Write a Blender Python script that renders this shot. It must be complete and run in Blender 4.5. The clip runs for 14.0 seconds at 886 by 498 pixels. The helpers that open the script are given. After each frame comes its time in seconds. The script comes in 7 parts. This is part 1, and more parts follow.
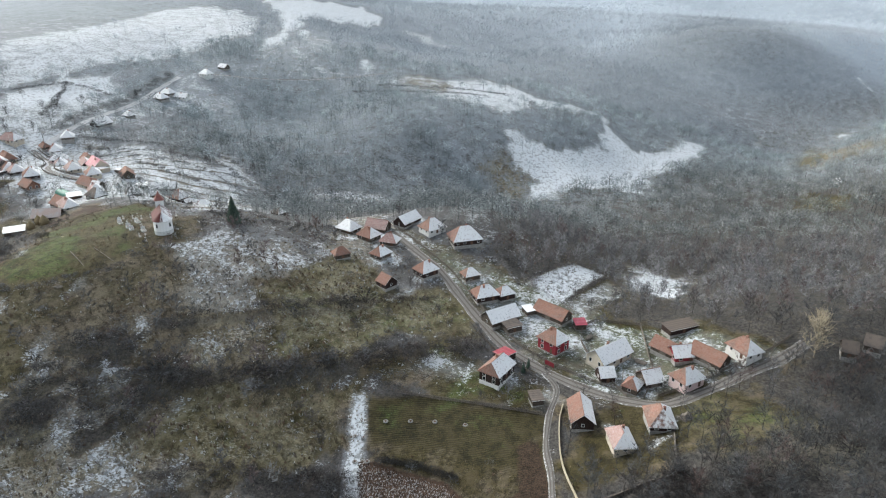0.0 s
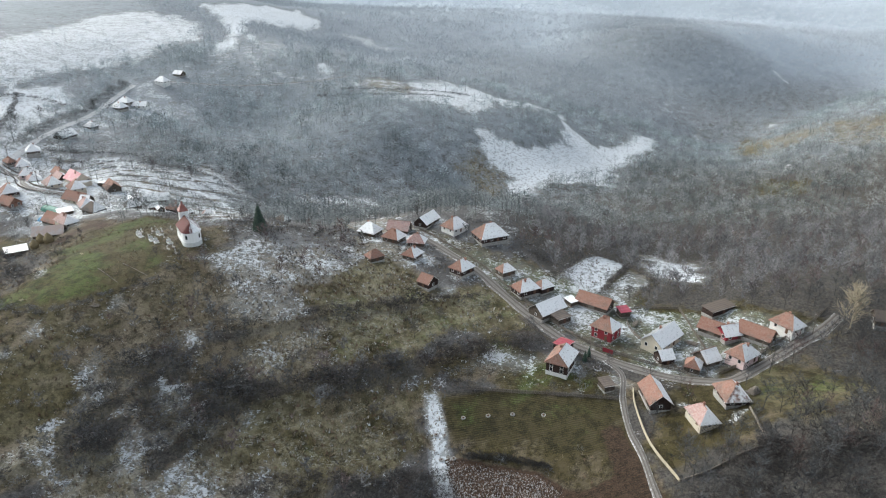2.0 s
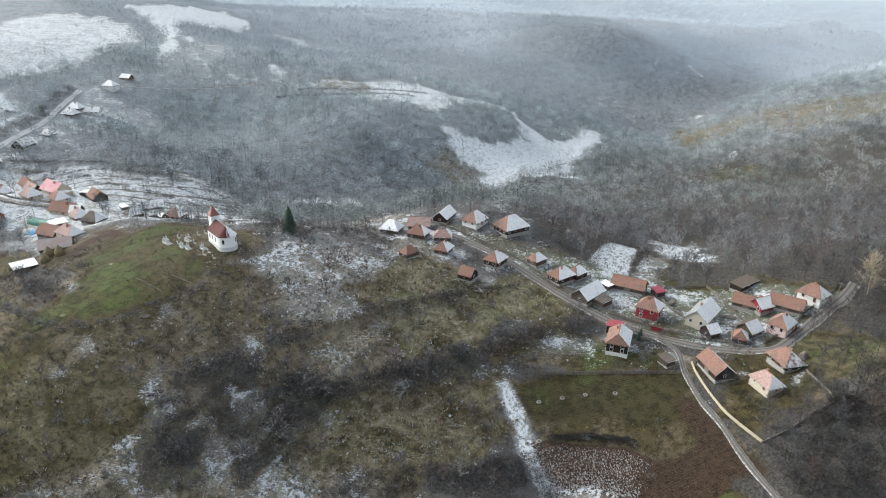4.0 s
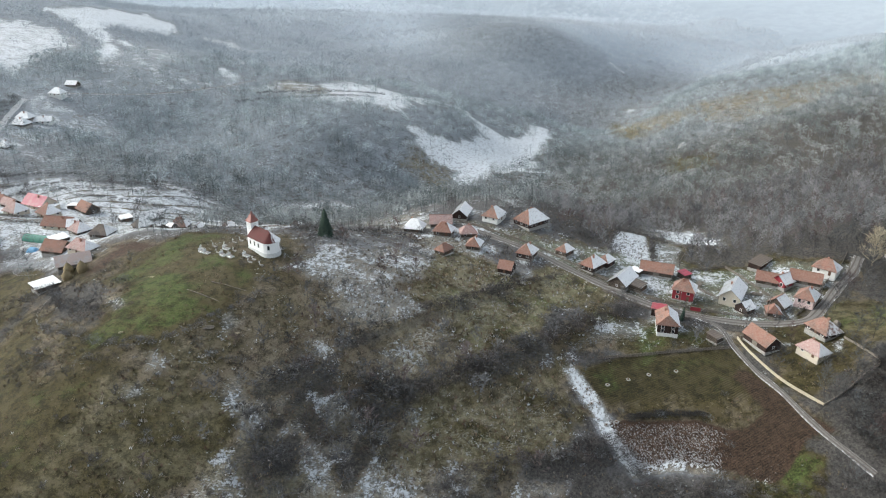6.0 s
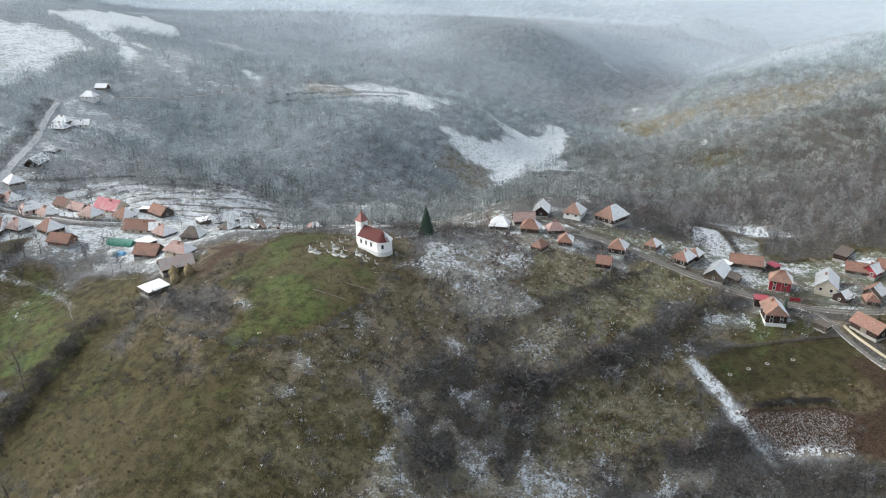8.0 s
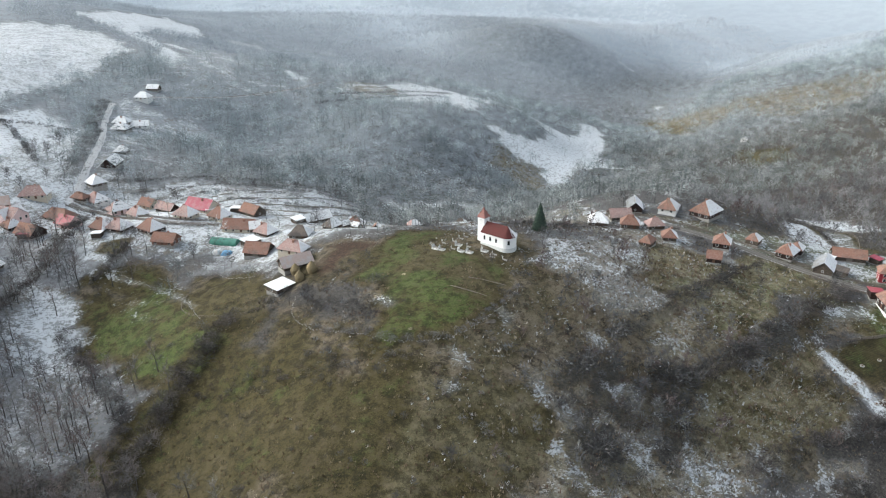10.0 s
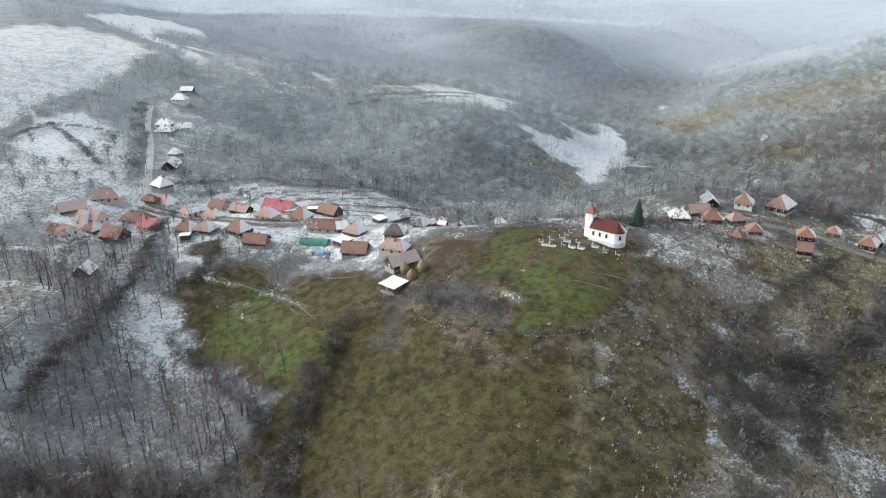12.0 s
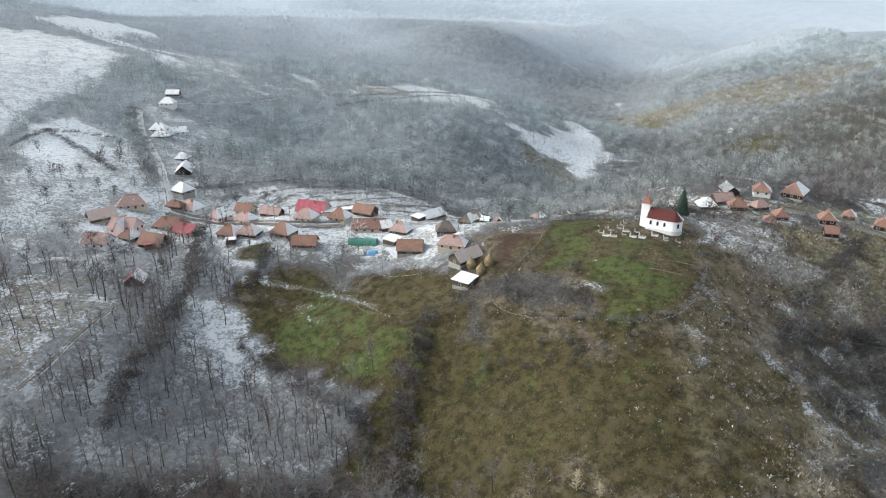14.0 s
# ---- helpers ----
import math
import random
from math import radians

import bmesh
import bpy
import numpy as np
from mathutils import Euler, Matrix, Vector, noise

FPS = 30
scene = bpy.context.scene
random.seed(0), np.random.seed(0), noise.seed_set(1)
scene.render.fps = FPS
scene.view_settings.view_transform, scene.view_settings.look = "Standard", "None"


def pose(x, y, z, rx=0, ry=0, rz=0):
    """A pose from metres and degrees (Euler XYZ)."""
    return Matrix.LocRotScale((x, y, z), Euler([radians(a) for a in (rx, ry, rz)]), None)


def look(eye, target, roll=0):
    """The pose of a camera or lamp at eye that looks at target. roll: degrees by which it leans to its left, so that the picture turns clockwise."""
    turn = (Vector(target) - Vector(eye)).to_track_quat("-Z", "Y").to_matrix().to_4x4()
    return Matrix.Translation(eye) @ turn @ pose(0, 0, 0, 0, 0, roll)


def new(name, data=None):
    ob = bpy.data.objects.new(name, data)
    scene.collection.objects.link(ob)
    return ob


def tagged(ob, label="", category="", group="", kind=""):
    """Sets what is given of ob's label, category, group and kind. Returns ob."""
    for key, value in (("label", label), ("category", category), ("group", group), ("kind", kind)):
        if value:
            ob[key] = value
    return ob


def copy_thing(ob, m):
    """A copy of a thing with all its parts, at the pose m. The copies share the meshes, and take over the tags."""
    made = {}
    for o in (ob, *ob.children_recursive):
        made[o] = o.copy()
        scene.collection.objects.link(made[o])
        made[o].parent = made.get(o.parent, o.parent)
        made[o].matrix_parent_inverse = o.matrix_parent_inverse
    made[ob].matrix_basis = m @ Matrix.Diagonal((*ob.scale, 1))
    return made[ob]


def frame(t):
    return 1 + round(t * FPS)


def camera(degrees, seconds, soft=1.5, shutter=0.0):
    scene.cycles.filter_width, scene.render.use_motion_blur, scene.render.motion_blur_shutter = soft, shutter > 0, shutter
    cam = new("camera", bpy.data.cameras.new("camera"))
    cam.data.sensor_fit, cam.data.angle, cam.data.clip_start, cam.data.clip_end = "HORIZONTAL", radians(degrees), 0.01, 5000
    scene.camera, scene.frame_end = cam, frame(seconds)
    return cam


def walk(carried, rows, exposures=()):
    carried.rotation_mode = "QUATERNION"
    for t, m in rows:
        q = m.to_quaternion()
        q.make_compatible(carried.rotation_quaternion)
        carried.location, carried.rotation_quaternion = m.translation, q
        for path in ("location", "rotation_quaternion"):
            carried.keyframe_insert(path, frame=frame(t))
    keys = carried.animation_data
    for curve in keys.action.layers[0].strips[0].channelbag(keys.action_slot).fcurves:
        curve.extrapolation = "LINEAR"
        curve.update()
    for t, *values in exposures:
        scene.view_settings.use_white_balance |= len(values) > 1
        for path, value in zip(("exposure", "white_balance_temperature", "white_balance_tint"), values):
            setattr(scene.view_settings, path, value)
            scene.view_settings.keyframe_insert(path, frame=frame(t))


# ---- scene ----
cam = camera(65.2, 14.0, soft=1.1)
METRES, EYE, TILT, LEAN, TURN = 350.0, 110.0, -23.1, 0.0, 0.0
ROWS = [
    (0.0, 0.0, 0.0, 0.0, 0.0, 0.0, -0.0),
    (0.5, -0.0273, -0.0008, 0.0002, -0.49, 0.07, 0.35),
    (1.0, -0.0617, -0.0017, -0.0002, -2.54, 0.11, 1.27),
    (1.5, -0.0946, -0.0018, -0.0006, -4.46, 0.09, 2.11),
    (2.0, -0.1315, -0.0009, -0.0011, -6.42, 0.02, 2.91),
    (2.5, -0.1663, 0.0011, -0.0015, -8.19, -0.06, 3.6),
    (3.0, -0.2031, 0.0042, -0.0011, -10.0, -0.18, 4.32),
    (5.5, -0.379, 0.036, 0.0105, -19.19, -1.11, 7.89),
    (6.0, -0.4153, 0.0463, 0.0147, -20.96, -1.34, 8.57),
    (6.5, -0.4492, 0.0572, 0.0188, -22.1, -1.49, 9.01),
    (7.0, -0.4843, 0.0694, 0.0238, -22.58, -1.53, 9.26),
    (7.5, -0.5174, 0.0816, 0.0285, -22.89, -1.55, 9.41),
    (8.0, -0.5525, 0.0952, 0.0331, -23.14, -1.57, 9.52),
    (10.5, -0.7163, 0.1627, 0.0573, -24.2, -1.63, 10.14),
    (11.0, -0.7508, 0.1773, 0.0625, -24.68, -1.65, 10.31),
    (11.5, -0.7827, 0.1913, 0.0677, -25.29, -1.71, 10.54),
    (12.0, -0.8162, 0.206, 0.0733, -26.01, -1.82, 10.78),
    (12.5, -0.8477, 0.2203, 0.0785, -26.65, -1.92, 11.02),
    (13.0, -0.8811, 0.2362, 0.0838, -27.96, -2.13, 11.47),
    (13.5, -0.9113, 0.2509, 0.0895, -29.45, -2.4, 11.99),
    (14.0, -0.9441, 0.2677, 0.0958, -31.6, -2.82, 12.69),
]
walk(cam, [(t, pose(0, 0, EYE, TILT, LEAN, TURN) @ pose(METRES * x, METRES * y, METRES * z, 90 + pitch, roll, yaw)) for t, x, y, z, yaw, pitch, roll in ROWS],
     exposures=[(0.0, 1.4, 6260, 5), (14.0, 1.4, 6260, 5)])

# ---- world, sun ----
world = bpy.data.worlds.new("overcast_winter_sky")
scene.world = world
world.use_nodes = True
wn = world.node_tree.nodes
wn.clear()
sky = wn.new("ShaderNodeTexSky")
sky.sky_type = "NISHITA"
sky.sun_disc = False
sky.sun_elevation = radians(32)
sky.sun_rotation = radians(-48)
sky.air_density, sky.dust_density, sky.ozone_density = 1.0, 4.0, 1.5
back = wn.new("ShaderNodeBackground")
back.inputs["Strength"].default_value = 0.125
wout = wn.new("ShaderNodeOutputWorld")
grey = wn.new("ShaderNodeHueSaturation")
grey.inputs["Saturation"].default_value = 0.4
world.node_tree.links.new(sky.outputs[0], grey.inputs["Color"])
world.node_tree.links.new(grey.outputs[0], back.inputs[0])
world.node_tree.links.new(back.outputs[0], wout.inputs[0])
sun = new("sun", bpy.data.lights.new("sun", "SUN"))
sun.data.energy, sun.data.angle, sun.data.color = 0.6, radians(40), (1.0, 0.98, 0.95)
sun.matrix_world = look((-74, 67, 62), (0, 0, 0))

# ---- materials ----
class Nodes:
    """A short way to write a node material."""

    def __init__(self, name):
        self.mat = bpy.data.materials.new(name)
        self.mat.use_nodes = True
        self.tree = self.mat.node_tree
        self.tree.nodes.clear()
        self.out = self.tree.nodes.new("ShaderNodeOutputMaterial")
        self.bsdf = self.tree.nodes.new("ShaderNodeBsdfPrincipled")
        self.tree.links.new(self.bsdf.outputs[0], self.out.inputs[0])
        self.bsdf.inputs["Specular IOR Level"].default_value = 0.2

    def put(self, node_input, value):
        if isinstance(value, bpy.types.NodeSocket):
            self.tree.links.new(value, node_input)
        elif isinstance(value, tuple) and len(value) == 3 and node_input.type == "RGBA":
            node_input.default_value = (*value, 1)
        else:
            node_input.default_value = value

    def coords(self, kind="Object"):
        return self.tree.nodes.new("ShaderNodeTexCoord").outputs[kind]

    def noise(self, scale, detail=3.0, rough=0.6, vec=None, distort=0.0):
        n = self.tree.nodes.new("ShaderNodeTexNoise")
        n.inputs["Scale"].default_value, n.inputs["Detail"].default_value = scale, detail
        n.inputs["Roughness"].default_value, n.inputs["Distortion"].default_value = rough, distort
        if vec is not None:
            self.put(n.inputs["Vector"], vec)
        return n.outputs["Fac"]

    def stretched(self, vec, x, y, z):
        n = self.tree.nodes.new("ShaderNodeVectorMath")
        n.operation = "MULTIPLY"
        self.put(n.inputs[0], vec)
        n.inputs[1].default_value = (x, y, z)
        return n.outputs["Vector"]

    def wave(self, scale, vec, distort=2.0, axis="X"):
        n = self.tree.nodes.new("ShaderNodeTexWave")
        n.bands_direction = axis
        n.inputs["Scale"].default_value, n.inputs["Distortion"].default_value = scale, distort
        n.inputs["Detail"].default_value = 2.0
        self.put(n.inputs["Vector"], vec)
        return n.outputs["Fac"]

    def math(self, op, a, b=0.0, c=0.0, clamp=False):
        n = self.tree.nodes.new("ShaderNodeMath")
        n.operation, n.use_clamp = op, clamp
        self.put(n.inputs[0], a), self.put(n.inputs[1], b), self.put(n.inputs[2], c)
        return n.outputs[0]

    def step(self, value, low, high, to_low=0.0, to_high=1.0):
        n = self.tree.nodes.new("ShaderNodeMapRange")
        n.interpolation_type = "SMOOTHSTEP"
        self.put(n.inputs["Value"], value)
        for key, v in (("From Min", low), ("From Max", high), ("To Min", to_low), ("To Max", to_high)):
            self.put(n.inputs[key], v)
        return n.outputs[0]

    def mix(self, fac, a, b):
        n = self.tree.nodes.new("ShaderNodeMix")
        n.data_type = "RGBA"
        self.put(n.inputs[0], fac), self.put(n.inputs[6], a), self.put(n.inputs[7], b)
        return n.outputs[2]

    def attribute(self, name):
        n = self.tree.nodes.new("ShaderNodeAttribute")
        n.attribute_name = name
        return n

    def split(self, colour):
        n = self.tree.nodes.new("ShaderNodeSeparateColor")
        self.put(n.inputs[0], colour)
        return n.outputs

    def normal_along(self, x, y, z):
        n = self.tree.nodes.new("ShaderNodeVectorMath")
        n.operation = "DOT_PRODUCT"
        g = self.tree.nodes.new("ShaderNodeNewGeometry")
        self.put(n.inputs[0], g.outputs["Normal"])
        n.inputs[1].default_value = (x, y, z)
        return n.outputs["Value"]

    def random(self):
        return self.tree.nodes.new("ShaderNodeObjectInfo").outputs["Random"]

    def bump(self, height, strength=0.4, distance=0.1):
        n = self.tree.nodes.new("ShaderNodeBump")
        n.inputs["Strength"].default_value, n.inputs["Distance"].default_value = strength, distance
        self.put(n.inputs["Height"], height)
        self.put(self.bsdf.inputs["Normal"], n.outputs[0])

    def done(self, colour, rough=0.85, metal=0.0):
        self.put(self.bsdf.inputs["Base Color"], colour)
        self.put(self.bsdf.inputs["Roughness"], rough)
        self.put(self.bsdf.inputs["Metallic"], metal)
        return self.mat


SNOW = (0.75, 0.748, 0.738)


def ground_material():
    m = Nodes("winter_ground")
    p = m.coords()
    big, mid, fine, grain = m.noise(0.012, 3), m.noise(0.09, 4, 0.65, p), m.noise(0.55, 4, 0.7, p), m.noise(2.6, 3, 0.7, p)
    for n in m.tree.nodes:
        if n.type == "TEX_NOISE" and not n.inputs["Vector"].is_linked:
            m.put(n.inputs["Vector"], p)
    cover = m.attribute("cover")
    snow, green, soil = m.split(cover.outputs["Color"])
    litter = cover.outputs["Alpha"]
    tone = m.attribute("tone")
    ochre, frost_haze, rows = m.split(tone.outputs["Color"])
    tuft = m.step(m.math("ADD", m.math("MULTIPLY", m.noise(2.2, 4, 0.75, p), 0.45), m.math("MULTIPLY", m.noise(0.3, 4, 0.7, p), 0.55)), 0.41, 0.59)
    straw = m.mix(tuft, (0.035, 0.028, 0.02), (0.19, 0.155, 0.11))
    olive = m.mix(tuft, (0.021, 0.0178, 0.0073), (0.077, 0.062, 0.0235))
    lush = m.mix(tuft, (0.027, 0.036, 0.01), (0.09, 0.114, 0.032))
    g = m.math("ADD", green, m.math("MULTIPLY", m.math("SUBTRACT", mid, 0.5), 1.3))
    g = m.math("ADD", g, m.math("MULTIPLY", m.math("SUBTRACT", fine, 0.5), 0.5))
    grass = m.mix(m.step(g, 0.1, 0.5), straw, olive)
    grass = m.mix(m.step(g, 0.6, 1.0), grass, lush)
    weed = m.step(m.math("ADD", m.noise(0.3, 5, 0.75, p), m.math("MULTIPLY", big, 0.3)), 0.66, 0.78)
    grass = m.mix(m.math("MULTIPLY", weed, 0.45), grass, (0.05, 0.038, 0.028))
    wood = m.mix(m.step(m.noise(1.2, 5, 0.8, p), 0.3, 0.72), (0.02, 0.019, 0.018), (0.11, 0.1, 0.09))
    wood = m.mix(m.step(mid, 0.55, 0.75, 0.0, 0.6), wood, (0.095, 0.08, 0.062))
    col = m.mix(m.step(m.math("ADD", litter, m.math("MULTIPLY", m.math("SUBTRACT", fine, 0.5), 0.7)), 0.35, 0.65), grass, wood)
    col = m.mix(m.math("MULTIPLY", ochre, m.step(m.noise(0.07, 6, 0.75, p), 0.36, 0.6)), col, m.mix(tuft, (0.13, 0.113, 0.066), (0.29, 0.262, 0.175)))
    lodged = m.step(m.noise(0.85, 4, 0.62, m.stretched(p, 0.8, 3.0, 1.0), 1.6), 0.525, 0.57)
    drift = m.step(m.noise(0.13, 4, 0.6, m.stretched(p, 0.8, 1.7, 1.0), 0.8), 0.44, 0.58)
    pale = m.math("ADD", m.step(ochre, 0.35, 0.9), m.math("MULTIPLY", m.step(snow, 0.12, 0.5), 0.55), clamp=True)
    pale = m.math("MULTIPLY", pale, m.math("ADD", drift, m.step(ochre, 0.6, 0.85, 0.0, 0.7), clamp=True))
    pale = m.math("MULTIPLY", m.math("MULTIPLY", lodged, pale), m.step(litter, 0.2, 0.8, 1.0, 0.35))
    col = m.mix(pale, col, m.mix(m.step(fine, 0.4, 0.62), (0.32, 0.285, 0.22), (0.54, 0.54, 0.515)))
    earth = m.mix(m.step(m.math("ADD", m.math("MULTIPLY", grain, 0.6), m.math("MULTIPLY", fine, 0.4)), 0.38, 0.62), (0.015, 0.0095, 0.0065), (0.082, 0.05, 0.033))
    col = m.mix(m.step(m.math("ADD", soil, m.math("MULTIPLY", m.math("SUBTRACT", fine, 0.5), 0.6)), 0.35, 0.6), col, earth)
    ridge = m.wave(0.42, p, 1.2, "Y")
    rowed = m.math("MULTIPLY", rows, m.step(ridge, 0.45, 0.8))
    col = m.mix(m.math("MULTIPLY", rowed, 0.75), col, (0.03, 0.028, 0.016))
    # Rime on near ground; farther off its pale blue is haze painted in.
    rime = m.math("ADD", m.math("MULTIPLY", frost_haze, 1.25), m.math("MULTIPLY", m.math("SUBTRACT", fine, 0.5), 1.5))
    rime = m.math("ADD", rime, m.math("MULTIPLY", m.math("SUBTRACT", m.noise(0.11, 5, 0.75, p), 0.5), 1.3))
    hoar_haze = m.mix(m.step(frost_haze, 0.3, 1.0), (0.208, 0.228, 0.242), (0.36, 0.4, 0.437))
    hoar_haze = m.mix(m.math("MULTIPLY", m.step(m.noise(0.35, 5, 0.8, p), 0.35, 0.65, 0.0, 0.28), m.step(frost_haze, 0.55, 0.9, 1.0, 0.2)), hoar_haze, (0.1, 0.1, 0.105))
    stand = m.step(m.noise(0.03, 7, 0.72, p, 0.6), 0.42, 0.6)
    hoar_haze = m.mix(m.math("MULTIPLY", stand, m.step(frost_haze, 0.55, 0.9, 0.5, 0.1)), hoar_haze, (0.165, 0.184, 0.198))
    col = m.mix(m.math("MULTIPLY", m.step(rime, 0.1, 0.7), m.step(frost_haze, 0.0, 0.3)), col, hoar_haze)
    film = m.math("MULTIPLY", m.step(snow, 0.22, 0.5), m.step(litter, 0.48, 0.6))
    col = m.mix(m.math("MULTIPLY", film, m.step(fine, 0.3, 0.6, 0.3, 0.85)), col, m.mix(grain, (0.125, 0.127, 0.136), (0.215, 0.22, 0.235)))
    dust = m.math("MULTIPLY", m.step(snow, 0.25, 0.7, 0.0, 0.52), m.step(soil, 0.2, 0.5, 1.0, 0.0))
    col = m.mix(m.math("MULTIPLY", dust, m.step(fine, 0.3, 0.6, 0.6, 1.0)), col, m.mix(grain, (0.33, 0.342, 0.345), (0.47, 0.485, 0.49)))
    even = m.step(soil, 0.4, 0.9)
    patchy = m.math("MULTIPLY", m.step(even, 0.0, 1.0, 1.7, 0.4), m.step(snow, 0.4, 0.8, 1.0, 0.35))
    s = m.math("ADD", snow, m.math("MULTIPLY", m.math("SUBTRACT", mid, 0.5), patchy))
    fleck = m.noise(1.3, 3, 0.6, m.stretched(p, 0.8, 1.3, 1.0), 0.5)
    s = m.math("ADD", s, m.math("MULTIPLY", m.math("SUBTRACT", fine, 0.5), m.step(even, 0.0, 1.0, 0.9, 0.0)))
    s = m.math("ADD", s, m.math("MULTIPLY", m.math("SUBTRACT", fleck, 0.5), m.step(even, 0.0, 1.0, 1.15, 0.0)))
    clod = m.noise(2.0, 3, 0.6, m.stretched(p, 1.5, 0.8, 1.0), 0.6)
    s = m.math("ADD", s, m.math("MULTIPLY", m.math("SUBTRACT", clod, 0.5), m.step(even, 0.0, 1.0, 0.0, 2.2)))
    s = m.math("ADD", s, m.math("MULTIPLY", m.math("SUBTRACT", grain, 0.5), 0.5))
    s = m.math("SUBTRACT", s, m.math("MULTIPLY", rowed, 0.45))
    mask = m.step(s, 0.5, 0.64)
    deep = m.math("MULTIPLY", m.math("MULTIPLY", mask, m.step(snow, 0.15, 0.6, 0.62, 1.0)), m.step(even, 0.0, 1.0, 1.0, 0.5))
    deep = m.math("MULTIPLY", deep, m.step(film, 0.0, 1.0, 1.0, 0.45))
    col = m.mix(deep, col, m.mix(fine, (0.47, 0.493, 0.512), (0.595, 0.617, 0.635)))
    poking = m.step(m.noise(0.5, 3, 0.65, p, 0.4), 0.535, 0.585)
    col = m.mix(m.math("MULTIPLY", m.math("MULTIPLY", poking, mask), m.step(even, 0.0, 0.6, 0.6, 0.0)), col, (0.15, 0.147, 0.132))
    height = m.math("ADD", m.math("MULTIPLY", fine, 0.7), m.math("MULTIPLY", grain, 0.3))
    height = m.math("SUBTRACT", height, m.math("MULTIPLY", rowed, 0.5))
    m.bump(m.math("ADD", height, m.math("MULTIPLY", mask, 0.15)), 1.0, 0.6)
    return m.done(col, 0.92)


def roof_material(name, low, high, snow_side=0.33, stain=(0.16, 0.1, 0.075), courses=3.0, rough=0.85, metal=0.0, whole=0.0, dusted=0.0):
    """Roof cover in courses, with snow left on the cold slope (snow_side: how far the slope must face it; 2: none)."""
    m = Nodes(name)
    p = m.coords()
    patch, fine = m.noise(0.35, 4, 0.65, p), m.noise(3.0, 3, 0.7, p)
    rnd = m.random()
    col = m.mix(m.math("ADD", m.math("MULTIPLY", fine, 0.7), m.math("MULTIPLY", rnd, 0.3)), low, high)
    col = m.mix(m.step(m.math("ADD", patch, m.math("MULTIPLY", rnd, 0.12)), 0.5, 0.74), col, stain)
    line = m.wave(courses, p, 0.4, "Z")
    col = m.mix(m.math("MULTIPLY", line, 0.3), col, tuple(0.5 * c for c in low))
    if dusted:
        col = m.mix(m.math("MULTIPLY", m.step(m.noise(2.2, 4, 0.7, p), 0.35, 0.75), dusted), col, SNOW)
    face = m.math("ADD", m.normal_along(0.92, -0.38, 0.0), m.math("MULTIPLY", m.math("SUBTRACT", m.noise(0.5, 4, 0.7, p), 0.5), 0.5))
    mask = m.step(m.math("ADD", face, whole), snow_side, snow_side + 0.12)
    mask = m.math("MULTIPLY", mask, m.step(m.noise(1.5, 4, 0.75, p), 0.31, 0.47, 0.25, 1.0))
    col = m.mix(mask, col, SNOW)
    m.bump(m.math("ADD", m.math("MULTIPLY", line, 0.6), fine), 0.5, 0.06)
    return m.done(col, rough, m.math("MULTIPLY", metal, m.math("SUBTRACT", 1.0, mask)))


def wall_material(name, low, high, boards=0.0, dirt=0.4):
    m = Nodes(name)
    p = m.coords()
    col = m.mix(m.noise(1.1, 4, 0.65, p), low, high)
    col = m.mix(m.math("MULTIPLY", m.step(m.noise(0.6, 4, 0.7, p), 0.52, 0.8), dirt), col, tuple(0.45 * c for c in low))
    fine = m.noise(7, 3, 0.7, p)
    if boards:
        line = m.step(m.wave(boards, p, 0.3, "Z"), 0.1, 0.3)
        col = m.mix(line, tuple(0.35 * c for c in low), col)
        m.bump(m.math("ADD", line, m.math("MULTIPLY", fine, 0.3)), 0.6, 0.05)
    else:
        m.bump(fine, 0.3, 0.03)
    return m.done(col, 0.9)


def plain_material(name, low, high, scale=3.0, rough=0.85, metal=0.0):
    m = Nodes(name)
    p = m.coords()
    a = m.math("ADD", m.math("MULTIPLY", m.noise(scale, 4, 0.65, p), 0.7), m.math("MULTIPLY", m.noise(scale * 7, 2, 0.6, p), 0.3))
    m.bump(m.noise(scale * 5, 3, 0.7, p), 0.4, 0.05)
    return m.done(m.mix(m.step(a, 0.3, 0.7), low, high), rough, metal)


def bark_material(name, dark, light, frosted, stem=0.8):
    """Bare twigs and bark: each tree has its own tint, some hold rime; on far trees that value is painted haze."""
    m = Nodes(name)
    own = m.attribute("tint")
    tint, rime, red = m.split(own.outputs["Color"])
    col = m.mix(tint, dark, light)
    col = m.mix(red, col, (0.11, 0.058, 0.045))
    col = m.mix(m.math("MULTIPLY", own.outputs["Alpha"], stem), col, (0.04, 0.034, 0.03))
    col = m.mix(m.math("MULTIPLY", rime, m.step(m.noise(0.8, 3, 0.7, m.coords()), 0.35, 0.65)), col, frosted)
    return m.done(col, 0.95)


def glass_material():
    m = Nodes("window_glass")
    m.bsdf.inputs["Specular IOR Level"].default_value = 0.6
    return m.done(m.mix(m.noise(2.0, 2), (0.012, 0.015, 0.018), (0.03, 0.035, 0.04)), 0.08)


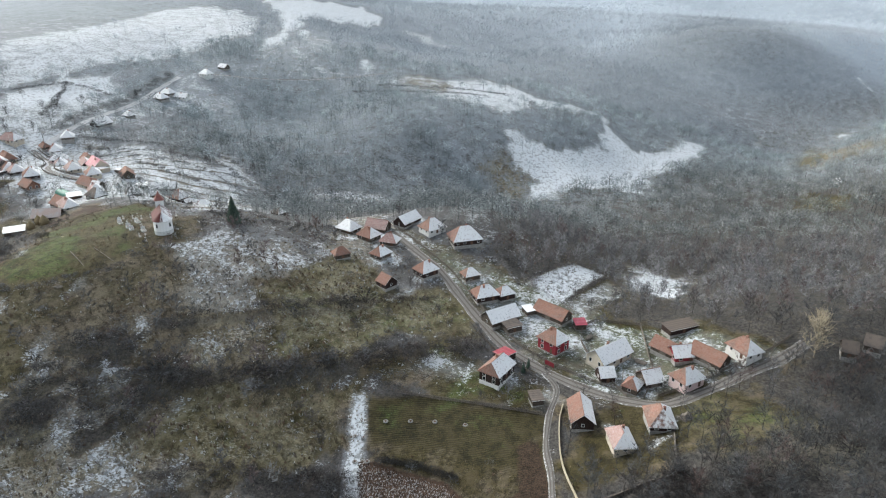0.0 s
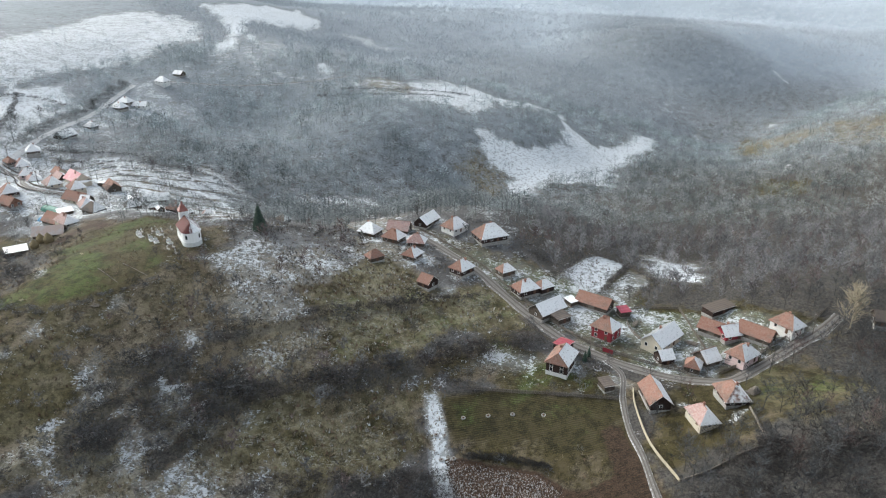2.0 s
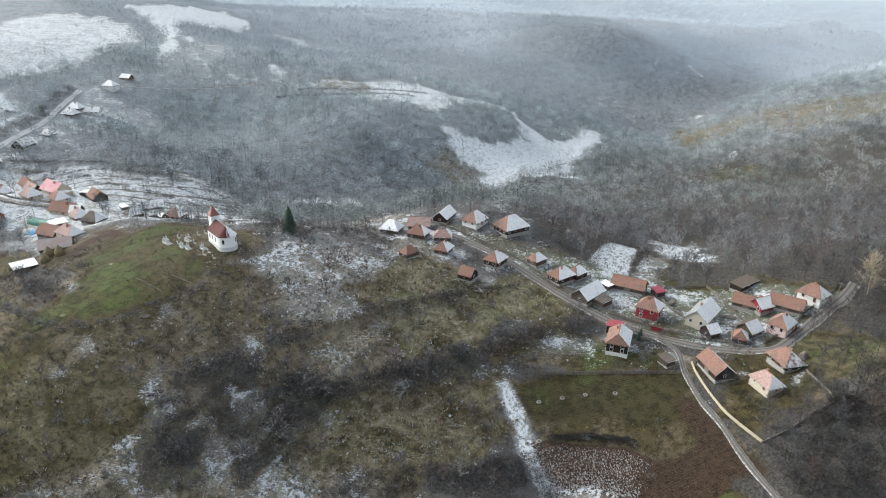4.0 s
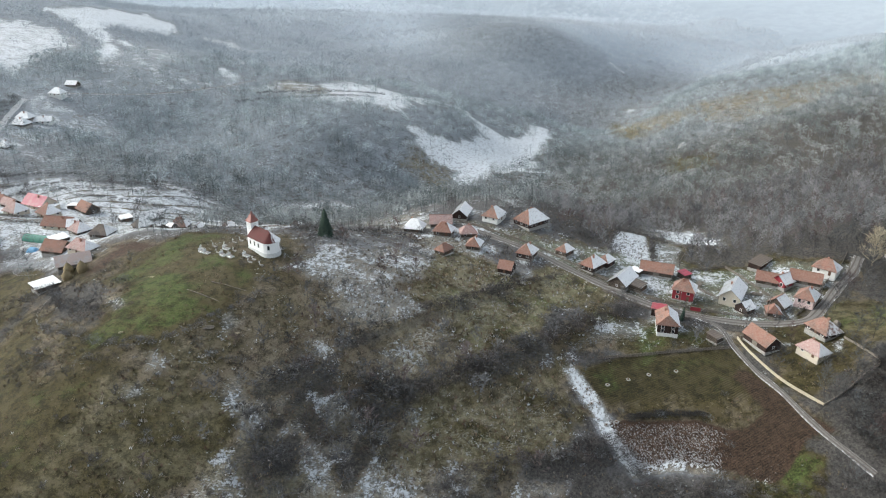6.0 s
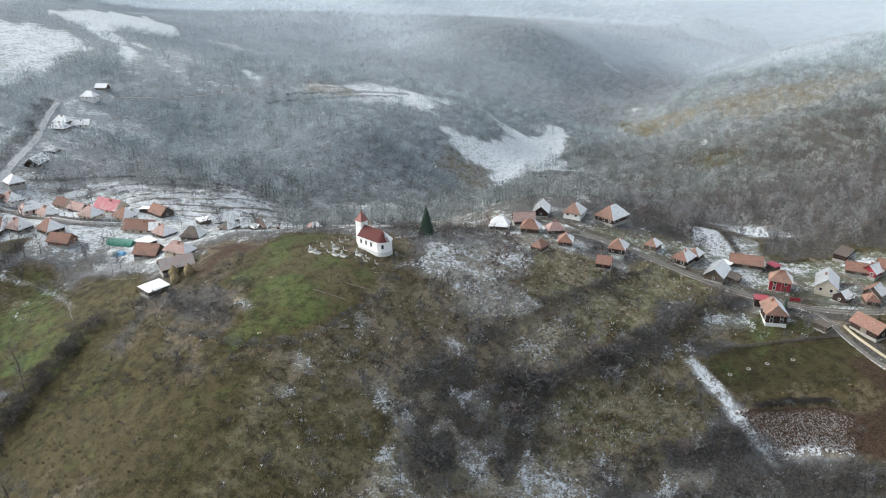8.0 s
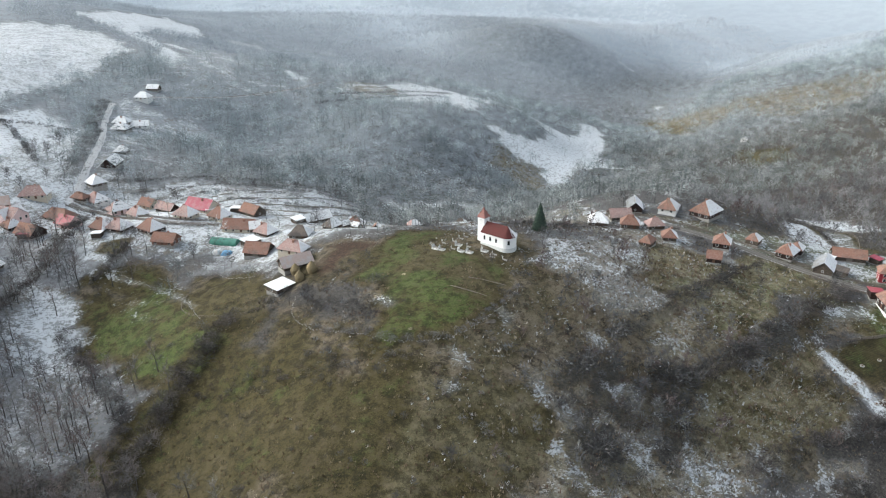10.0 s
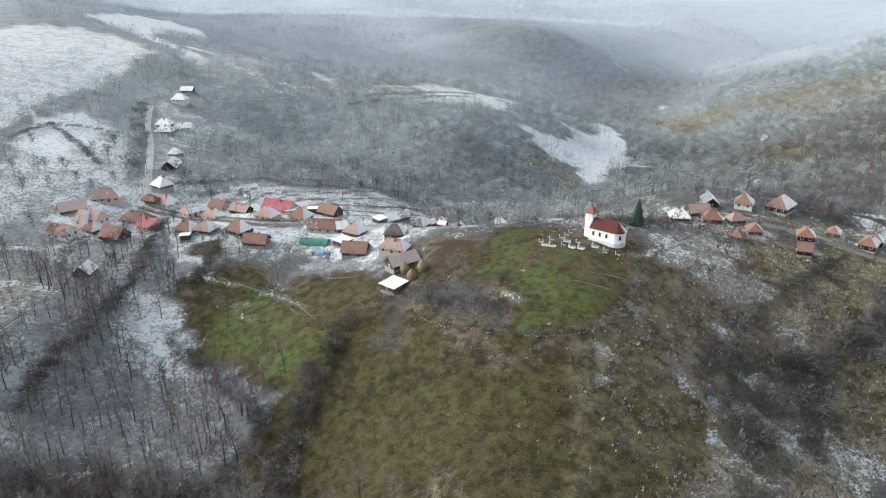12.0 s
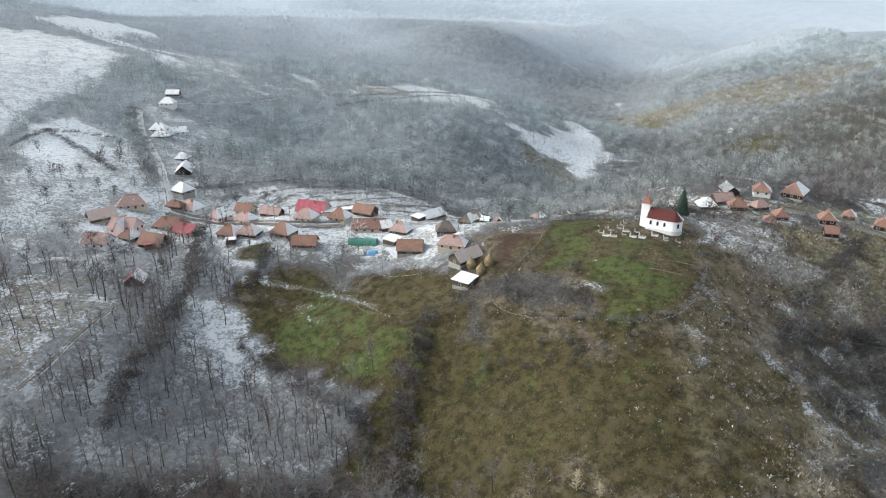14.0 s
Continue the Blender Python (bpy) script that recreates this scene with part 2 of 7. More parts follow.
def road_material():
    m = Nodes("muddy_road")
    p = m.coords()
    across = m.attribute("across").outputs["Fac"]
    fine, mid = m.noise(1.6, 4, 0.7, p), m.noise(0.25, 4, 0.65, p)
    col = m.mix(fine, (0.09, 0.081, 0.073), (0.22, 0.205, 0.19))
    col = m.mix(m.step(mid, 0.55, 0.75), col, (0.075, 0.06, 0.048))
    cover = m.attribute("snowy").outputs["Fac"]
    edge = m.math("ABSOLUTE", m.math("SUBTRACT", across, 0.5))
    s = m.math("ADD", m.math("MULTIPLY", m.step(edge, 0.25, 0.5), 0.3), m.math("MULTIPLY", m.math("SUBTRACT", fine, 0.5), 1.2))
    s = m.math("ADD", s, m.math("MULTIPLY", m.math("SUBTRACT", mid, 0.5), 1.0))
    rut = m.step(m.math("ABSOLUTE", m.math("SUBTRACT", edge, 0.19)), 0.03, 0.08)
    col = m.mix(m.math("SUBTRACT", 1.0, rut), col, (0.09, 0.078, 0.066))
    s = m.math("ADD", s, m.math("ADD", cover, m.math("MULTIPLY", rut, 0.06)))
    mask = m.step(s, 0.5, 0.72)
    col = m.mix(m.math("MULTIPLY", mask, 0.75), col, (0.6, 0.6, 0.595))
    m.bump(m.math("ADD", fine, rut), 0.5, 0.12)
    return m.done(col, 0.8)


M_GROUND, M_ROAD, M_GLASS = ground_material(), road_material(), glass_material()
ROOFS = {
    "tile": roof_material("old_clay_tiles", (0.15, 0.071, 0.048), (0.295, 0.147, 0.105), 0.16, dusted=0.12),
    "rosy": roof_material("pale_rosy_tiles", (0.24, 0.13, 0.108), (0.4, 0.25, 0.215), 0.1, (0.24, 0.16, 0.14), dusted=0.28),
    "bare": roof_material("clay_tiles_clear_of_snow", (0.175, 0.085, 0.058), (0.3, 0.152, 0.107), 2.0, dusted=0.11),
    "snow": roof_material("snowed_over_roof", (0.14, 0.1, 0.08), (0.2, 0.16, 0.13), -0.2, whole=0.75),
    "sheet": roof_material("grey_sheet_roof", (0.2, 0.21, 0.22), (0.33, 0.34, 0.35), -0.05, (0.18, 0.17, 0.16), 1.2, 0.6, 0.0, 0.12),
    "red": roof_material("red_painted_sheet_roof", (0.27, 0.04, 0.062), (0.36, 0.07, 0.1), 0.5, (0.33, 0.13, 0.145), 1.5, 0.5),
    "redsnow": roof_material("red_sheet_roof_half_snowed", (0.27, 0.035, 0.05), (0.36, 0.07, 0.085), 0.15, (0.33, 0.13, 0.13), 1.5, 0.5),
    "tar": roof_material("weathered_shingle_roof", (0.1, 0.078, 0.062), (0.2, 0.165, 0.14), 0.25, (0.09, 0.08, 0.075), 3.0, 0.9),
    "pale": roof_material("faded_tile_roof", (0.4, 0.3, 0.26), (0.52, 0.42, 0.37), 0.6, (0.46, 0.42, 0.4), 3.0, 0.85),
}
WALLS = {
    "dark": wall_material("dark_timber_wall", (0.03, 0.018, 0.015), (0.065, 0.042, 0.035), 2.6),
    "wood": wall_material("grey_timber_wall", (0.07, 0.055, 0.043), (0.16, 0.13, 0.105), 2.6),
    "white": wall_material("whitewashed_wall", (0.58, 0.57, 0.54), (0.72, 0.71, 0.68)),
    "cream": wall_material("cream_plaster_wall", (0.42, 0.37, 0.29), (0.56, 0.5, 0.41)),
    "pink": wall_material("pink_plaster_wall", (0.6, 0.44, 0.42), (0.72, 0.57, 0.54)),
    "red": wall_material("wine_red_wall", (0.2, 0.024, 0.035), (0.28, 0.04, 0.05)),
    "brick": wall_material("brick_wall", (0.2, 0.1, 0.07), (0.34, 0.19, 0.14), 3.5),
}
M_STONE = plain_material("rough_stone", (0.2, 0.19, 0.175), (0.38, 0.365, 0.34), 1.5)
M_FRAME = plain_material("painted_window_frame", (0.55, 0.53, 0.5), (0.7, 0.68, 0.65), 4.0, 0.6)
M_DOOR = plain_material("brown_door_wood", (0.08, 0.045, 0.03), (0.16, 0.09, 0.06), 2.0, 0.7)
M_BRICK = plain_material("chimney_brick", (0.2, 0.1, 0.075), (0.36, 0.2, 0.15), 4.0)
M_BOARD = plain_material("weathered_boards", (0.1, 0.085, 0.07), (0.24, 0.21, 0.18), 2.0)
M_PALE_BOARD = plain_material("pale_concrete", (0.34, 0.29, 0.2), (0.52, 0.46, 0.34), 1.2)
M_HAY = plain_material("old_hay", (0.13, 0.1, 0.055), (0.27, 0.215, 0.125), 3.0, 0.95)
M_CHURCH = wall_material("white_church_plaster", (0.78, 0.77, 0.75), (0.86, 0.85, 0.83), 0.0, 0.1)
M_NAVE_ROOF = roof_material("maroon_sheet_roof", (0.075, 0.018, 0.017), (0.12, 0.032, 0.028), 0.4, (0.09, 0.03, 0.026), 2.0, 0.75)
M_SPIRE = roof_material("faded_red_spire_sheet", (0.22, 0.085, 0.07), (0.32, 0.14, 0.115), 2.0, (0.28, 0.15, 0.13), 3.0, 0.5)
M_TOMB = plain_material("whitened_tomb_concrete", (0.5, 0.5, 0.48), (0.68, 0.68, 0.66), 2.0)
M_GREEN_FOIL = plain_material("green_plastic_sheet", (0.05, 0.16, 0.12), (0.1, 0.27, 0.2), 1.2, 0.45)
M_BLUE_FOIL = plain_material("blue_tarpaulin", (0.1, 0.27, 0.45), (0.25, 0.46, 0.65), 1.2, 0.5)
M_IRON = plain_material("dark_iron", (0.02, 0.02, 0.02), (0.05, 0.048, 0.045), 4.0, 0.6)
M_BARK = bark_material("bare_twigs", (0.034, 0.034, 0.034), (0.2, 0.192, 0.182), (0.42, 0.45, 0.49), 0.75)
# Paler and bluer towards the remote woods: haze painted into the twig colours.
M_FARWOOD = bark_material("hazed_forest_twigs", (0.175, 0.21, 0.217), (0.555, 0.612, 0.622), (0.57, 0.62, 0.632), 0.45)
M_MIDWOOD = bark_material("hazed_slope_twigs", (0.098, 0.112, 0.111), (0.435, 0.458, 0.448), (0.49, 0.52, 0.528), 0.45)
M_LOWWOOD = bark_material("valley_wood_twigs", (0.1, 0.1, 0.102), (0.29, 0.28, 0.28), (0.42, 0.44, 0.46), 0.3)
M_FARHILL = bark_material("hazed_hill_forest", (0.3, 0.328, 0.35), (0.42, 0.45, 0.475), (0.6, 0.625, 0.645), 0.1)
M_REMOTE = bark_material("remote_hazed_forest", (0.5, 0.54, 0.568), (0.58, 0.625, 0.655), (0.66, 0.71, 0.74), 0.0)
M_TUFT = bark_material("dead_grass_tufts", (0.07, 0.052, 0.032), (0.34, 0.28, 0.19), (0.62, 0.64, 0.66), 0.0)
M_NEEDLE = plain_material("dark_needles", (0.018, 0.032, 0.024), (0.055, 0.08, 0.058), 1.5, 0.9)
M_BIRCH = plain_material("pale_birch_twigs", (0.3, 0.25, 0.17), (0.48, 0.42, 0.31), 2.0, 0.9)

# ---- the lie of the land: rounded rises and hollows (x, y, radius, height) ----
BASE = -22.3
RISES = []


def rise(x, y, radius, height):
    RISES.append((x, y, radius, height))


rise(-550, 1200, 450, 65.1)
rise(500, 1200, 450, 3.5)
rise(-900, 150, 450, 30.1)
rise(850, 500, 450, 46.4)
rise(1550, 1550, 450, -59.3)
rise(260, 600, 220, -50.5)
rise(260, -120, 220, -20.5)
rise(-100, -300, 220, -41.6)
rise(-640, 240, 220, -18.8)
rise(620, 960, 220, -79.9)
rise(-820, 420, 220, 31.1)
rise(-280, 600, 220, 30.5)
rise(100, 500, 120, -19)
rise(-100, 300, 120, 4)
rise(0, 0, 120, -10)
rise(-100, 500, 120, -26.7)
rise(0, 700, 120, 5.8)
rise(200, 100, 120, 11.5)
rise(-400, 300, 120, -22.7)
rise(-400, 500, 120, 3.4)
rise(-100, 100, 70, -17.6)
rise(-400, 340, 70, -2.2)
rise(20, 220, 70, 2.2)
rise(20, 340, 70, 5.8)
rise(-220, 580, 70, -21.2)
rise(-100, 400, 70, -12.6)
rise(-220, 100, 70, -6.4)
rise(-280, 220, 70, -15.2)
rise(-280, 340, 70, -13)
rise(80, 640, 70, 24.9)
rise(-40, 280, 45, -15)
rise(120, 280, 45, -9)
rise(-240, 480, 45, -2.3)
rise(120, 120, 45, 4.5)
rise(160, 240, 45, 10.3)
rise(-360, 360, 45, -0.5)
rise(-240, 280, 45, 13.8)
rise(-280, 520, 45, -0.8)
rise(-120, 200, 45, -13.2)
rise(80, 360, 45, -5.3)
rise(80, 480, 45, -10.9)
rise(-40, 360, 45, -6.8)
rise(-160, 320, 45, 0.8)
rise(-40, 120, 45, -12.1)
rise(-160, 200, 45, 12.1)
rise(-80, 280, 45, 27)
rise(-200, 400, 45, 5.4)
rise(-80, 200, 45, 7.7)
rise(0, 320, 45, 19.6)
rise(120, 160, 45, -6.6)
rise(120, 210, 30, 11.8)
rise(-240, 240, 30, -12.3)
rise(-240, 390, 30, 11.4)
rise(90, 120, 30, 22.2)
rise(-240, 420, 30, -14.7)
rise(-330, 330, 30, 16.2)
rise(-150, 240, 30, 8.8)
rise(30, 150, 30, 2.9)
rise(-60, 300, 30, -6.6)
rise(-150, 330, 30, 17.9)
rise(-270, 300, 30, -11.4)
rise(-210, 330, 30, -4.7)
rise(-210, 210, 30, 4.8)
rise(-360, 270, 30, -15.6)
rise(500, 1260, 110, 52)
rise(600, 980, 130, -30)
rise(540, 570, 110, 14)
rise(-40, 1090, 110, -18)
rise(820, 1850, 260, -20)
rise(1600, 1350, 350, 125)
rise(-138, 338, 24, -12)
rise(-143, 437, 20, 5)
rise(750, 1000, 300, 1.0)
rise(1500, 1250, 300, -95.6)
rise(1500, 1000, 300, -93.0)
rise(1500, 1500, 300, -41.2)
rise(240, 1260, 140, -22.3)
rise(960, 1260, 140, -32.7)
rise(360, 900, 140, -15.1)
rise(-360, 1140, 140, 11.6)
rise(0, 1020, 140, -18.9)
rise(480, 1380, 140, -29.9)
rise(720, 1380, 140, 21.8)
rise(840, 1140, 140, -54.7)
rise(840, 900, 140, 25.8)
rise(-240, 1140, 140, 16.2)
rise(330, 720, 70, -13.3)
rise(210, 600, 70, -14.1)
rise(-270, 720, 70, -6.6)
rise(330, 540, 70, -8.6)
rise(390, 780, 70, -28.1)
rise(510, 720, 70, 22.3)
rise(570, 600, 70, -17.7)
rise(450, 420, 70, 9.7)
rise(450, 780, 70, -16.7)
rise(390, 360, 70, 8.4)
rise(-10, 560, 40, 10.0)
rise(350, 400, 40, 5.1)
rise(350, 640, 40, -9.4)
rise(70, 680, 40, -7.9)
rise(70, 560, 40, 5.4)
rise(-10, 480, 40, -5.4)
rise(-130, 600, 40, -5.6)
rise(110, 480, 40, 8.2)
rise(-50, 560, 40, 7.6)
rise(310, 640, 40, -10.8)
rise(230, 440, 40, -3.7)
rise(-330, 560, 40, -4.4)
rise(230, 560, 40, 3.8)
rise(350, 440, 40, 6.1)
rise(-130, 520, 40, -4.1)
rise(150, 560, 40, -5.8)
rise(30, 480, 40, -4.9)
rise(-210, 640, 40, 5.0)
rise(-250, 680, 40, -7.6)
rise(190, 680, 40, -4.6)
rise(-330, 520, 40, -2.7)
rise(-170, 520, 40, 3.8)
rise(-170, 600, 40, -4.0)
rise(230, 400, 40, -3.3)


def ground_height(x, y):
    """Height of the land at plan places (arrays or numbers)."""
    x, y = np.asarray(x, float), np.asarray(y, float)
    z = np.full(np.broadcast(x, y).shape, BASE)
    for cx, cy, r, h in RISES:
        z = z + h * np.exp(-((x - cx) ** 2 + (y - cy) ** 2) / (2 * r * r))
    return z + far_relief(x, y)


def far_relief(x, y):
    """Distant ranges: rolling country that climbs to mountains at the edge of sight."""
    d = np.hypot(x, y)
    roll = 14 * np.sin(x / 210 + 0.6 * np.sin(y / 330)) * np.sin(y / 260 + 1.3) + 9 * np.sin(x / 95 + y / 140) * np.sin(y / 120 - x / 300)
    far = np.clip((d - 1500) / 900, 0, 1)
    climb = np.clip((d - 2300) / 2000, 0, 1)
    folds = 0.65 + 0.35 * np.sin(np.arctan2(x, y) * 7 + 0.8 * np.sin(d / 420))
    return roll * far * far * 1.6 + 330 * climb * climb * (3 - 2 * climb) * folds + 60 * climb


# ---- roads, lanes and boundaries, as lines on the plan ----
VILLAGE_ROAD = [(-24.3, 294.3), (-13.2, 276.2), (-0.9, 257.9), (6.2, 242.2), (13.8, 225.3), (22.8, 208.3), (33.1, 196.4), (46.0, 185.1), (56.8, 178.0), (67.7, 174.4), (79.2, 178.4), (93.5, 184.8), (107.8, 190.1), (118.3, 196.0)]
FIELD_LANE = [(33.3, 194.9), (36.3, 185.8), (32.3, 174.0), (29.7, 161.4), (29.7, 151.0), (28.8, 139.6), (28.7, 131.7), (29.3, 124.0), (30.1, 115.1)]
HILL_ROAD = [(-235.9, 628.8), (-243.1, 590.6), (-246.3, 554.1), (-251.5, 509.9), (-256.4, 476.9), (-260.1, 456.1), (-263.5, 437.7)]
VILLAGE_LANE = [(-264.9, 436.2), (-256.2, 429.9), (-246.3, 421.9), (-226.7, 385.1), (-201.2, 373.7)]
LOWER_LANE = [(-283.3, 407.2), (-294.0, 398.6), (-307.5, 394.7), (-317.3, 397.6), (-329.0, 397.9)]
WOOD_TRACK = [(-305.3, 351.8), (-318.5, 335.3), (-328.4, 324.2), (-338.8, 318.3)]
FAR_TRACK = [(-211.2, 644.3), (-177.0, 647.6), (-141.1, 653.6), (-105.7, 662.7), (-80.5, 672.6), (-55.4, 691.0)]
STONE_WALL = [(37.0, 177.7), (34.7, 169.8), (33.1, 154.1), (35.4, 138.8)]
STONE_WALL_B = [(35.4, 138.8), (43.9, 138.5), (52.1, 139.7), (59.2, 139.9), (61.6, 147.2), (64.5, 157.5)]
HEDGE_A = [(-190.6, 255.0), (-179.4, 239.5), (-170.0, 228.1), (-153.8, 223.9), (-134.6, 230.5), (-121.0, 238.9)]
FENCE_GARDEN = [(-15.4, 188.7), (8.2, 182.1), (30.3, 174.3)]
BLACK_HEDGE = [(-19.4, 164.9), (-14.0, 163.8), (-7.0, 161.1), (-2.1, 158.7), (3.6, 155.5)]
HILLROAD_HEDGE = [(-241.4, 625.2), (-248.2, 582.7), (-255.0, 528.2), (-259.6, 489.3), (-265.2, 458.1)]
CHURCH_LANE = [(-195.3, 268.0), (-190.7, 286.0), (-185.4, 308.1)]

# ---- what grows and lies where ----
ZONES = []
TERRACED = [((-239, 461), (-210, 464), (-184, 453), (-159, 434), (-150, 439), (-153, 471), (-131, 450), (-119, 434), (-123, 404), (-115, 386), (-98, 293), (-111, 289), (-154, 370), (-192, 403))]


def zone(outline, **what):
    ZONES.append((np.array(outline, float), what))


def lee_snow(x, y, reach):
    """Snow that lasts beside a house, on its shaded side."""
    u, v = x + 0.92 * (reach + 2.2), y - 0.38 * (reach + 2.2)
    turn = (x * 7 + y * 3) % 3
    zone([(u + (3.2 + 0.6 * turn) * math.cos(a), v + 2.8 * math.sin(a + 0.2 * turn)) for a in np.arange(0, 6.2, 0.7)], snow=0.66, litter=0.0)


def inside(outline, x, y, soft=2.0):
    """1 inside an outline on the plan, 0 outside, soft over the edge."""
    a, b = outline, np.roll(outline, -1, 0)
    d2, odd = np.full(x.shape, 1e12), np.zeros(x.shape, bool)
    for (ax, ay), (bx, by) in zip(a, b):
        ex, ey = bx - ax, by - ay
        k = np.clip(((x - ax) * ex + (y - ay) * ey) / (ex * ex + ey * ey + 1e-9), 0, 1)
        d2 = np.minimum(d2, (x - ax - k * ex) ** 2 + (y - ay - k * ey) ** 2)
        if ay != by:
            odd ^= ((ay > y) != (by > y)) & (x < ex * (y - ay) / ey + ax)
    s = np.where(odd, 1, -1) * np.sqrt(d2)
    return np.clip(s / soft * 0.5 + 0.5, 0, 1)


def line_distance(line, x, y):
    d2 = np.full(np.shape(x), 1e12)
    for (ax, ay), (bx, by) in zip(line, line[1:]):
        ex, ey = bx - ax, by - ay
        k = np.clip(((x - ax) * ex + (y - ay) * ey) / (ex * ex + ey * ey + 1e-9), 0, 1)
        d2 = np.minimum(d2, (x - ax - k * ex) ** 2 + (y - ay - k * ey) ** 2)
    return np.sqrt(d2)


def ramp(v, a, b):
    k = np.clip((v - a) / (b - a), 0, 1)
    return k * k * (3 - 2 * k)


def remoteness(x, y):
    """Distance from the origin that sets how much haze is painted; the side slopes get less."""
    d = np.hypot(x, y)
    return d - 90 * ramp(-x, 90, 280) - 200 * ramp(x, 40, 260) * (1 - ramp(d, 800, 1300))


def clumps(x, y, a=0.055, b=0.021):
    """Uneven growth, from 0 to 1."""
    return np.clip(0.5 + 0.32 * np.sin(x * a + 2.1 * np.sin(y * b)) * np.sin(y * a * 1.3 + 1.7 * np.sin(x * b * 1.4)) + 0.3 * np.sin(x * 0.17 + 1.3 * np.sin(y * 0.13)) * np.sin(y * 0.19 - 1.1), 0, 1)


def land_cover(x, y):
    """Snow, green, soil, litter, ochre, rime with painted haze, rows, wood and thickets at plan places."""
    left = ramp(-x, 150, 260) * ramp(y, 180, 330)
    deep = ramp(y, 330, 480)
    far = remoteness(x, y)
    c = {
        "snow": 0.3 + 0.22 * left - 0.27 * ramp(x, 15, 70) - 0.1 * deep - 0.7 * ramp(np.hypot(x, y), 700, 1400),
        "green": 0.15 + 0.2 * ramp(x, 15, 70),
        "soil": np.zeros(x.shape),
        "litter": 0.85 - 0.25 * ramp(x, 15, 70),
        "ochre": np.zeros(x.shape),
        # Haze painted into the ground colour, stronger with distance.
        "frost_haze": 0.48 * ramp(far, 240, 600) + 0.18 * ramp(far, 700, 1500) + 0.28 * ramp(far, 1300, 2600),
        "rows": np.zeros(x.shape),
        "wood": np.full(x.shape, 1.0),
        "thick": np.zeros(x.shape),
    }
    wob_x = x + 3.2 * np.sin(y * 0.13 + x * 0.05) + 2.2 * np.sin(y * 0.31 + x * 0.12) + 1.2 * np.sin(y * 0.83)
    wob_y = y + 3.2 * np.sin(x * 0.12 - y * 0.06) + 2.2 * np.sin(x * 0.29 - y * 0.1) + 1.2 * np.sin(x * 0.9)
    for outline, what in ZONES:
        what = dict(what)
        reach = 12 + what.get("soft", 0)
        lo, hi = outline.min(0) - reach, outline.max(0) + reach
        near = (x > lo[0]) & (x < hi[0]) & (y > lo[1]) & (y < hi[1])
        if not near.any():
            continue
        neat, wide = what.pop("neat", False), what.pop("soft", 0)
        w = inside(outline, x[near] if neat else wob_x[near], y[near] if neat else wob_y[near], wide or 2.0 if neat or wide else 7.0 if what.get("wood", 0) > 0.3 else 4.0 if hi[1] < 320 else 6.0)
        for key, value in what.items():
            c[key][near] = c[key][near] * (1 - w) + value * w
    # under the groves of a thicket lies dark litter, between them snow
    grove = np.clip(c["thick"], 0, 1) * ramp(clumps(x * 1.3, y, 0.24, 0.12), 0.4, 0.54)
    c["snow"] -= 0.45 * grove
    c["litter"] = np.maximum(c["litter"], grove)
    # banks between the terraces run across the slope and lie clear of snow
    steps = np.zeros(x.shape)
    for outline in TERRACED:
        steps = np.maximum(steps, inside(np.array(outline, float), x, y, 10.0))
    level = np.mod((y - 0.2 * x + 4 * np.sin(x * 0.045) + 3 * np.sin(x * 0.11 + y * 0.03)) / 13.0, 1.0)
    c["snow"] -= 0.42 * steps * ramp(level, 0.76, 0.84) * (1 - ramp(level, 0.93, 1.0))
    return c

zone([(-60, 150), (-35, 142), (-12, 134), (6, 132), (28, 142), (42, 140), (42, 88), (-80, 85)], thick=0.6, snow=-0.15, litter=0.7, wood=1.0, green=0.5)  # low dark
zone([(-0, 130), (11, 133), (20, 131), (23, 126), (12, 116), (-7, 128)], neat=True, snow=-0.2, litter=0.0, wood=0.02, thick=0.0, green=0.75)  # green corner
zone([(-245, 270), (-215, 300), (-165, 300), (-95, 250), (-90, 215), (-120, 180), (-160, 150), (-260, 200)], snow=0.14, litter=0.1, green=0.38, wood=0.4)  # hill side
zone([(-130, 175), (-60, 170), (-35, 200), (-40, 235), (-70, 250), (-110, 235)], ochre=0.3, frost_haze=0.0, snow=0.3, litter=0.35, wood=1.0)  # gully
zone([(-336, 398), (-279, 356), (-268, 326), (-260, 287), (-256, 255), (-270, 242), (-348, 293)], snow=0.42, litter=0.6, wood=1.0, frost_haze=0.25)  # snow woods
zone([(-277, 355), (-264, 336), (-264, 324), (-261, 305), (-268, 298), (-278, 304), (-282, 331)], snow=0.6, frost_haze=0.45, litter=0.3, wood=0.06)  # snow clearing
zone([(-337, 391), (-311, 386), (-308, 355), (-333, 324), (-342, 328)], snow=0.42, litter=0.3, wood=0.25)  # bank left
zone([(-158, 217), (-126, 220), (-89, 246), (-73, 231), (-98, 195), (-132, 170), (-160, 175)], ochre=0.25, frost_haze=0.0, snow=0.2, litter=0.3, wood=0.8, green=0.1)  # hill flank
zone([(-214, 282), (-201, 254), (-187, 227), (-169, 216), (-163, 196), (-159, 175), (-173, 163), (-269, 242), (-253, 256), (-236, 268)], frost_haze=0.0, snow=-0.12, litter=0.24, wood=0.02, green=0.56)  # front meadow
zone([(-265, 337), (-254, 349), (-231, 342), (-227, 318), (-222, 297), (-216, 280), (-226, 270), (-239, 267), (-249, 275), (-251, 299), (-266, 324)], frost_haze=0.0, snow=0.0, litter=0.0, wood=0.01, green=0.84)  # green field
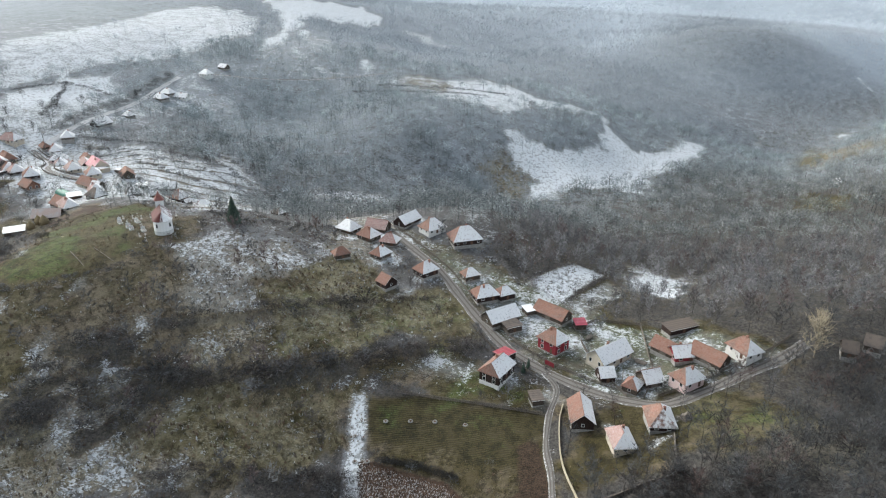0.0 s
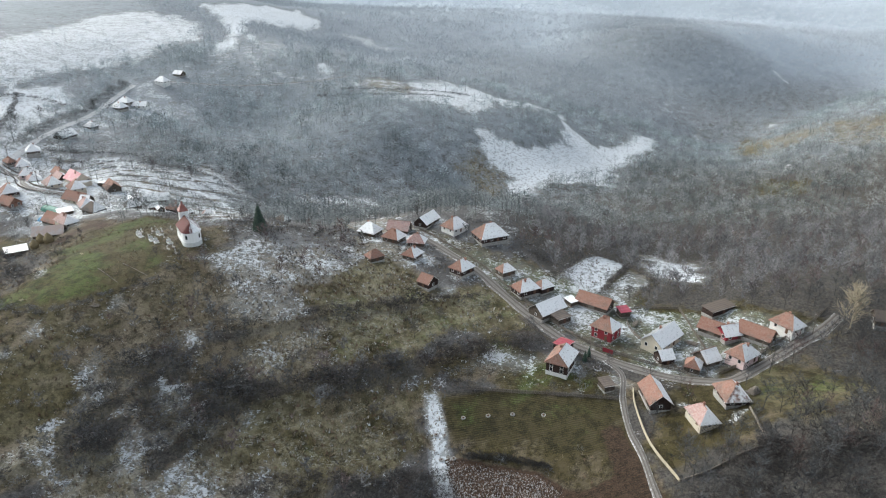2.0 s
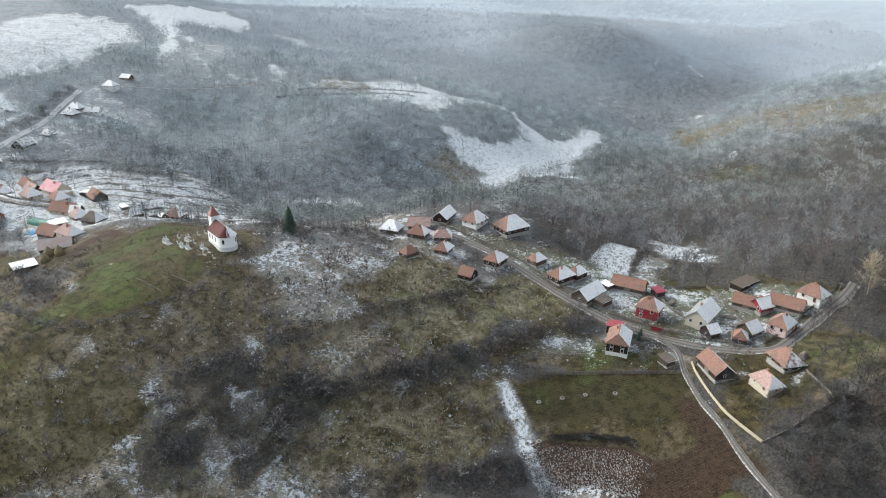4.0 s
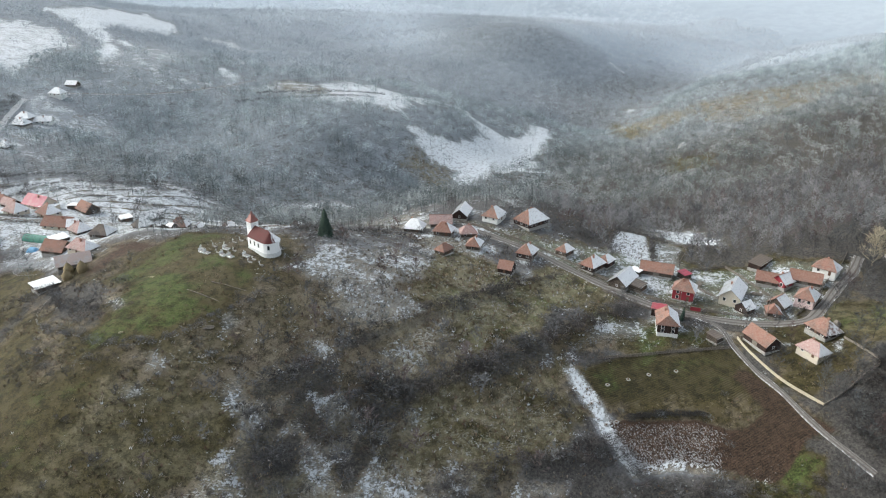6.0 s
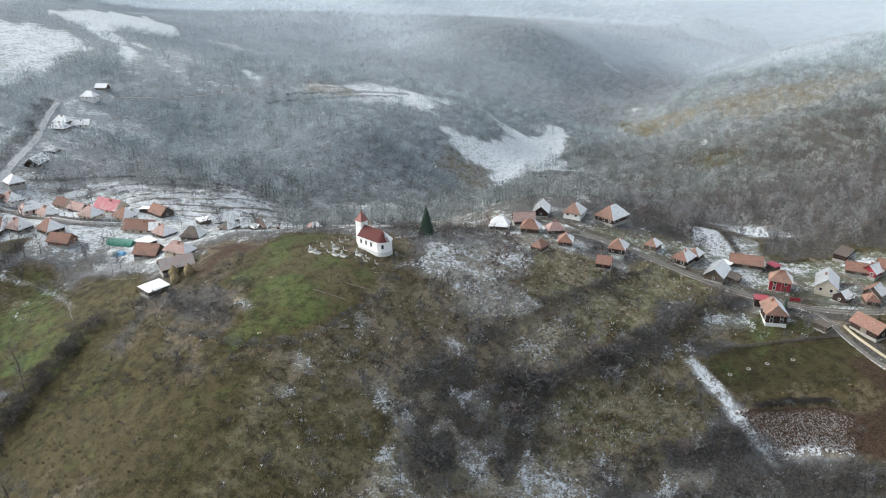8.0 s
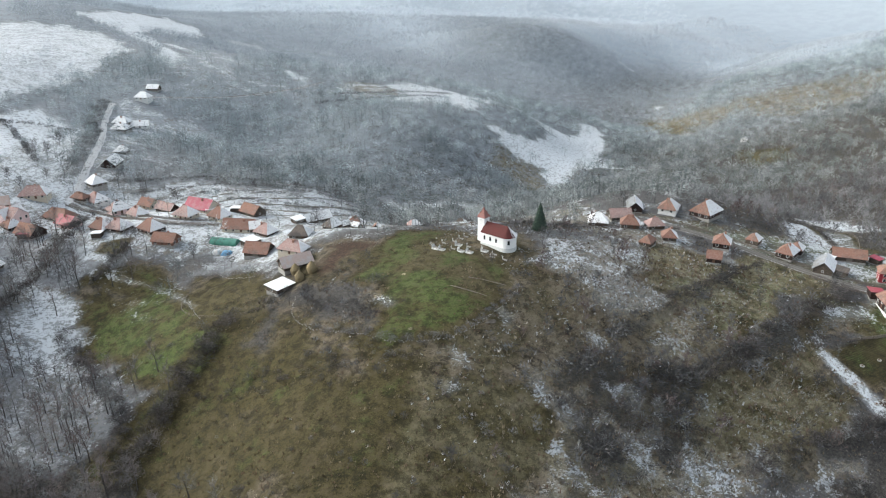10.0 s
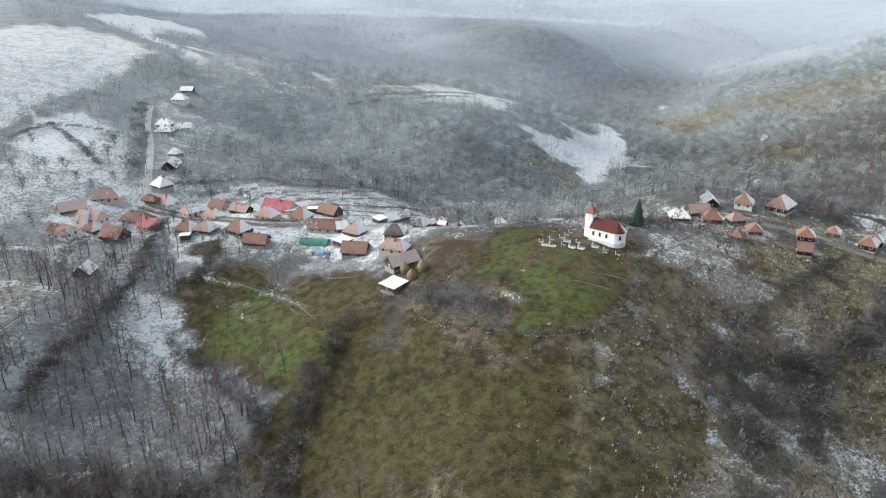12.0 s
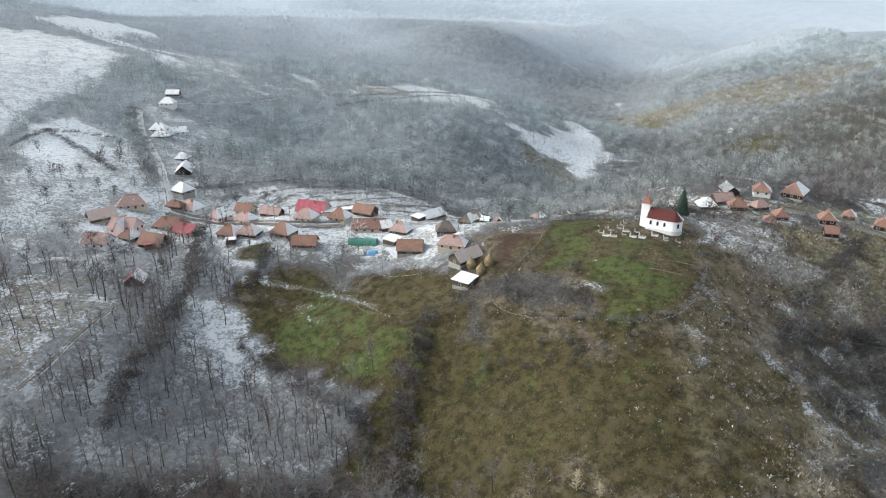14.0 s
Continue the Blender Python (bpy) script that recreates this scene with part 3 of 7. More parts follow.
zone([(-219, 325), (-205, 322), (-195, 300), (-204, 283), (-220, 295), (-226, 311)], frost_haze=0.0, snow=-0.1, litter=0.1, wood=0.0, green=0.5)  # paddock
zone([(-156, 297), (-134, 299), (-122, 275), (-116, 257), (-132, 237), (-146, 222), (-162, 223), (-176, 234), (-179, 242), (-167, 263), (-165, 281)], frost_haze=0.0, snow=-0.05, litter=0.0, wood=0.01, green=0.84)  # hilltop meadow
zone([(-187, 284), (-167, 278), (-166, 265), (-179, 240), (-188, 255), (-191, 274)], thick=0.35, snow=0.2, litter=0.75, wood=1.0, green=0.15)  # meadow orchard
zone([(-141, 284), (-128, 278), (-138, 258), (-151, 260)], ochre=0.12, green=0.6, litter=0.1)  # worn grass
zone([(-138, 257), (-127, 256), (-126, 244), (-137, 235), (-145, 242)], ochre=0.12, green=0.58, litter=0.1)  # worn grass low
zone([(35, 178), (68, 174), (80, 168), (82, 155), (68, 144), (60, 136), (36, 134)], snow=-0.08, litter=0.0, green=0.5, wood=0.3)  # yard low
zone([(-25, 302), (4, 251), (18, 218), (33, 198), (55, 180), (70, 178), (106, 195), (104, 205), (72, 225), (56, 240), (34, 259), (13, 264), (-6, 281)], snow=0.4, litter=0.05, green=0.8, wood=0.12)  # yard right
zone([(-64, 378), (-27, 328), (-21, 281), (-21, 244), (-28, 245), (-46, 265)], snow=0.42, litter=0.2, green=0.3, wood=0.08)  # yard top
# The next three zones set how much haze is painted on the hills.
zone([(445, 2394), (849, 2208), (1441, 2082), (1804, 1693), (1950, 1493), (723, 642), (706, 744), (998, 1215), (789, 1248), (568, 1136), (405, 1101), (295, 1141), (239, 1329)], frost_haze=0.84, soft=90)  # misty hills
zone([(442, 1014), (635, 1119), (893, 1222), (757, 912), (665, 711), (655, 609), (600, 556), (549, 616), (444, 625), (431, 690), (453, 797), (301, 695), (361, 827)], frost_haze=0.36, soft=50)  # shaded valley
zone([(354, 1287), (552, 1679), (813, 2033), (649, 1331), (690, 1235), (549, 1099), (356, 1062), (280, 1107)], frost_haze=0.5, soft=60)  # wooded dome
zone([(-297, 921), (-261, 951), (-227, 900), (-209, 791), (-215, 754), (-235, 728), (-233, 718), (-262, 680), (-288, 630), (-303, 594), (-318, 555), (-324, 542)], snow=0.66, litter=0.1, wood=0.03, frost_haze=0.4, green=0.25)  # hill snowfield
zone([(-382, 620), (-372, 696), (-355, 782), (-344, 921), (-295, 970), (-260, 870), (-219, 840), (-209, 775), (-236, 723), (-276, 679), (-298, 632), (-313, 571), (-328, 517)], snow=0.66, litter=0.1, wood=0.03, frost_haze=0.4, green=0.25)  # hill snowfield brow
zone([(-288, 630), (-262, 680), (-233, 718), (-231, 710), (-266, 657), (-288, 596), (-296, 588), (-312, 551), (-322, 505), (-327, 489), (-324, 542), (-303, 590)], neat=True, snow=0.1, litter=0.8, wood=1.3)  # hedge bank
zone([(-296, 586), (-282, 591), (-268, 571), (-276, 534), (-297, 483), (-313, 490), (-320, 505), (-314, 536)], snow=0.84, litter=0.1, wood=0.01)  # lower snowfield
zone([(-329, 473), (-313, 490), (-297, 483), (-276, 534), (-259, 570), (-254, 546), (-268, 458), (-270, 449), (-286, 448), (-300, 436), (-313, 422), (-336, 402)], snow=0.6, litter=0.2, wood=0.1)  # orchard
zone([(-234, 725), (-208, 785), (-177, 775), (-204, 688), (-237, 635), (-252, 573), (-266, 576), (-266, 657)], snow=0.2, litter=0.7, wood=1.0)  # road wood
zone([(-231, 642), (-219, 631), (-208, 614), (-177, 599), (-192, 579), (-222, 558), (-235, 495), (-245, 458), (-259, 457), (-250, 505), (-242, 578)], snow=0.5, litter=0.3, wood=0.22)  # upper yards
zone([(-221, 601), (-208, 624), (-182, 615), (-171, 600), (-183, 582), (-211, 583), (-220, 568), (-233, 556), (-242, 556), (-243, 578)], snow=0.46, litter=0.4, wood=0.25)  # upper yards slope
zone([(-239, 461), (-210, 464), (-184, 453), (-159, 434), (-150, 439), (-153, 471), (-131, 450), (-119, 434), (-123, 404), (-115, 386), (-98, 293), (-111, 289), (-154, 370), (-192, 403)], snow=0.64, litter=0.3, wood=0.13)  # terraces
zone([(-95, 455), (-71, 452), (-37, 455), (-32, 442), (-61, 434), (-84, 434)], snow=0.6, litter=0.3, wood=0.2)  # terrace foot
zone([(-267, 1041), (-202, 1173), (-139, 1248), (-90, 1169), (-121, 1079), (-176, 1013), (-195, 988), (-135, 771), (-145, 770), (-182, 887), (-168, 763), (-174, 700), (-185, 729), (-187, 840), (-226, 996)], snow=0.8, litter=0.1, wood=0.01, frost_haze=0.4)  # high snowfield
zone([(-182, 723), (-164, 762), (-151, 858), (-116, 794), (-108, 742), (-128, 721), (-167, 692)], snow=0.42, litter=0.2, wood=0.25)  # high patches
zone([(-87, 1190), (-40, 1157), (18, 1117), (5, 1081), (-29, 1088), (-61, 1121)], snow=0.72, wood=0.05)  # ridge strip
zone([(22, 1095), (72, 1054), (77, 1017), (30, 1046)], snow=0.5, wood=0.1)  # ridge strip end
zone([(-180, 715), (-134, 711), (-86, 679), (-23, 686), (12, 656), (-19, 627), (-73, 649), (-156, 648), (-191, 658)], snow=0.36, litter=0.4, wood=0.45)  # thin snowy wood
zone([(-85, 695), (-79, 730), (-64, 717), (-72, 683)], snow=0.74, litter=0.1, wood=0.0)  # small clearing
zone([(-128, 679), (-101, 685), (-96, 666), (-119, 659)], snow=0.42, litter=0.3, wood=0.3)  # clearing by the track
zone([(-51, 671), (-19, 696), (3, 683), (38, 722), (68, 731), (89, 702), (123, 700), (166, 723), (169, 701), (151, 692), (91, 635), (83, 656), (74, 621), (47, 602), (23, 616), (-7, 625), (-34, 650)], snow=0.7, litter=0.1, wood=0.09, frost_haze=0.4, green=0.3, ochre=0.25)  # spur top
zone([(-46, 679), (-13, 691), (9, 674), (3, 635), (-23, 645)], frost_haze=0.2, snow=0.42, ochre=0.4, green=0.2, litter=0.1, wood=0.06)  # spur top west
zone([(56, 573), (74, 568), (95, 564), (125, 585), (140, 607), (162, 692), (166, 669), (173, 635), (196, 639), (239, 681), (251, 720), (276, 716), (253, 668), (207, 603), (184, 578), (150, 506), (138, 509), (112, 513), (92, 500), (73, 481), (58, 495), (61, 504), (73, 516), (61, 532), (46, 538), (53, 552)], snow=0.95, litter=0.1, wood=0.1, frost_haze=0.4, green=0.3)  # spur slope
zone([(29, 526), (47, 537), (61, 531), (73, 516), (61, 503), (55, 487), (41, 495), (29, 509)], snow=0.2, litter=0.1, ochre=0.5, green=0.2, wood=0.1, frost_haze=0.25)  # spur slope foot
zone([(450, 792), (426, 684), (440, 621), (541, 609), (590, 589), (590, 549), (501, 500), (439, 495), (413, 492), (398, 516), (391, 565), (401, 614), (373, 624), (346, 638), (357, 675)], snow=-0.1, litter=0.1, ochre=0.36, green=0.15, wood=0.34, frost_haze=0.22)  # right ridge
zone([(585, 630), (608, 605), (604, 522), (527, 486), (505, 515), (442, 507), (425, 538), (490, 586)], snow=-0.1, litter=0.1, ochre=0.36, green=0.15, wood=0.34, frost_haze=0.22)  # right ridge end
zone([(260, 489), (278, 493), (277, 453), (265, 439), (247, 460)], snow=-0.1, litter=0.0, ochre=0.2, green=0.6, wood=0.02, frost_haze=0.0)  # far meadow
zone([(277, 492), (284, 466), (266, 437), (253, 453), (256, 475)], snow=-0.1, litter=0.0, ochre=0.2, green=0.6, wood=0.05, frost_haze=0.0)  # far meadow strip
zone([(347, 658), (371, 662), (389, 685), (443, 808), (416, 781)], snow=-0.1, litter=0.1, ochre=0.45, green=0.4, wood=0.15, frost_haze=0.0)  # ochre bank
zone([(660, 1165), (720, 1203), (770, 1269), (778, 1262), (668, 1072), (531, 864), (575, 943), (670, 1096), (701, 1154), (663, 1149)], snow=0.66, litter=0.2, wood=0.15)  # valley streak
zone([(370, 826), (408, 854), (403, 826), (374, 804)], snow=0.7, litter=0.2, wood=0.1)  # valley clearing
zone([(484, 849), (516, 861), (479, 803), (472, 823)], snow=0.68, litter=0.2, wood=0.1)  # valley clearing low
zone([(592, 1236), (634, 1275), (600, 1180), (574, 1169)], snow=0.56, litter=0.2, wood=0.2)  # hamlet clearing
zone([(327, 974), (367, 948), (486, 961), (469, 874), (446, 844), (364, 852), (312, 878)], snow=0.34, wood=0.8)  # snowy flank
zone([(-310, 407), (-298, 440), (-267, 469), (-226, 455), (-144, 416), (-159, 321), (-181, 314), (-191, 325), (-215, 350), (-253, 368), (-276, 389)], snow=0.64, litter=0.15, green=0.1, wood=0.3)  # village left
zone([(34, 254), (58, 281), (71, 274), (47, 240)], neat=True, snow=0.8, litter=0.0, wood=0.0)  # snow square
zone([(47, 238), (70, 268), (76, 251), (52, 230)], neat=True, snow=0.5, litter=0.0, green=0.6, wood=0.0)  # tan square
zone([(87, 299), (112, 292), (103, 254), (89, 246), (77, 260)], snow=0.7, litter=0.4, wood=0.35)  # snow wood edge
zone([(-97, 262), (-70, 272), (-46, 262), (-46, 236), (-74, 220), (-97, 225)], snow=0.46, litter=0.4, wood=0.7)  # flank snow
zone([(-63, 237), (-51, 252), (-34, 266), (-21, 240), (4, 243), (10, 219), (-13, 214), (-28, 209), (-51, 203), (-63, 217)], ochre=0.6, snow=0.06, litter=0.0, green=0.72, wood=0.03)  # mid meadow
zone([(-29, 203), (4, 203), (4, 196), (-26, 197)], snow=0.5, litter=0.2, wood=0.15)  # bank snow
zone([(-132, 167), (-113, 176), (-84, 172), (-61, 162), (-80, 157), (-126, 154)], ochre=0.4, snow=0.42, litter=0.2, green=0.08, wood=0.14)  # frost slope
zone([(-89, 239), (-75, 244), (-59, 228), (-74, 220), (-83, 225)], snow=0.5, litter=0.3, wood=0.5)  # snow patch
zone([(-117, 250), (-107, 236), (-126, 216), (-129, 198), (-139, 187), (-167, 177), (-175, 186), (-172, 199), (-162, 215)], snow=0.15, litter=0.12, green=0.26, ochre=0.2, wood=0.35, frost_haze=0.05)  # hill flank low
zone([(-151, 184), (-134, 182), (-135, 174), (-165, 161), (-181, 168), (-167, 175)], snow=0.3, litter=0.1, green=0.05, ochre=0.8, wood=0.08)  # pale straw
zone([(-130, 178), (-119, 178), (-116, 172), (-127, 164), (-142, 167)], snow=0.36, litter=0.1, green=0.05, ochre=0.8, wood=0.06)  # pale straw low
zone([(-106, 175), (-95, 170), (-77, 172), (-103, 163), (-122, 164)], snow=0.3, litter=0.1, green=0.1, ochre=0.7, wood=0.06)  # pale straw foot
zone([(-153, 170), (-141, 172), (-131, 172), (-120, 175), (-117, 172), (-122, 166), (-132, 165), (-147, 165)], thick=0.3, snow=0.42, litter=0.1, ochre=0.4, wood=0.95)  # snow band
zone([(-86, 238), (-78, 234), (-66, 233), (-63, 227), (-74, 224), (-84, 226), (-90, 233), (-100, 247), (-106, 249), (-103, 256), (-90, 251)], snow=0.5, litter=0.2, wood=0.3)  # flank snow drift
zone([(-123, 205), (-105, 209), (-102, 201), (-101, 188), (-86, 184), (-100, 173), (-114, 173), (-110, 181), (-123, 177), (-139, 167), (-147, 166), (-133, 178), (-143, 184), (-130, 195)], snow=0.44, litter=0.4, wood=1.0, thick=0.9)  # thicket core
zone([(-111, 212), (-104, 203), (-81, 201), (-83, 191), (-129, 166), (-132, 175), (-138, 185), (-132, 196)], snow=0.44, litter=0.4, wood=1.0, thick=0.9)  # thicket flank
zone([(-161, 170), (-145, 175), (-132, 193), (-115, 189), (-100, 192), (-87, 190), (-89, 177), (-98, 174), (-112, 170), (-118, 173), (-132, 171), (-147, 169), (-159, 165)], snow=0.44, litter=0.4, wood=1.0, thick=0.9)  # thicket west
zone([(-101, 216), (-84, 217), (-66, 220), (-45, 226), (-24, 236), (-26, 230), (-47, 221), (-66, 216), (-83, 214), (-101, 213)], neat=True, snow=0.08, litter=0.95, wood=1.0, thick=1.05)  # upper belt
zone([(-97, 195), (-81, 196), (-59, 197), (-40, 200), (-28, 204), (-6, 210), (-5, 207), (-27, 199), (-45, 192), (-63, 190), (-81, 190), (-97, 190)], neat=True, snow=0.08, litter=0.95, wood=1.0, thick=1.05)  # bank belt
zone([(-83, 161), (-67, 161), (-53, 160), (-42, 162), (-30, 160), (-31, 156), (-43, 157), (-56, 155), (-68, 155), (-83, 158)], neat=True, snow=0.08, litter=0.95, wood=1.0, thick=1.05)  # foot belt
zone([(-58, 243), (-32, 260), (-26, 250), (-34, 240), (-53, 227), (-63, 227), (-67, 235)], frost_haze=0.0, snow=0.04, litter=0.0, green=0.5, ochre=0.6, wood=0.05, thick=0.0)  # small meadow
zone([(-58, 214), (-34, 223), (-10, 232), (5, 230), (-1, 220), (-22, 214), (-41, 205), (-56, 204), (-64, 205)], snow=0.0, litter=0.0, green=0.74, ochre=0.58, wood=0.03, thick=0.0)  # mid meadow east
zone([(-86, 213), (-68, 216), (-58, 213), (-64, 203), (-81, 201), (-92, 205)], snow=0.34, litter=0.1, green=0.15, ochre=0.75, wood=0.06, thick=0.0)  # mid meadow west
zone([(-26, 199), (-2, 207), (14, 199), (6, 193), (-22, 191), (-31, 191)], snow=0.24, litter=0.1, green=0.35, wood=0.05, thick=0.0)  # bank meadow
zone([(-80, 188), (-61, 189), (-45, 192), (-31, 188), (-31, 177), (-28, 167), (-34, 164), (-60, 166), (-76, 165), (-96, 169), (-99, 173), (-86, 180)], snow=0.1, litter=0.05, green=0.5, ochre=0.58, wood=0.03, thick=0.0, frost_haze=0.0)  # brown slope
zone([(-219, 325), (-206, 315), (-198, 303), (-202, 278), (-213, 273)], snow=-0.1, litter=0.1, green=0.55, wood=0.03, frost_haze=0.0)  # lane field
zone([(-188, 301), (-185, 294), (-192, 279), (-201, 266), (-209, 259), (-211, 261), (-212, 268), (-202, 277), (-195, 287)], snow=0.05, litter=0.8, wood=1.0, thick=0.8)  # lane thicket
zone([(-24, 187), (-4, 186), (33, 173), (24, 152), (2, 164), (-22, 171)], neat=True, snow=-0.05, litter=0.0, green=0.62, wood=0.0, rows=0.8)  # garden
zone([(-22, 171), (2, 164), (24, 152), (20, 146), (11, 143), (1, 155), (-20, 165)], neat=True, snow=-0.08, litter=0.0, green=0.45, wood=0.0)  # garden low
zone([(-26, 166), (-20, 165), (1, 155), (8, 146), (-2, 138), (-8, 141), (-16, 147), (-27, 149)], neat=True, snow=0.45, soil=1.0, litter=0.0, wood=0.0, rows=0.05)  # plough snow
zone([(8, 146), (12, 143), (21, 146), (28, 136), (18, 131), (6, 127), (-2, 138)], neat=True, snow=0.16, soil=1.0, litter=0.0, wood=0.0, rows=0.4)  # plough bare
zone([(21, 164), (28, 165), (29, 153), (31, 138), (33, 129), (-0, 144), (8, 146), (20, 147)], neat=True, snow=0.02, soil=0.7, litter=0.0, wood=0.0, green=0.4, rows=0.55)  # rutted soil
zone([(-27, 164), (-26, 163), (-24, 150), (-12, 147), (-2, 139), (7, 128), (6, 127), (-3, 137), (-13, 145), (-26, 149)], neat=True, snow=0.7, soil=0.3, litter=0.0, wood=0.0)  # furrow snow
zone([(-29, 188), (-25, 188), (-24, 171), (-26, 163), (-25, 150), (-27, 149), (-29, 163), (-28, 172)], neat=True, snow=1.0, litter=0.0, wood=0.0)  # snow strip
zone([(68, 165), (93, 178), (105, 168), (121, 155), (101, 126), (82, 130), (65, 148)], ochre=0.25, snow=-0.12, litter=0.0, green=0.7, wood=0.02)  # right meadow
zone([(-131, 284), (-108, 280), (-100, 265), (-114, 257), (-140, 273)], snow=0.25, litter=0.1, green=0.4, wood=0.0)  # grave yard
zone([(-169, 311), (-149, 299), (-174, 284), (-187, 283), (-181, 294)], snow=0.12, soil=0.6, litter=0.1, wood=0.0)  # dirt plot
zone([(38, 146), (60, 142), (84, 150), (125, 168), (150, 120), (100, 85), (40, 95), (28, 118)], thick=0.55, snow=-0.2, litter=0.85, green=0.3, wood=1.0)  # right low
zone([(-175, 395), (-110, 390), (-95, 350), (-105, 322), (-150, 318), (-172, 345)], snow=0.56, litter=0.3, wood=0.3, frost_haze=0.2)  # behind hill
zone([(-345, 300), (-322, 283), (-288, 264), (-262, 246), (-262, 232), (-300, 220), (-350, 260)], snow=0.2, litter=0.6, wood=1.0, frost_haze=0.0)  # scrub
zone([(0.2, 216.1), (14.8, 207.0), (28.6, 189.0), (32.1, 178.8), (28.7, 175.2), (15.4, 180.1), (-5.3, 187.4)], snow=0.22, litter=0.0, green=0.75, wood=0.12)  # front yard
zone([(-174, 207), (-146, 210), (-138, 195), (-161, 172), (-192, 182), (-187, 195)], snow=0.1, ochre=0.3, green=0.5, wood=0.2)  # rimed corner
zone([(-159, 221), (-156, 221), (-153, 215), (-155, 211), (-159, 214)], neat=True, soft=3, snow=0.5, litter=0.2, wood=0.15, thick=0.0)  # snow patch in the gully
zone([(-167, 210), (-161, 210), (-160, 205), (-166, 204)], neat=True, soft=3, snow=0.5, litter=0.2, wood=0.15, thick=0.0)  # snow patch in the gully
zone([(-140, 204), (-134, 208), (-130, 198), (-132, 193), (-139, 196)], neat=True, soft=3, snow=0.5, litter=0.2, wood=0.15, thick=0.0)  # snow patch in the gully
zone([(-122, 176), (-114, 176), (-113, 170), (-117, 167), (-125, 169)], neat=True, soft=3, snow=0.5, litter=0.2, wood=0.15, thick=0.0)  # snow patch in the gully
zone([(-91, 247), (-80, 246), (-70, 230), (-70, 224), (-85, 226), (-91, 238)], neat=True, soft=3, snow=0.5, litter=0.2, wood=0.15, thick=0.0)  # snow patch in the gully
zone([(-91, 234), (-81, 226), (-87, 222), (-95, 227)], neat=True, soft=3, snow=0.5, litter=0.2, wood=0.15, thick=0.0)  # snow patch in the gully
zone([(-87, 186), (-83, 186), (-86, 180), (-89, 180)], neat=True, soft=3, snow=0.5, litter=0.2, wood=0.15, thick=0.0)  # snow patch in the gully
zone([(-106, 172), (-93, 168), (-94, 162), (-110, 165)], neat=True, soft=3, snow=0.5, litter=0.2, wood=0.15, thick=0.0)  # snow patch in the gully
zone([(-136, 232), (-131, 233), (-130, 226), (-136, 222)], neat=True, soft=3, snow=0.5, litter=0.2, wood=0.15, thick=0.0)  # snow patch in the gully
zone([(-171, 261), (-163, 252), (-163, 243), (-169, 246)], neat=True, soft=3, snow=0.5, litter=0.2, wood=0.15, thick=0.0)  # snow patch in the gully
zone([(-125, 200), (-118, 201), (-123, 193), (-127, 194)], neat=True, soft=3, snow=0.5, litter=0.2, wood=0.15, thick=0.0)  # snow patch in the gully
zone([(-82, 165), (-73, 161), (-77, 158), (-85, 161)], neat=True, soft=3, snow=0.5, litter=0.2, wood=0.15, thick=0.0)  # snow patch in the gully
zone([(-63, 160), (-47, 154), (-52, 150), (-71, 156)], neat=True, soft=3, snow=0.5, litter=0.2, wood=0.15, thick=0.0)  # snow patch in the gully
zone([(-3, 207), (14, 199), (6, 193), (-11, 199)], neat=True, soft=3, snow=0.5, litter=0.2, wood=0.15, thick=0.0)  # snow patch in the gully
zone([(-110, 218), (-105, 219), (-103, 209), (-108, 207)], neat=True, soft=3, snow=0.5, litter=0.2, wood=0.15, thick=0.0)  # snow patch in the gully
zone([(-244, 361), (-232, 357), (-218, 352), (-210, 342), (-208, 333), (-222, 326), (-227, 325), (-229, 336), (-230, 347), (-242, 352)], snow=0.3, litter=0.6, green=0.1, wood=0.25)  # cold slope
zone([(-256, 348), (-247, 345), (-238, 335), (-244, 333), (-251, 332), (-263, 336), (-270, 346)], snow=0.12, litter=0.45, green=0.25, wood=0.15)  # brown headland
zone([(-242, 352), (-232, 346), (-231, 336), (-229, 326), (-236, 336), (-247, 348)], neat=True, soft=5, snow=0.0, litter=0.0, green=0.85, wood=0.03)  # green yard
zone([(-251, 371), (-239, 371), (-244, 363), (-248, 361), (-255, 365)], neat=True, snow=0.05, litter=0.0, green=0.7, wood=0.0)  # green garden
zone([(-257, 366), (-248, 361), (-250, 358), (-259, 363)], neat=True, snow=0.85, litter=0.0, wood=0.0)  # garden snow
zone([(-282, 343), (-276, 352), (-270, 344), (-264, 332), (-267, 322), (-286, 326)], neat=True, soft=6, snow=0.72, litter=0.1, wood=0.06)  # white clearing
zone([(-250, 350), (-236, 337), (-226, 323), (-221, 307), (-224, 308), (-228, 321), (-237, 335), (-251, 348)], neat=True, snow=0.58, litter=0.0, wood=0.0)  # snowy path
zone([(-243, 330), (-230, 322), (-229, 319), (-243, 328)], neat=True, snow=0.55, litter=0.0, wood=0.0)  # snowy bank
zone([(-249, 331), (-244, 329), (-235, 314), (-235, 307), (-245, 318)], neat=True, soft=5, snow=0.4, wood=0.0)  # snow on the green
lee_snow(17.7, 193.2, 4.3)
lee_snow(20.9, 202, 2.7)
lee_snow(41.1, 170.7, 4.3)
lee_snow(49.6, 156.8, 3.5)
lee_snow(62.3, 164.1, 4)
lee_snow(76.4, 183.8, 3.7)
lee_snow(75.8, 201.6, 3.9)
lee_snow(79.3, 197.8, 3.3)
lee_snow(87, 194.3, 4.4)
lee_snow(97.9, 194.2, 3.8)
lee_snow(55.9, 200.6, 5.3)
lee_snow(38.3, 208.4, 3.7)
lee_snow(41, 228.7, 4.8)
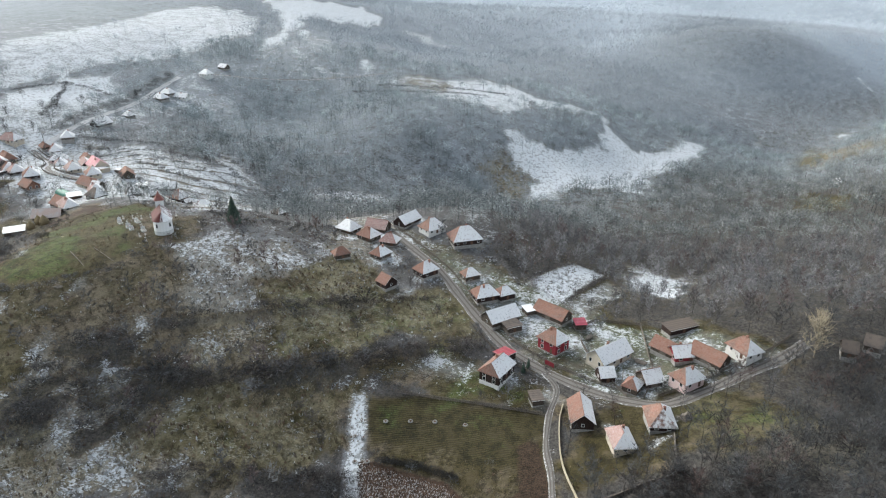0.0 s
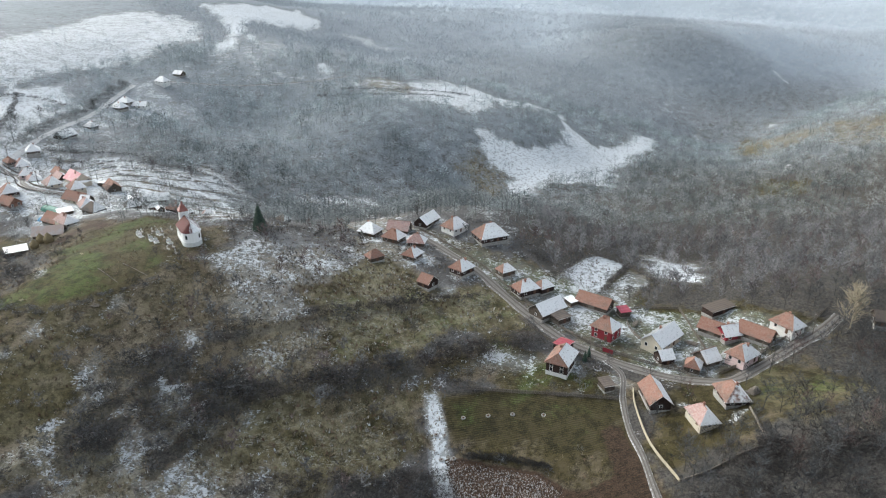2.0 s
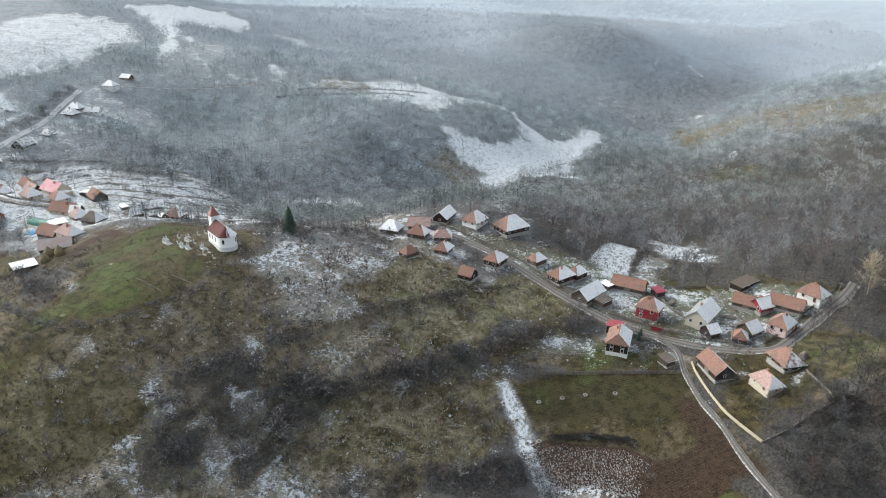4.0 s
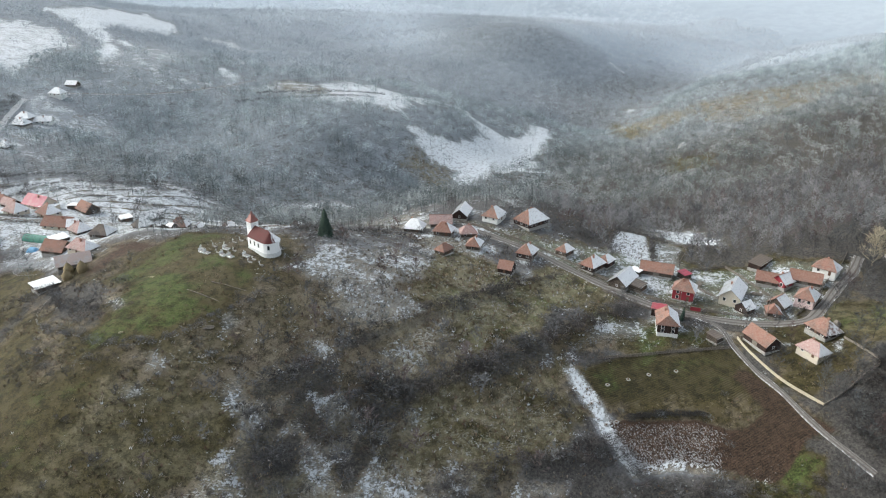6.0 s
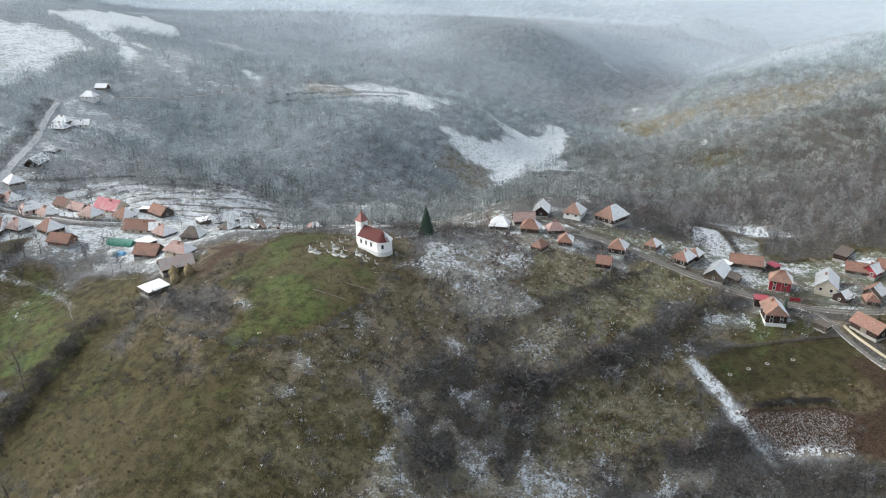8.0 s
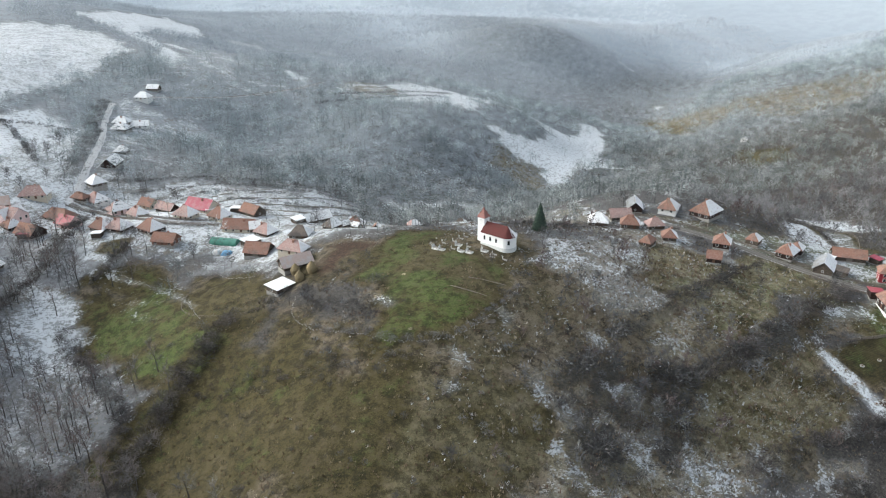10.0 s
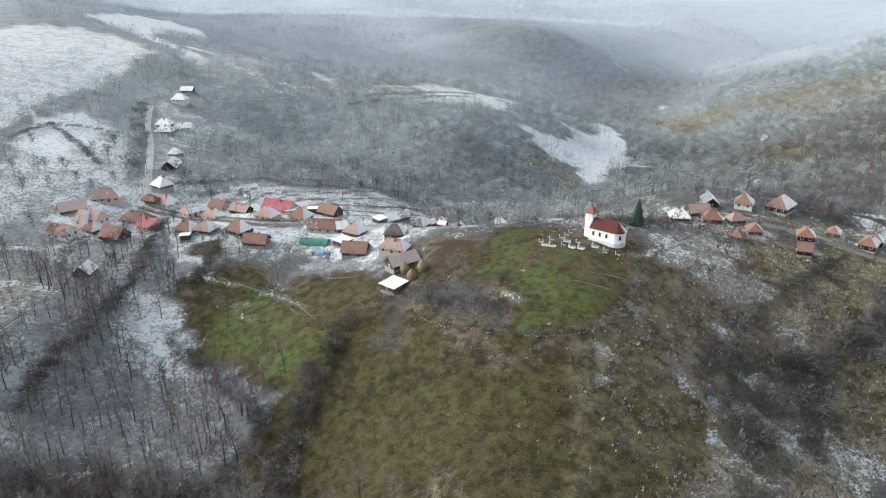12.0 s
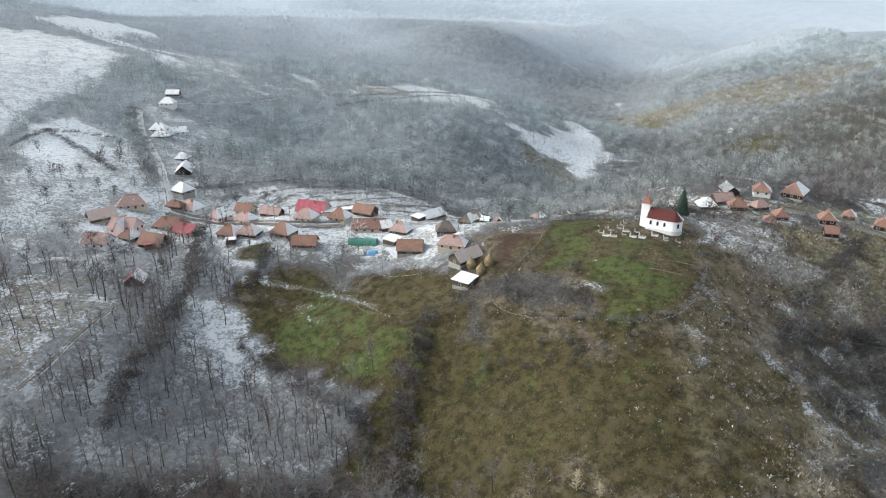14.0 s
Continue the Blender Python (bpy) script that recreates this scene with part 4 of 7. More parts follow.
lee_snow(50, 221.9, 1.9)
lee_snow(32.3, 231.2, 1.9)
lee_snow(21.2, 225.4, 4.8)
lee_snow(24.8, 220, 2.7)
lee_snow(16.1, 240, 3.8)
lee_snow(23.9, 241.4, 2.9)
lee_snow(10.9, 253.7, 2.9)
lee_snow(9.5, 281.8, 4.8)
lee_snow(-7, 255.3, 3.5)
lee_snow(-22.1, 245.1, 2.9)
lee_snow(-26.2, 267.5, 3.1)
lee_snow(-42.3, 263.3, 2.5)
lee_snow(-43.2, 296, 3.3)
lee_snow(-32.9, 285.8, 3.1)
lee_snow(-29.8, 297.1, 3.5)
lee_snow(-16.7, 302.1, 4.6)
lee_snow(-23.2, 280.4, 2.7)
lee_snow(-4.9, 291.4, 3.6)
lee_snow(52.6, 190.6, 2.5)
lee_snow(59.7, 183.8, 2.6)
lee_snow(65.7, 186.8, 3)
lee_snow(83.8, 214.7, 4.2)
lee_snow(29, 180.4, 2)


def spaced(a, b, fine, low, high, growth=1.065):
    """Places from low to high: fine steps between a and b, growing steps outside."""
    mid = list(np.arange(a, b, fine))
    step, v, after = fine, mid[-1], []
    while v < high:
        step = min(step * growth, 90)
        v += step
        after.append(v)
    step, v, before = fine, a, []
    while v > low:
        step = min(step * growth, 90)
        v -= step
        before.append(v)
    return np.array(before[::-1] + mid + after)


def mesh_from(name, verts, faces, material, smooth=False, **layers):
    """One mesh object's data from arrays of places and of triangles or quads, with point layers."""
    me = bpy.data.meshes.new(name)
    verts, faces = np.asarray(verts, np.float32), np.asarray(faces, np.int32)
    n, k = faces.shape
    me.vertices.add(len(verts))
    me.vertices.foreach_set("co", verts.ravel())
    me.loops.add(n * k)
    me.loops.foreach_set("vertex_index", faces.ravel())
    me.polygons.add(n)
    me.polygons.foreach_set("loop_start", np.arange(0, n * k, k, dtype=np.int32))
    me.polygons.foreach_set("use_smooth", np.full(n, smooth))
    for key, values in layers.items():
        values = np.asarray(values, np.float32)
        if values.ndim == 1:
            me.attributes.new(key, "FLOAT", "POINT").data.foreach_set("value", values)
        else:
            me.attributes.new(key, "FLOAT_COLOR", "POINT").data.foreach_set("color", values.ravel())
    me.materials.append(material)
    me.update()
    return me


def build_ground():
    xs, ys = spaced(-345, 150, 1.62, -4300, 4300), spaced(112, 420, 1.62, -1600, 4600)
    X, Y = np.meshgrid(xs, ys)
    x, y = X.ravel(), Y.ravel()
    z = ground_height(x, y)
    calm = np.full(x.shape, 1e9)
    for line in (VILLAGE_ROAD, FIELD_LANE, HILL_ROAD, VILLAGE_LANE, LOWER_LANE, WOOD_TRACK, FAR_TRACK, CHURCH_LANE):
        calm = np.minimum(calm, line_distance(line, x, y))
    uneven = 0.22 * np.sin(x * 0.42 + 1.7 * np.sin(y * 0.21)) * np.sin(y * 0.47 + 1.3 * np.sin(x * 0.17)) + 0.1 * np.sin(x * 1.3 + y * 0.9) * np.sin(y * 1.1 - x * 0.6)
    z = z + uneven * ramp(calm, 3.5, 7.0)
    c = land_cover(x, y)
    i = np.arange(len(x)).reshape(X.shape)
    faces = np.stack([i[:-1, :-1], i[:-1, 1:], i[1:, 1:], i[1:, :-1]], -1).reshape(-1, 4)
    cover = np.stack([c["snow"], c["green"], c["soil"], c["litter"]], -1)
    tone = np.stack([c["ochre"], c["frost_haze"], c["rows"], np.ones_like(x)], -1)
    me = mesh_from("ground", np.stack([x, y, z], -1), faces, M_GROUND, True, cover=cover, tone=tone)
    return tagged(new("ground", me), "winter hillside ground with grass, leaf litter and patchy snow", "ground", kind="structure")


build_ground()


def smooth_line(line, step=2.0):
    """Evenly spaced places along a rounded line through plan points."""
    p = np.array(line, float)
    p = np.vstack([2 * p[0] - p[1], p, 2 * p[-1] - p[-2]])
    out = []
    for a, b, c, d in zip(p, p[1:], p[2:], p[3:]):
        n = max(2, int(np.hypot(*(c - b)) / step))
        for t in np.arange(n) / n:
            out.append(0.5 * (2 * b + (c - a) * t + (2 * a - 5 * b + 4 * c - d) * t * t + (3 * b - a - 3 * c + d) * t**3))
    out.append(p[-2])
    return np.array(out)


def road(name, line, width, snowy, label, lift=0.07):
    """A roadway laid along a line on the land, slightly crowned."""
    p = smooth_line(line, 1.6)
    d = np.gradient(p, axis=0)
    d /= np.hypot(d[:, 0], d[:, 1])[:, None]
    side = np.stack([-d[:, 1], d[:, 0]], -1)
    cuts = np.linspace(-0.5, 0.5, 9)
    wide = width * (1 + 0.1 * np.sin(np.arange(len(p)) * 0.6))[:, None, None]
    pts = p[:, None] + side[:, None] * (cuts[None, :, None] * wide)
    mid = ground_height(p[:, 0], p[:, 1])[:, None]
    z = 0.15 * mid + 0.85 * ground_height(pts[..., 0], pts[..., 1]) + lift + 0.1 * (1 - (2 * cuts[None]) ** 2) - 0.22 * (np.abs(cuts[None]) > 0.49)
    n, k = len(p), len(cuts)
    i = np.arange(n * k).reshape(n, k)
    faces = np.stack([i[:-1, :-1], i[1:, :-1], i[1:, 1:], i[:-1, 1:]], -1).reshape(-1, 4)[:, ::-1]
    across = np.tile(cuts + 0.5, n)
    me = mesh_from(name, np.dstack([pts, z]).reshape(-1, 3), faces, M_ROAD, True, across=across, snowy=np.full(n * k, snowy))
    return tagged(new(name, me), label, "road", kind="structure")


road("road", VILLAGE_ROAD, 5.0, 0.25, "muddy village road with slushy snow along its edges")
road("lane", FIELD_LANE, 2.3, 0.3, "narrow rutted farm lane half covered with snow")
road("lane", HILL_ROAD, 4.5, 0.75, "snow-covered road climbing through the upper village")
road("lane", VILLAGE_LANE, 4.0, 0.4, "wet village lane between the houses")
road("lane", LOWER_LANE, 3.2, 0.6, "snowy track below the lower houses")
road("track", WOOD_TRACK, 2.4, 0.42, "snowy woodland track")
road("track", FAR_TRACK, 2.2, 0.42, "far snowy track along the slope")

# ---- building blocks ----
def part(name, bm, material, parent, label=""):
    """Links a bmesh as one mesh object under a thing or under a part."""
    me = bpy.data.meshes.new(name)
    bm.to_mesh(me)
    bm.free()
    me.materials.append(material)
    return part_of(name, me, parent, label)


def part_of(name, me, parent, label="", m=None):
    ob = new(name, me)
    ob.parent = parent
    if m is not None:
        ob.matrix_basis = m
    return tagged(ob, label)


def thing(name, x, y, turn=0.0, lift=0.0, scale=1.0):
    ob = new(name)
    ob.empty_display_size = 0.5
    z = float(ground_height(x, y)) + lift
    ob.matrix_basis = pose(x, y, z, 0, 0, turn) @ Matrix.Scale(scale, 4)
    return ob


def box(bm, x0, x1, y0, y1, z0, z1, bevel=0.0):
    v = [bm.verts.new(p) for p in ((x0, y0, z0), (x1, y0, z0), (x1, y1, z0), (x0, y1, z0), (x0, y0, z1), (x1, y0, z1), (x1, y1, z1), (x0, y1, z1))]
    f = [bm.faces.new([v[i] for i in q]) for q in ((3, 2, 1, 0), (4, 5, 6, 7), (0, 1, 5, 4), (1, 2, 6, 5), (2, 3, 7, 6), (3, 0, 4, 7))]
    if bevel:
        edges = list({e for q in f for e in q.edges})
        bmesh.ops.bevel(bm, geom=edges, offset=bevel, segments=1, affect="EDGES")


def slab(bm, top, thick):
    """A plate under the given top outline."""
    a = [bm.verts.new(p) for p in top]
    b = [bm.verts.new((p[0], p[1], p[2] - thick)) for p in top]
    bm.faces.new(a)
    bm.faces.new(b[::-1])
    for i in range(len(a)):
        j = (i + 1) % len(a)
        bm.faces.new((a[j], a[i], b[i], b[j]))


def lathe(bm, profile, sides, wobble=0.0, rng=None):
    """A round body from rows of (radius, height)."""
    rings = []
    for r, z in profile:
        ring = []
        for k in range(sides):
            a = 2 * math.pi * k / sides
            q = r * (1 + (rng.uniform(-wobble, wobble) if rng else 0))
            ring.append(bm.verts.new((q * math.cos(a), q * math.sin(a), z)))
        rings.append(ring)
    for lo, hi in zip(rings, rings[1:]):
        for k in range(sides):
            j = (k + 1) % sides
            bm.faces.new((lo[k], lo[j], hi[j], hi[k]))
    bm.faces.new(rings[-1])
    bm.faces.new(rings[0][::-1])


def tube(bm, a, b, r0, r1, sides=5):
    a, b = Vector(a), Vector(b)
    turn = (b - a).to_track_quat("Z", "Y").to_matrix()
    rings = []
    for p, r in ((a, r0), (b, r1)):
        rings.append([bm.verts.new(p + turn @ Vector((r * math.cos(2 * math.pi * k / sides), r * math.sin(2 * math.pi * k / sides), 0))) for k in range(sides)])
    for k in range(sides):
        j = (k + 1) % sides
        bm.faces.new((rings[0][k], rings[0][j], rings[1][j], rings[1][k]))
    bm.faces.new(rings[1])
    bm.faces.new(rings[0][::-1])


def finished(bm, name, material):
    bmesh.ops.recalc_face_normals(bm, faces=bm.faces)
    me = bpy.data.meshes.new(name)
    bm.to_mesh(me)
    bm.free()
    me.materials.append(material)
    return me


# ---- houses, barns and sheds ----
def window_meshes(w, h):
    bm = bmesh.new()
    rings = []
    for e, y in ((0.12, 0.02), (0.12, -0.09), (0.0, -0.09), (0.0, -0.03)):
        rings.append([bm.verts.new((u * (w / 2 + e), y, v * (h / 2 + e))) for u, v in ((-1, -1), (1, -1), (1, 1), (-1, 1))])
    for p, q in zip(rings, rings[1:]):
        for i in range(4):
            j = (i + 1) % 4
            bm.faces.new((p[i], p[j], q[j], q[i]))
    frame_me = finished(bm, "window_frame", M_FRAME)
    bm = bmesh.new()
    box(bm, -w / 2, w / 2, -0.045, 0.0, -h / 2, h / 2)
    return frame_me, finished(bm, "pane", M_GLASS)


def door_mesh(w, h, material):
    bm = bmesh.new()
    box(bm, -w / 2, w / 2, -0.07, 0.02, 0, h, 0.02)
    return finished(bm, "door", material)


def chimney_mesh():
    bm = bmesh.new()
    box(bm, -0.32, 0.32, -0.32, 0.32, -1.2, 0.9, 0.02)
    box(bm, -0.4, 0.4, -0.4, 0.4, 0.9, 1.02, 0.02)
    box(bm, -0.2, 0.2, -0.2, 0.2, 1.02, 1.15)
    return finished(bm, "chimney", M_BRICK)


WINDOW, SMALL_WINDOW = window_meshes(0.95, 1.25), window_meshes(0.7, 0.8)
DOOR, BARN_DOOR = door_mesh(1.0, 2.0, M_DOOR), door_mesh(2.4, 2.1, M_BOARD)
CHIMNEY = chimney_mesh()
PITCH = {"gable": 0.42, "half": 0.42, "hip": 0.46, "shed": 0.12, "flat": 0.08, "cross": 0.42}
ROOF_WORDS = {
    "tile": "orange tile roof partly snowed", "rosy": "pale rosy tile roof dusted with snow", "bare": "bare orange tile roof", "snow": "roof white with snow", "sheet": "snow-dusted grey sheet roof",
    "red": "red sheet roof", "redsnow": "half-snowed red sheet roof", "tar": "dark shingle roof", "pale": "faded pinkish tile roof",
}
WALL_WORDS = {"dark": "dark timber", "wood": "grey timber", "white": "whitewashed", "cream": "cream plastered", "pink": "pink plastered", "red": "wine-red", "brick": "bare brick"}
HOUSES = []


def gable_wall(bm, L, W, z0, z1, peak):
    """A body whose two short walls run up into gables."""
    rings = []
    for x in (-L / 2, L / 2):
        rings.append([bm.verts.new(p) for p in ((x, -W / 2, z0), (x, W / 2, z0), (x, W / 2, z1), (x, 0, peak), (x, -W / 2, z1))])
    a, b = rings
    bm.faces.new(a[::-1])
    bm.faces.new(b)
    for i in range(5):
        j = (i + 1) % 5
        bm.faces.new((a[i], a[j], b[j], b[i]))


def two_slopes(bm, L, W, wh, rise_by, over, thick=0.16):
    drop = rise_by / (W / 2) * over
    for s in (-1, 1):
        top = [(-L / 2 - over, s * (W / 2 + over), wh - drop + thick), (L / 2 + over, s * (W / 2 + over), wh - drop + thick), (L / 2 + over, 0, wh + rise_by + thick), (-L / 2 - over, 0, wh + rise_by + thick)]
        slab(bm, top if s < 0 else top[::-1], thick)


def hipped(bm, L, W, wh, rise_by, over, back, thick=0.16):
    drop = rise_by / (W / 2) * over
    z, zr, r = wh - drop + thick, wh + rise_by + thick, max(L / 2 - back, 0.12)
    c = [(-L / 2 - over, -W / 2 - over), (L / 2 + over, -W / 2 - over), (L / 2 + over, W / 2 + over), (-L / 2 - over, W / 2 + over)]
    top = [bm.verts.new((x, y, z)) for x, y in c]
    low = [bm.verts.new((x, y, z - thick)) for x, y in c]
    a, b = bm.verts.new((-r, 0, zr)), bm.verts.new((r, 0, zr))
    for f in ((top[0], top[1], b, a), (top[2], top[3], a, b), (top[1], top[2], b), (top[3], top[0], a), tuple(low[::-1])):
        bm.faces.new(f)
    for i in range(4):
        j = (i + 1) % 4
        bm.faces.new((top[j], top[i], low[i], low[j]))


def house(x, y, turn, L, W, wh, form, roof, wall):
    HOUSES.append((x, y, 0.5 * math.hypot(L, W)))
    rng = random.Random(int(x * 31 + y * 17))
    small = L * W < 34 or form == "shed"
    barn = not small and wall in ("wood", "dark") and form in ("gable", "flat")
    kind = "shed" if small else "barn" if barn else "house"
    c, s = math.cos(radians(turn)), math.sin(radians(turn))
    corner = [float(ground_height(x + c * u * L / 2 - s * v * W / 2, y + s * u * L / 2 + c * v * W / 2)) for u in (-1, 1) for v in (-1, 1)]
    mid = float(ground_height(x, y))
    ob = thing(kind, x, y, turn)
    low = min(corner) - mid - 0.4
    tagged(ob, f"{WALL_WORDS[wall]} {kind} with {ROOF_WORDS[roof]}", kind, "village buildings")
    rise_by, foot = PITCH[form] * W, max(0.4, max(corner) - mid + 0.15)
    foot = min(foot, wh - 1.9) if wh > 2.4 else 0.3
    bm = bmesh.new()
    box(bm, -L / 2 - 0.08, L / 2 + 0.08, -W / 2 - 0.08, W / 2 + 0.08, low, foot, 0.03)
    part("plinth", bm, WALLS["white"] if (wall == "dark" and wh > 4) else WALLS[wall] if wall in ("white", "cream", "pink") else M_STONE, ob)
    bm = bmesh.new()
    if form in ("gable", "cross"):
        gable_wall(bm, L, W, foot, wh, wh + rise_by)
    else:
        box(bm, -L / 2, L / 2, -W / 2, W / 2, foot, wh)
    wall_me = finished(bm, "wall", WALLS[wall])
    part_of("wall", wall_me, ob)
    over = 0.35 if small else 0.6
    bm = bmesh.new()
    if form in ("gable", "cross"):
        two_slopes(bm, L, W, wh, rise_by, over)
    elif form in ("shed", "flat"):
        k = rise_by
        slab(bm, [(-L / 2 - over, -W / 2 - over, wh + 0.1), (L / 2 + over, -W / 2 - over, wh + 0.1), (L / 2 + over, W / 2 + over, wh + k + 0.1), (-L / 2 - over, W / 2 + over, wh + k + 0.1)], 0.14)
    else:
        hipped(bm, L, W, wh, rise_by, over, 0.16 * W if form == "half" else 0.42 * W)
    part_of("roof", finished(bm, "roof", ROOFS[roof]), ob)
    if form == "cross":
        bm = bmesh.new()
        two_slopes(bm, W + 1.6, L * 0.42, wh, rise_by, 0.35)
        cross = part_of("roof", finished(bm, "roof", ROOFS[roof]), ob, m=pose(0, 0, 0, 0, 0, 90))
        bm = bmesh.new()
        gable_wall(bm, W + 1.5, L * 0.42, foot, wh, wh + rise_by)
        part_of("wall", finished(bm, "wall", WALLS[wall]), ob, m=pose(0, 0, 0, 0, 0, 90))
    if form in ("gable", "hip", "half", "cross") and roof in ("tile", "bare", "rosy"):
        r = L / 2 + over if form in ("gable", "cross") else max(L / 2 - (0.16 * W if form == "half" else 0.42 * W), 0.2)
        bm = bmesh.new()
        box(bm, -r, r, -0.12, 0.12, wh + rise_by + 0.08, wh + rise_by + 0.24, 0.03)
        part("ridge_cap", bm, ROOFS["bare"], ob)
    if form == "shed":
        if not small or L > 4.5:
            part_of("door", DOOR, ob, "plank door", pose(0, -W / 2 - 0.003, min(foot, 0.3)))
        return ob
    # openings: storeys up the long and short walls
    storeys = [foot + 0.5 * (wh - foot) + 0.1] if wh < 4.3 else [foot + 0.26 * (wh - foot), foot + 0.74 * (wh - foot)]
    win = SMALL_WINDOW if barn or small else WINDOW
    for side, (length, depth) in enumerate(((L, W), (W, L), (L, W), (W, L))):
        n = (1 if barn else max(1, int(length / 2.9))) if not small else 1
        for level, z in enumerate(storeys):
            if win is WINDOW and z + 0.85 > wh:
                z = wh - 0.85
            for k in range(n):
                u = (k + 0.5) / n * length - length / 2
                m = pose(0, 0, 0, 0, 0, 90 * side) @ pose(u, -depth / 2 - 0.003, z)
                if level == 0 and side in (0, 2) and k == n // 2:
                    door = BARN_DOOR if barn else DOOR
                    part_of("door", door, ob, "closed plank door", pose(0, 0, 0, 0, 0, 90 * side) @ pose(u, -depth / 2 - 0.003, max(0.15, foot - 0.1)))
                    continue
                fr = part_of("window", win[0], ob, m=m)
                part_of("pane", win[1], fr)
    if not barn and not small and roof not in ("tar",):
        part_of("chimney", CHIMNEY, ob, "brick chimney", pose(rng.uniform(-0.2, 0.2) * L, rng.choice((-1, 1)) * 0.12 * W, wh + rise_by * 0.8))
    return ob


house(17.7, 193.2, 55, 10.1, 7.2, 4.6, "half", "tile", "dark")
house(20.9, 202.0, 136, 4.7, 6.0, 3.0, "shed", "redsnow", "dark")
house(41.1, 170.7, 86, 10.9, 6.3, 3.2, "gable", "tile", "dark")
house(49.6, 156.8, 93, 8.3, 5.7, 3.0, "hip", "rosy", "cream")
house(62.3, 164.1, 86, 9.0, 7.0, 3.0, "hip", "tile", "dark")
house(76.4, 183.8, 28, 8.1, 6.6, 3.8, "hip", "tile", "pink")
house(75.8, 201.6, 129, 9.5, 5.9, 2.8, "gable", "tile", "wood")
house(79.3, 197.8, 8, 7.3, 5.9, 3.0, "gable", "tile", "red")
house(87.0, 194.3, 128, 11.2, 6.3, 2.6, "gable", "bare", "wood")
house(97.9, 194.2, 113, 8.6, 6.6, 3.6, "hip", "tile", "white")
house(55.9, 200.6, 36, 13.6, 7.7, 3.4, "gable", "sheet", "cream")
house(38.3, 208.4, 131, 7.9, 7.0, 5.0, "hip", "tile", "red")
house(41.0, 228.7, 135, 12.7, 6.3, 2.8, "gable", "bare", "wood")
house(50.0, 221.9, 6, 3.8, 4.0, 2.4, "shed", "red", "wood")
house(32.3, 231.2, 23, 3.5, 4.0, 2.0, "shed", "sheet", "wood")
house(21.2, 225.4, 31, 12.1, 7.2, 2.8, "gable", "sheet", "wood")
house(24.8, 220.0, 25, 5.9, 5.0, 2.4, "shed", "tar", "wood")
house(16.1, 240.0, 21, 8.6, 6.6, 3.2, "hip", "tile", "dark")
house(23.9, 241.4, 26, 6.4, 5.3, 2.8, "hip", "tile", "dark")
house(10.9, 253.7, 25, 6.2, 5.3, 2.8, "hip", "tile", "wood")
house(9.5, 281.8, 17, 12.5, 9.9, 3.4, "hip", "tile", "dark")
house(-7.0, 255.3, 39, 7.5, 6.6, 3.4, "hip", "tile", "dark")
house(-22.1, 245.1, 133, 5.7, 5.9, 2.6, "gable", "tile", "dark")
house(-26.2, 267.5, 51, 6.6, 5.7, 2.6, "hip", "tile", "wood")
house(-42.3, 263.3, 28, 6.4, 5.0, 2.2, "hip", "bare", "wood")
house(-43.2, 296.0, 144, 8.4, 7.0, 2.8, "hip", "snow", "wood")
house(-32.9, 285.8, 141, 7.9, 6.6, 2.8, "hip", "tile", "wood")
house(-29.8, 297.1, 159, 9.6, 6.8, 2.5, "gable", "rosy", "wood")
house(-16.7, 302.1, 53, 11.6, 6.6, 2.6, "gable", "sheet", "dark")
house(-23.2, 280.4, 162, 7.2, 5.6, 2.4, "hip", "rosy", "wood")
house(-4.9, 291.4, 36, 9.1, 8.0, 3.0, "hip", "tile", "white")
house(52.6, 190.6, 8, 4.7, 5.4, 2.4, "gable", "sheet", "dark")
house(59.7, 183.8, 54, 5.5, 4.9, 2.4, "hip", "tile", "wood")
house(65.7, 186.8, 17, 5.7, 6.3, 2.6, "gable", "tile", "wood")
house(83.8, 214.7, 21, 11.6, 5.0, 2.2, "shed", "tar", "dark")
house(29.0, 180.4, 10, 3.5, 4.5, 2.2, "shed", "tar", "wood")
house(129.0, 190.0, 156, 4.3, 6.3, 2.8, "gable", "tar", "wood")
house(138.5, 192.9, 145, 5.0, 6.3, 2.8, "gable", "tar", "wood")
house(311.0, 523.5, 21, 4.0, 5.4, 2.6, "gable", "snow", "white")
house(-287.8, 411.8, 134, 11.1, 9.0, 3.8, "cross", "rosy", "pink")
house(-279.4, 439.9, 164, 12.5, 7.8, 2.4, "hip", "rosy", "cream")
house(-294.9, 426.2, 6, 11.1, 7.1, 2.1, "gable", "pale", "wood")
house(-300.2, 404.3, 138, 10.2, 7.6, 2.1, "gable", "rosy", "white")
house(-287.7, 406.0, 120, 7.3, 6.4, 2.1, "hip", "tile", "dark")
house(-280.0, 396.3, 130, 10.5, 8.1, 2.1, "gable", "bare", "dark")
house(-268.6, 414.5, 135, 14.1, 7.4, 2.5, "hip", "bare", "cream")
house(-264.8, 402.2, 128, 9.4, 7.2, 2.6, "gable", "redsnow", "pink")
house(-281.4, 394.2, 161, 5.8, 5.6, 2.1, "shed", "red", "wood")
house(-293.8, 368.7, 62, 7.1, 6.6, 2.1, "gable", "redsnow", "wood")
house(-252.6, 440.7, 119, 10.0, 7.8, 2.2, "hip", "rosy", "white")
house(-259.9, 442.1, 134, 8.0, 4.6, 2.1, "hip", "bare", "wood")
house(-252.0, 457.5, 114, 8.7, 7.4, 3.4, "hip", "snow", "wood")
house(-242.8, 487.4, 67, 12.1, 8.1, 2.2, "gable", "snow", "dark")
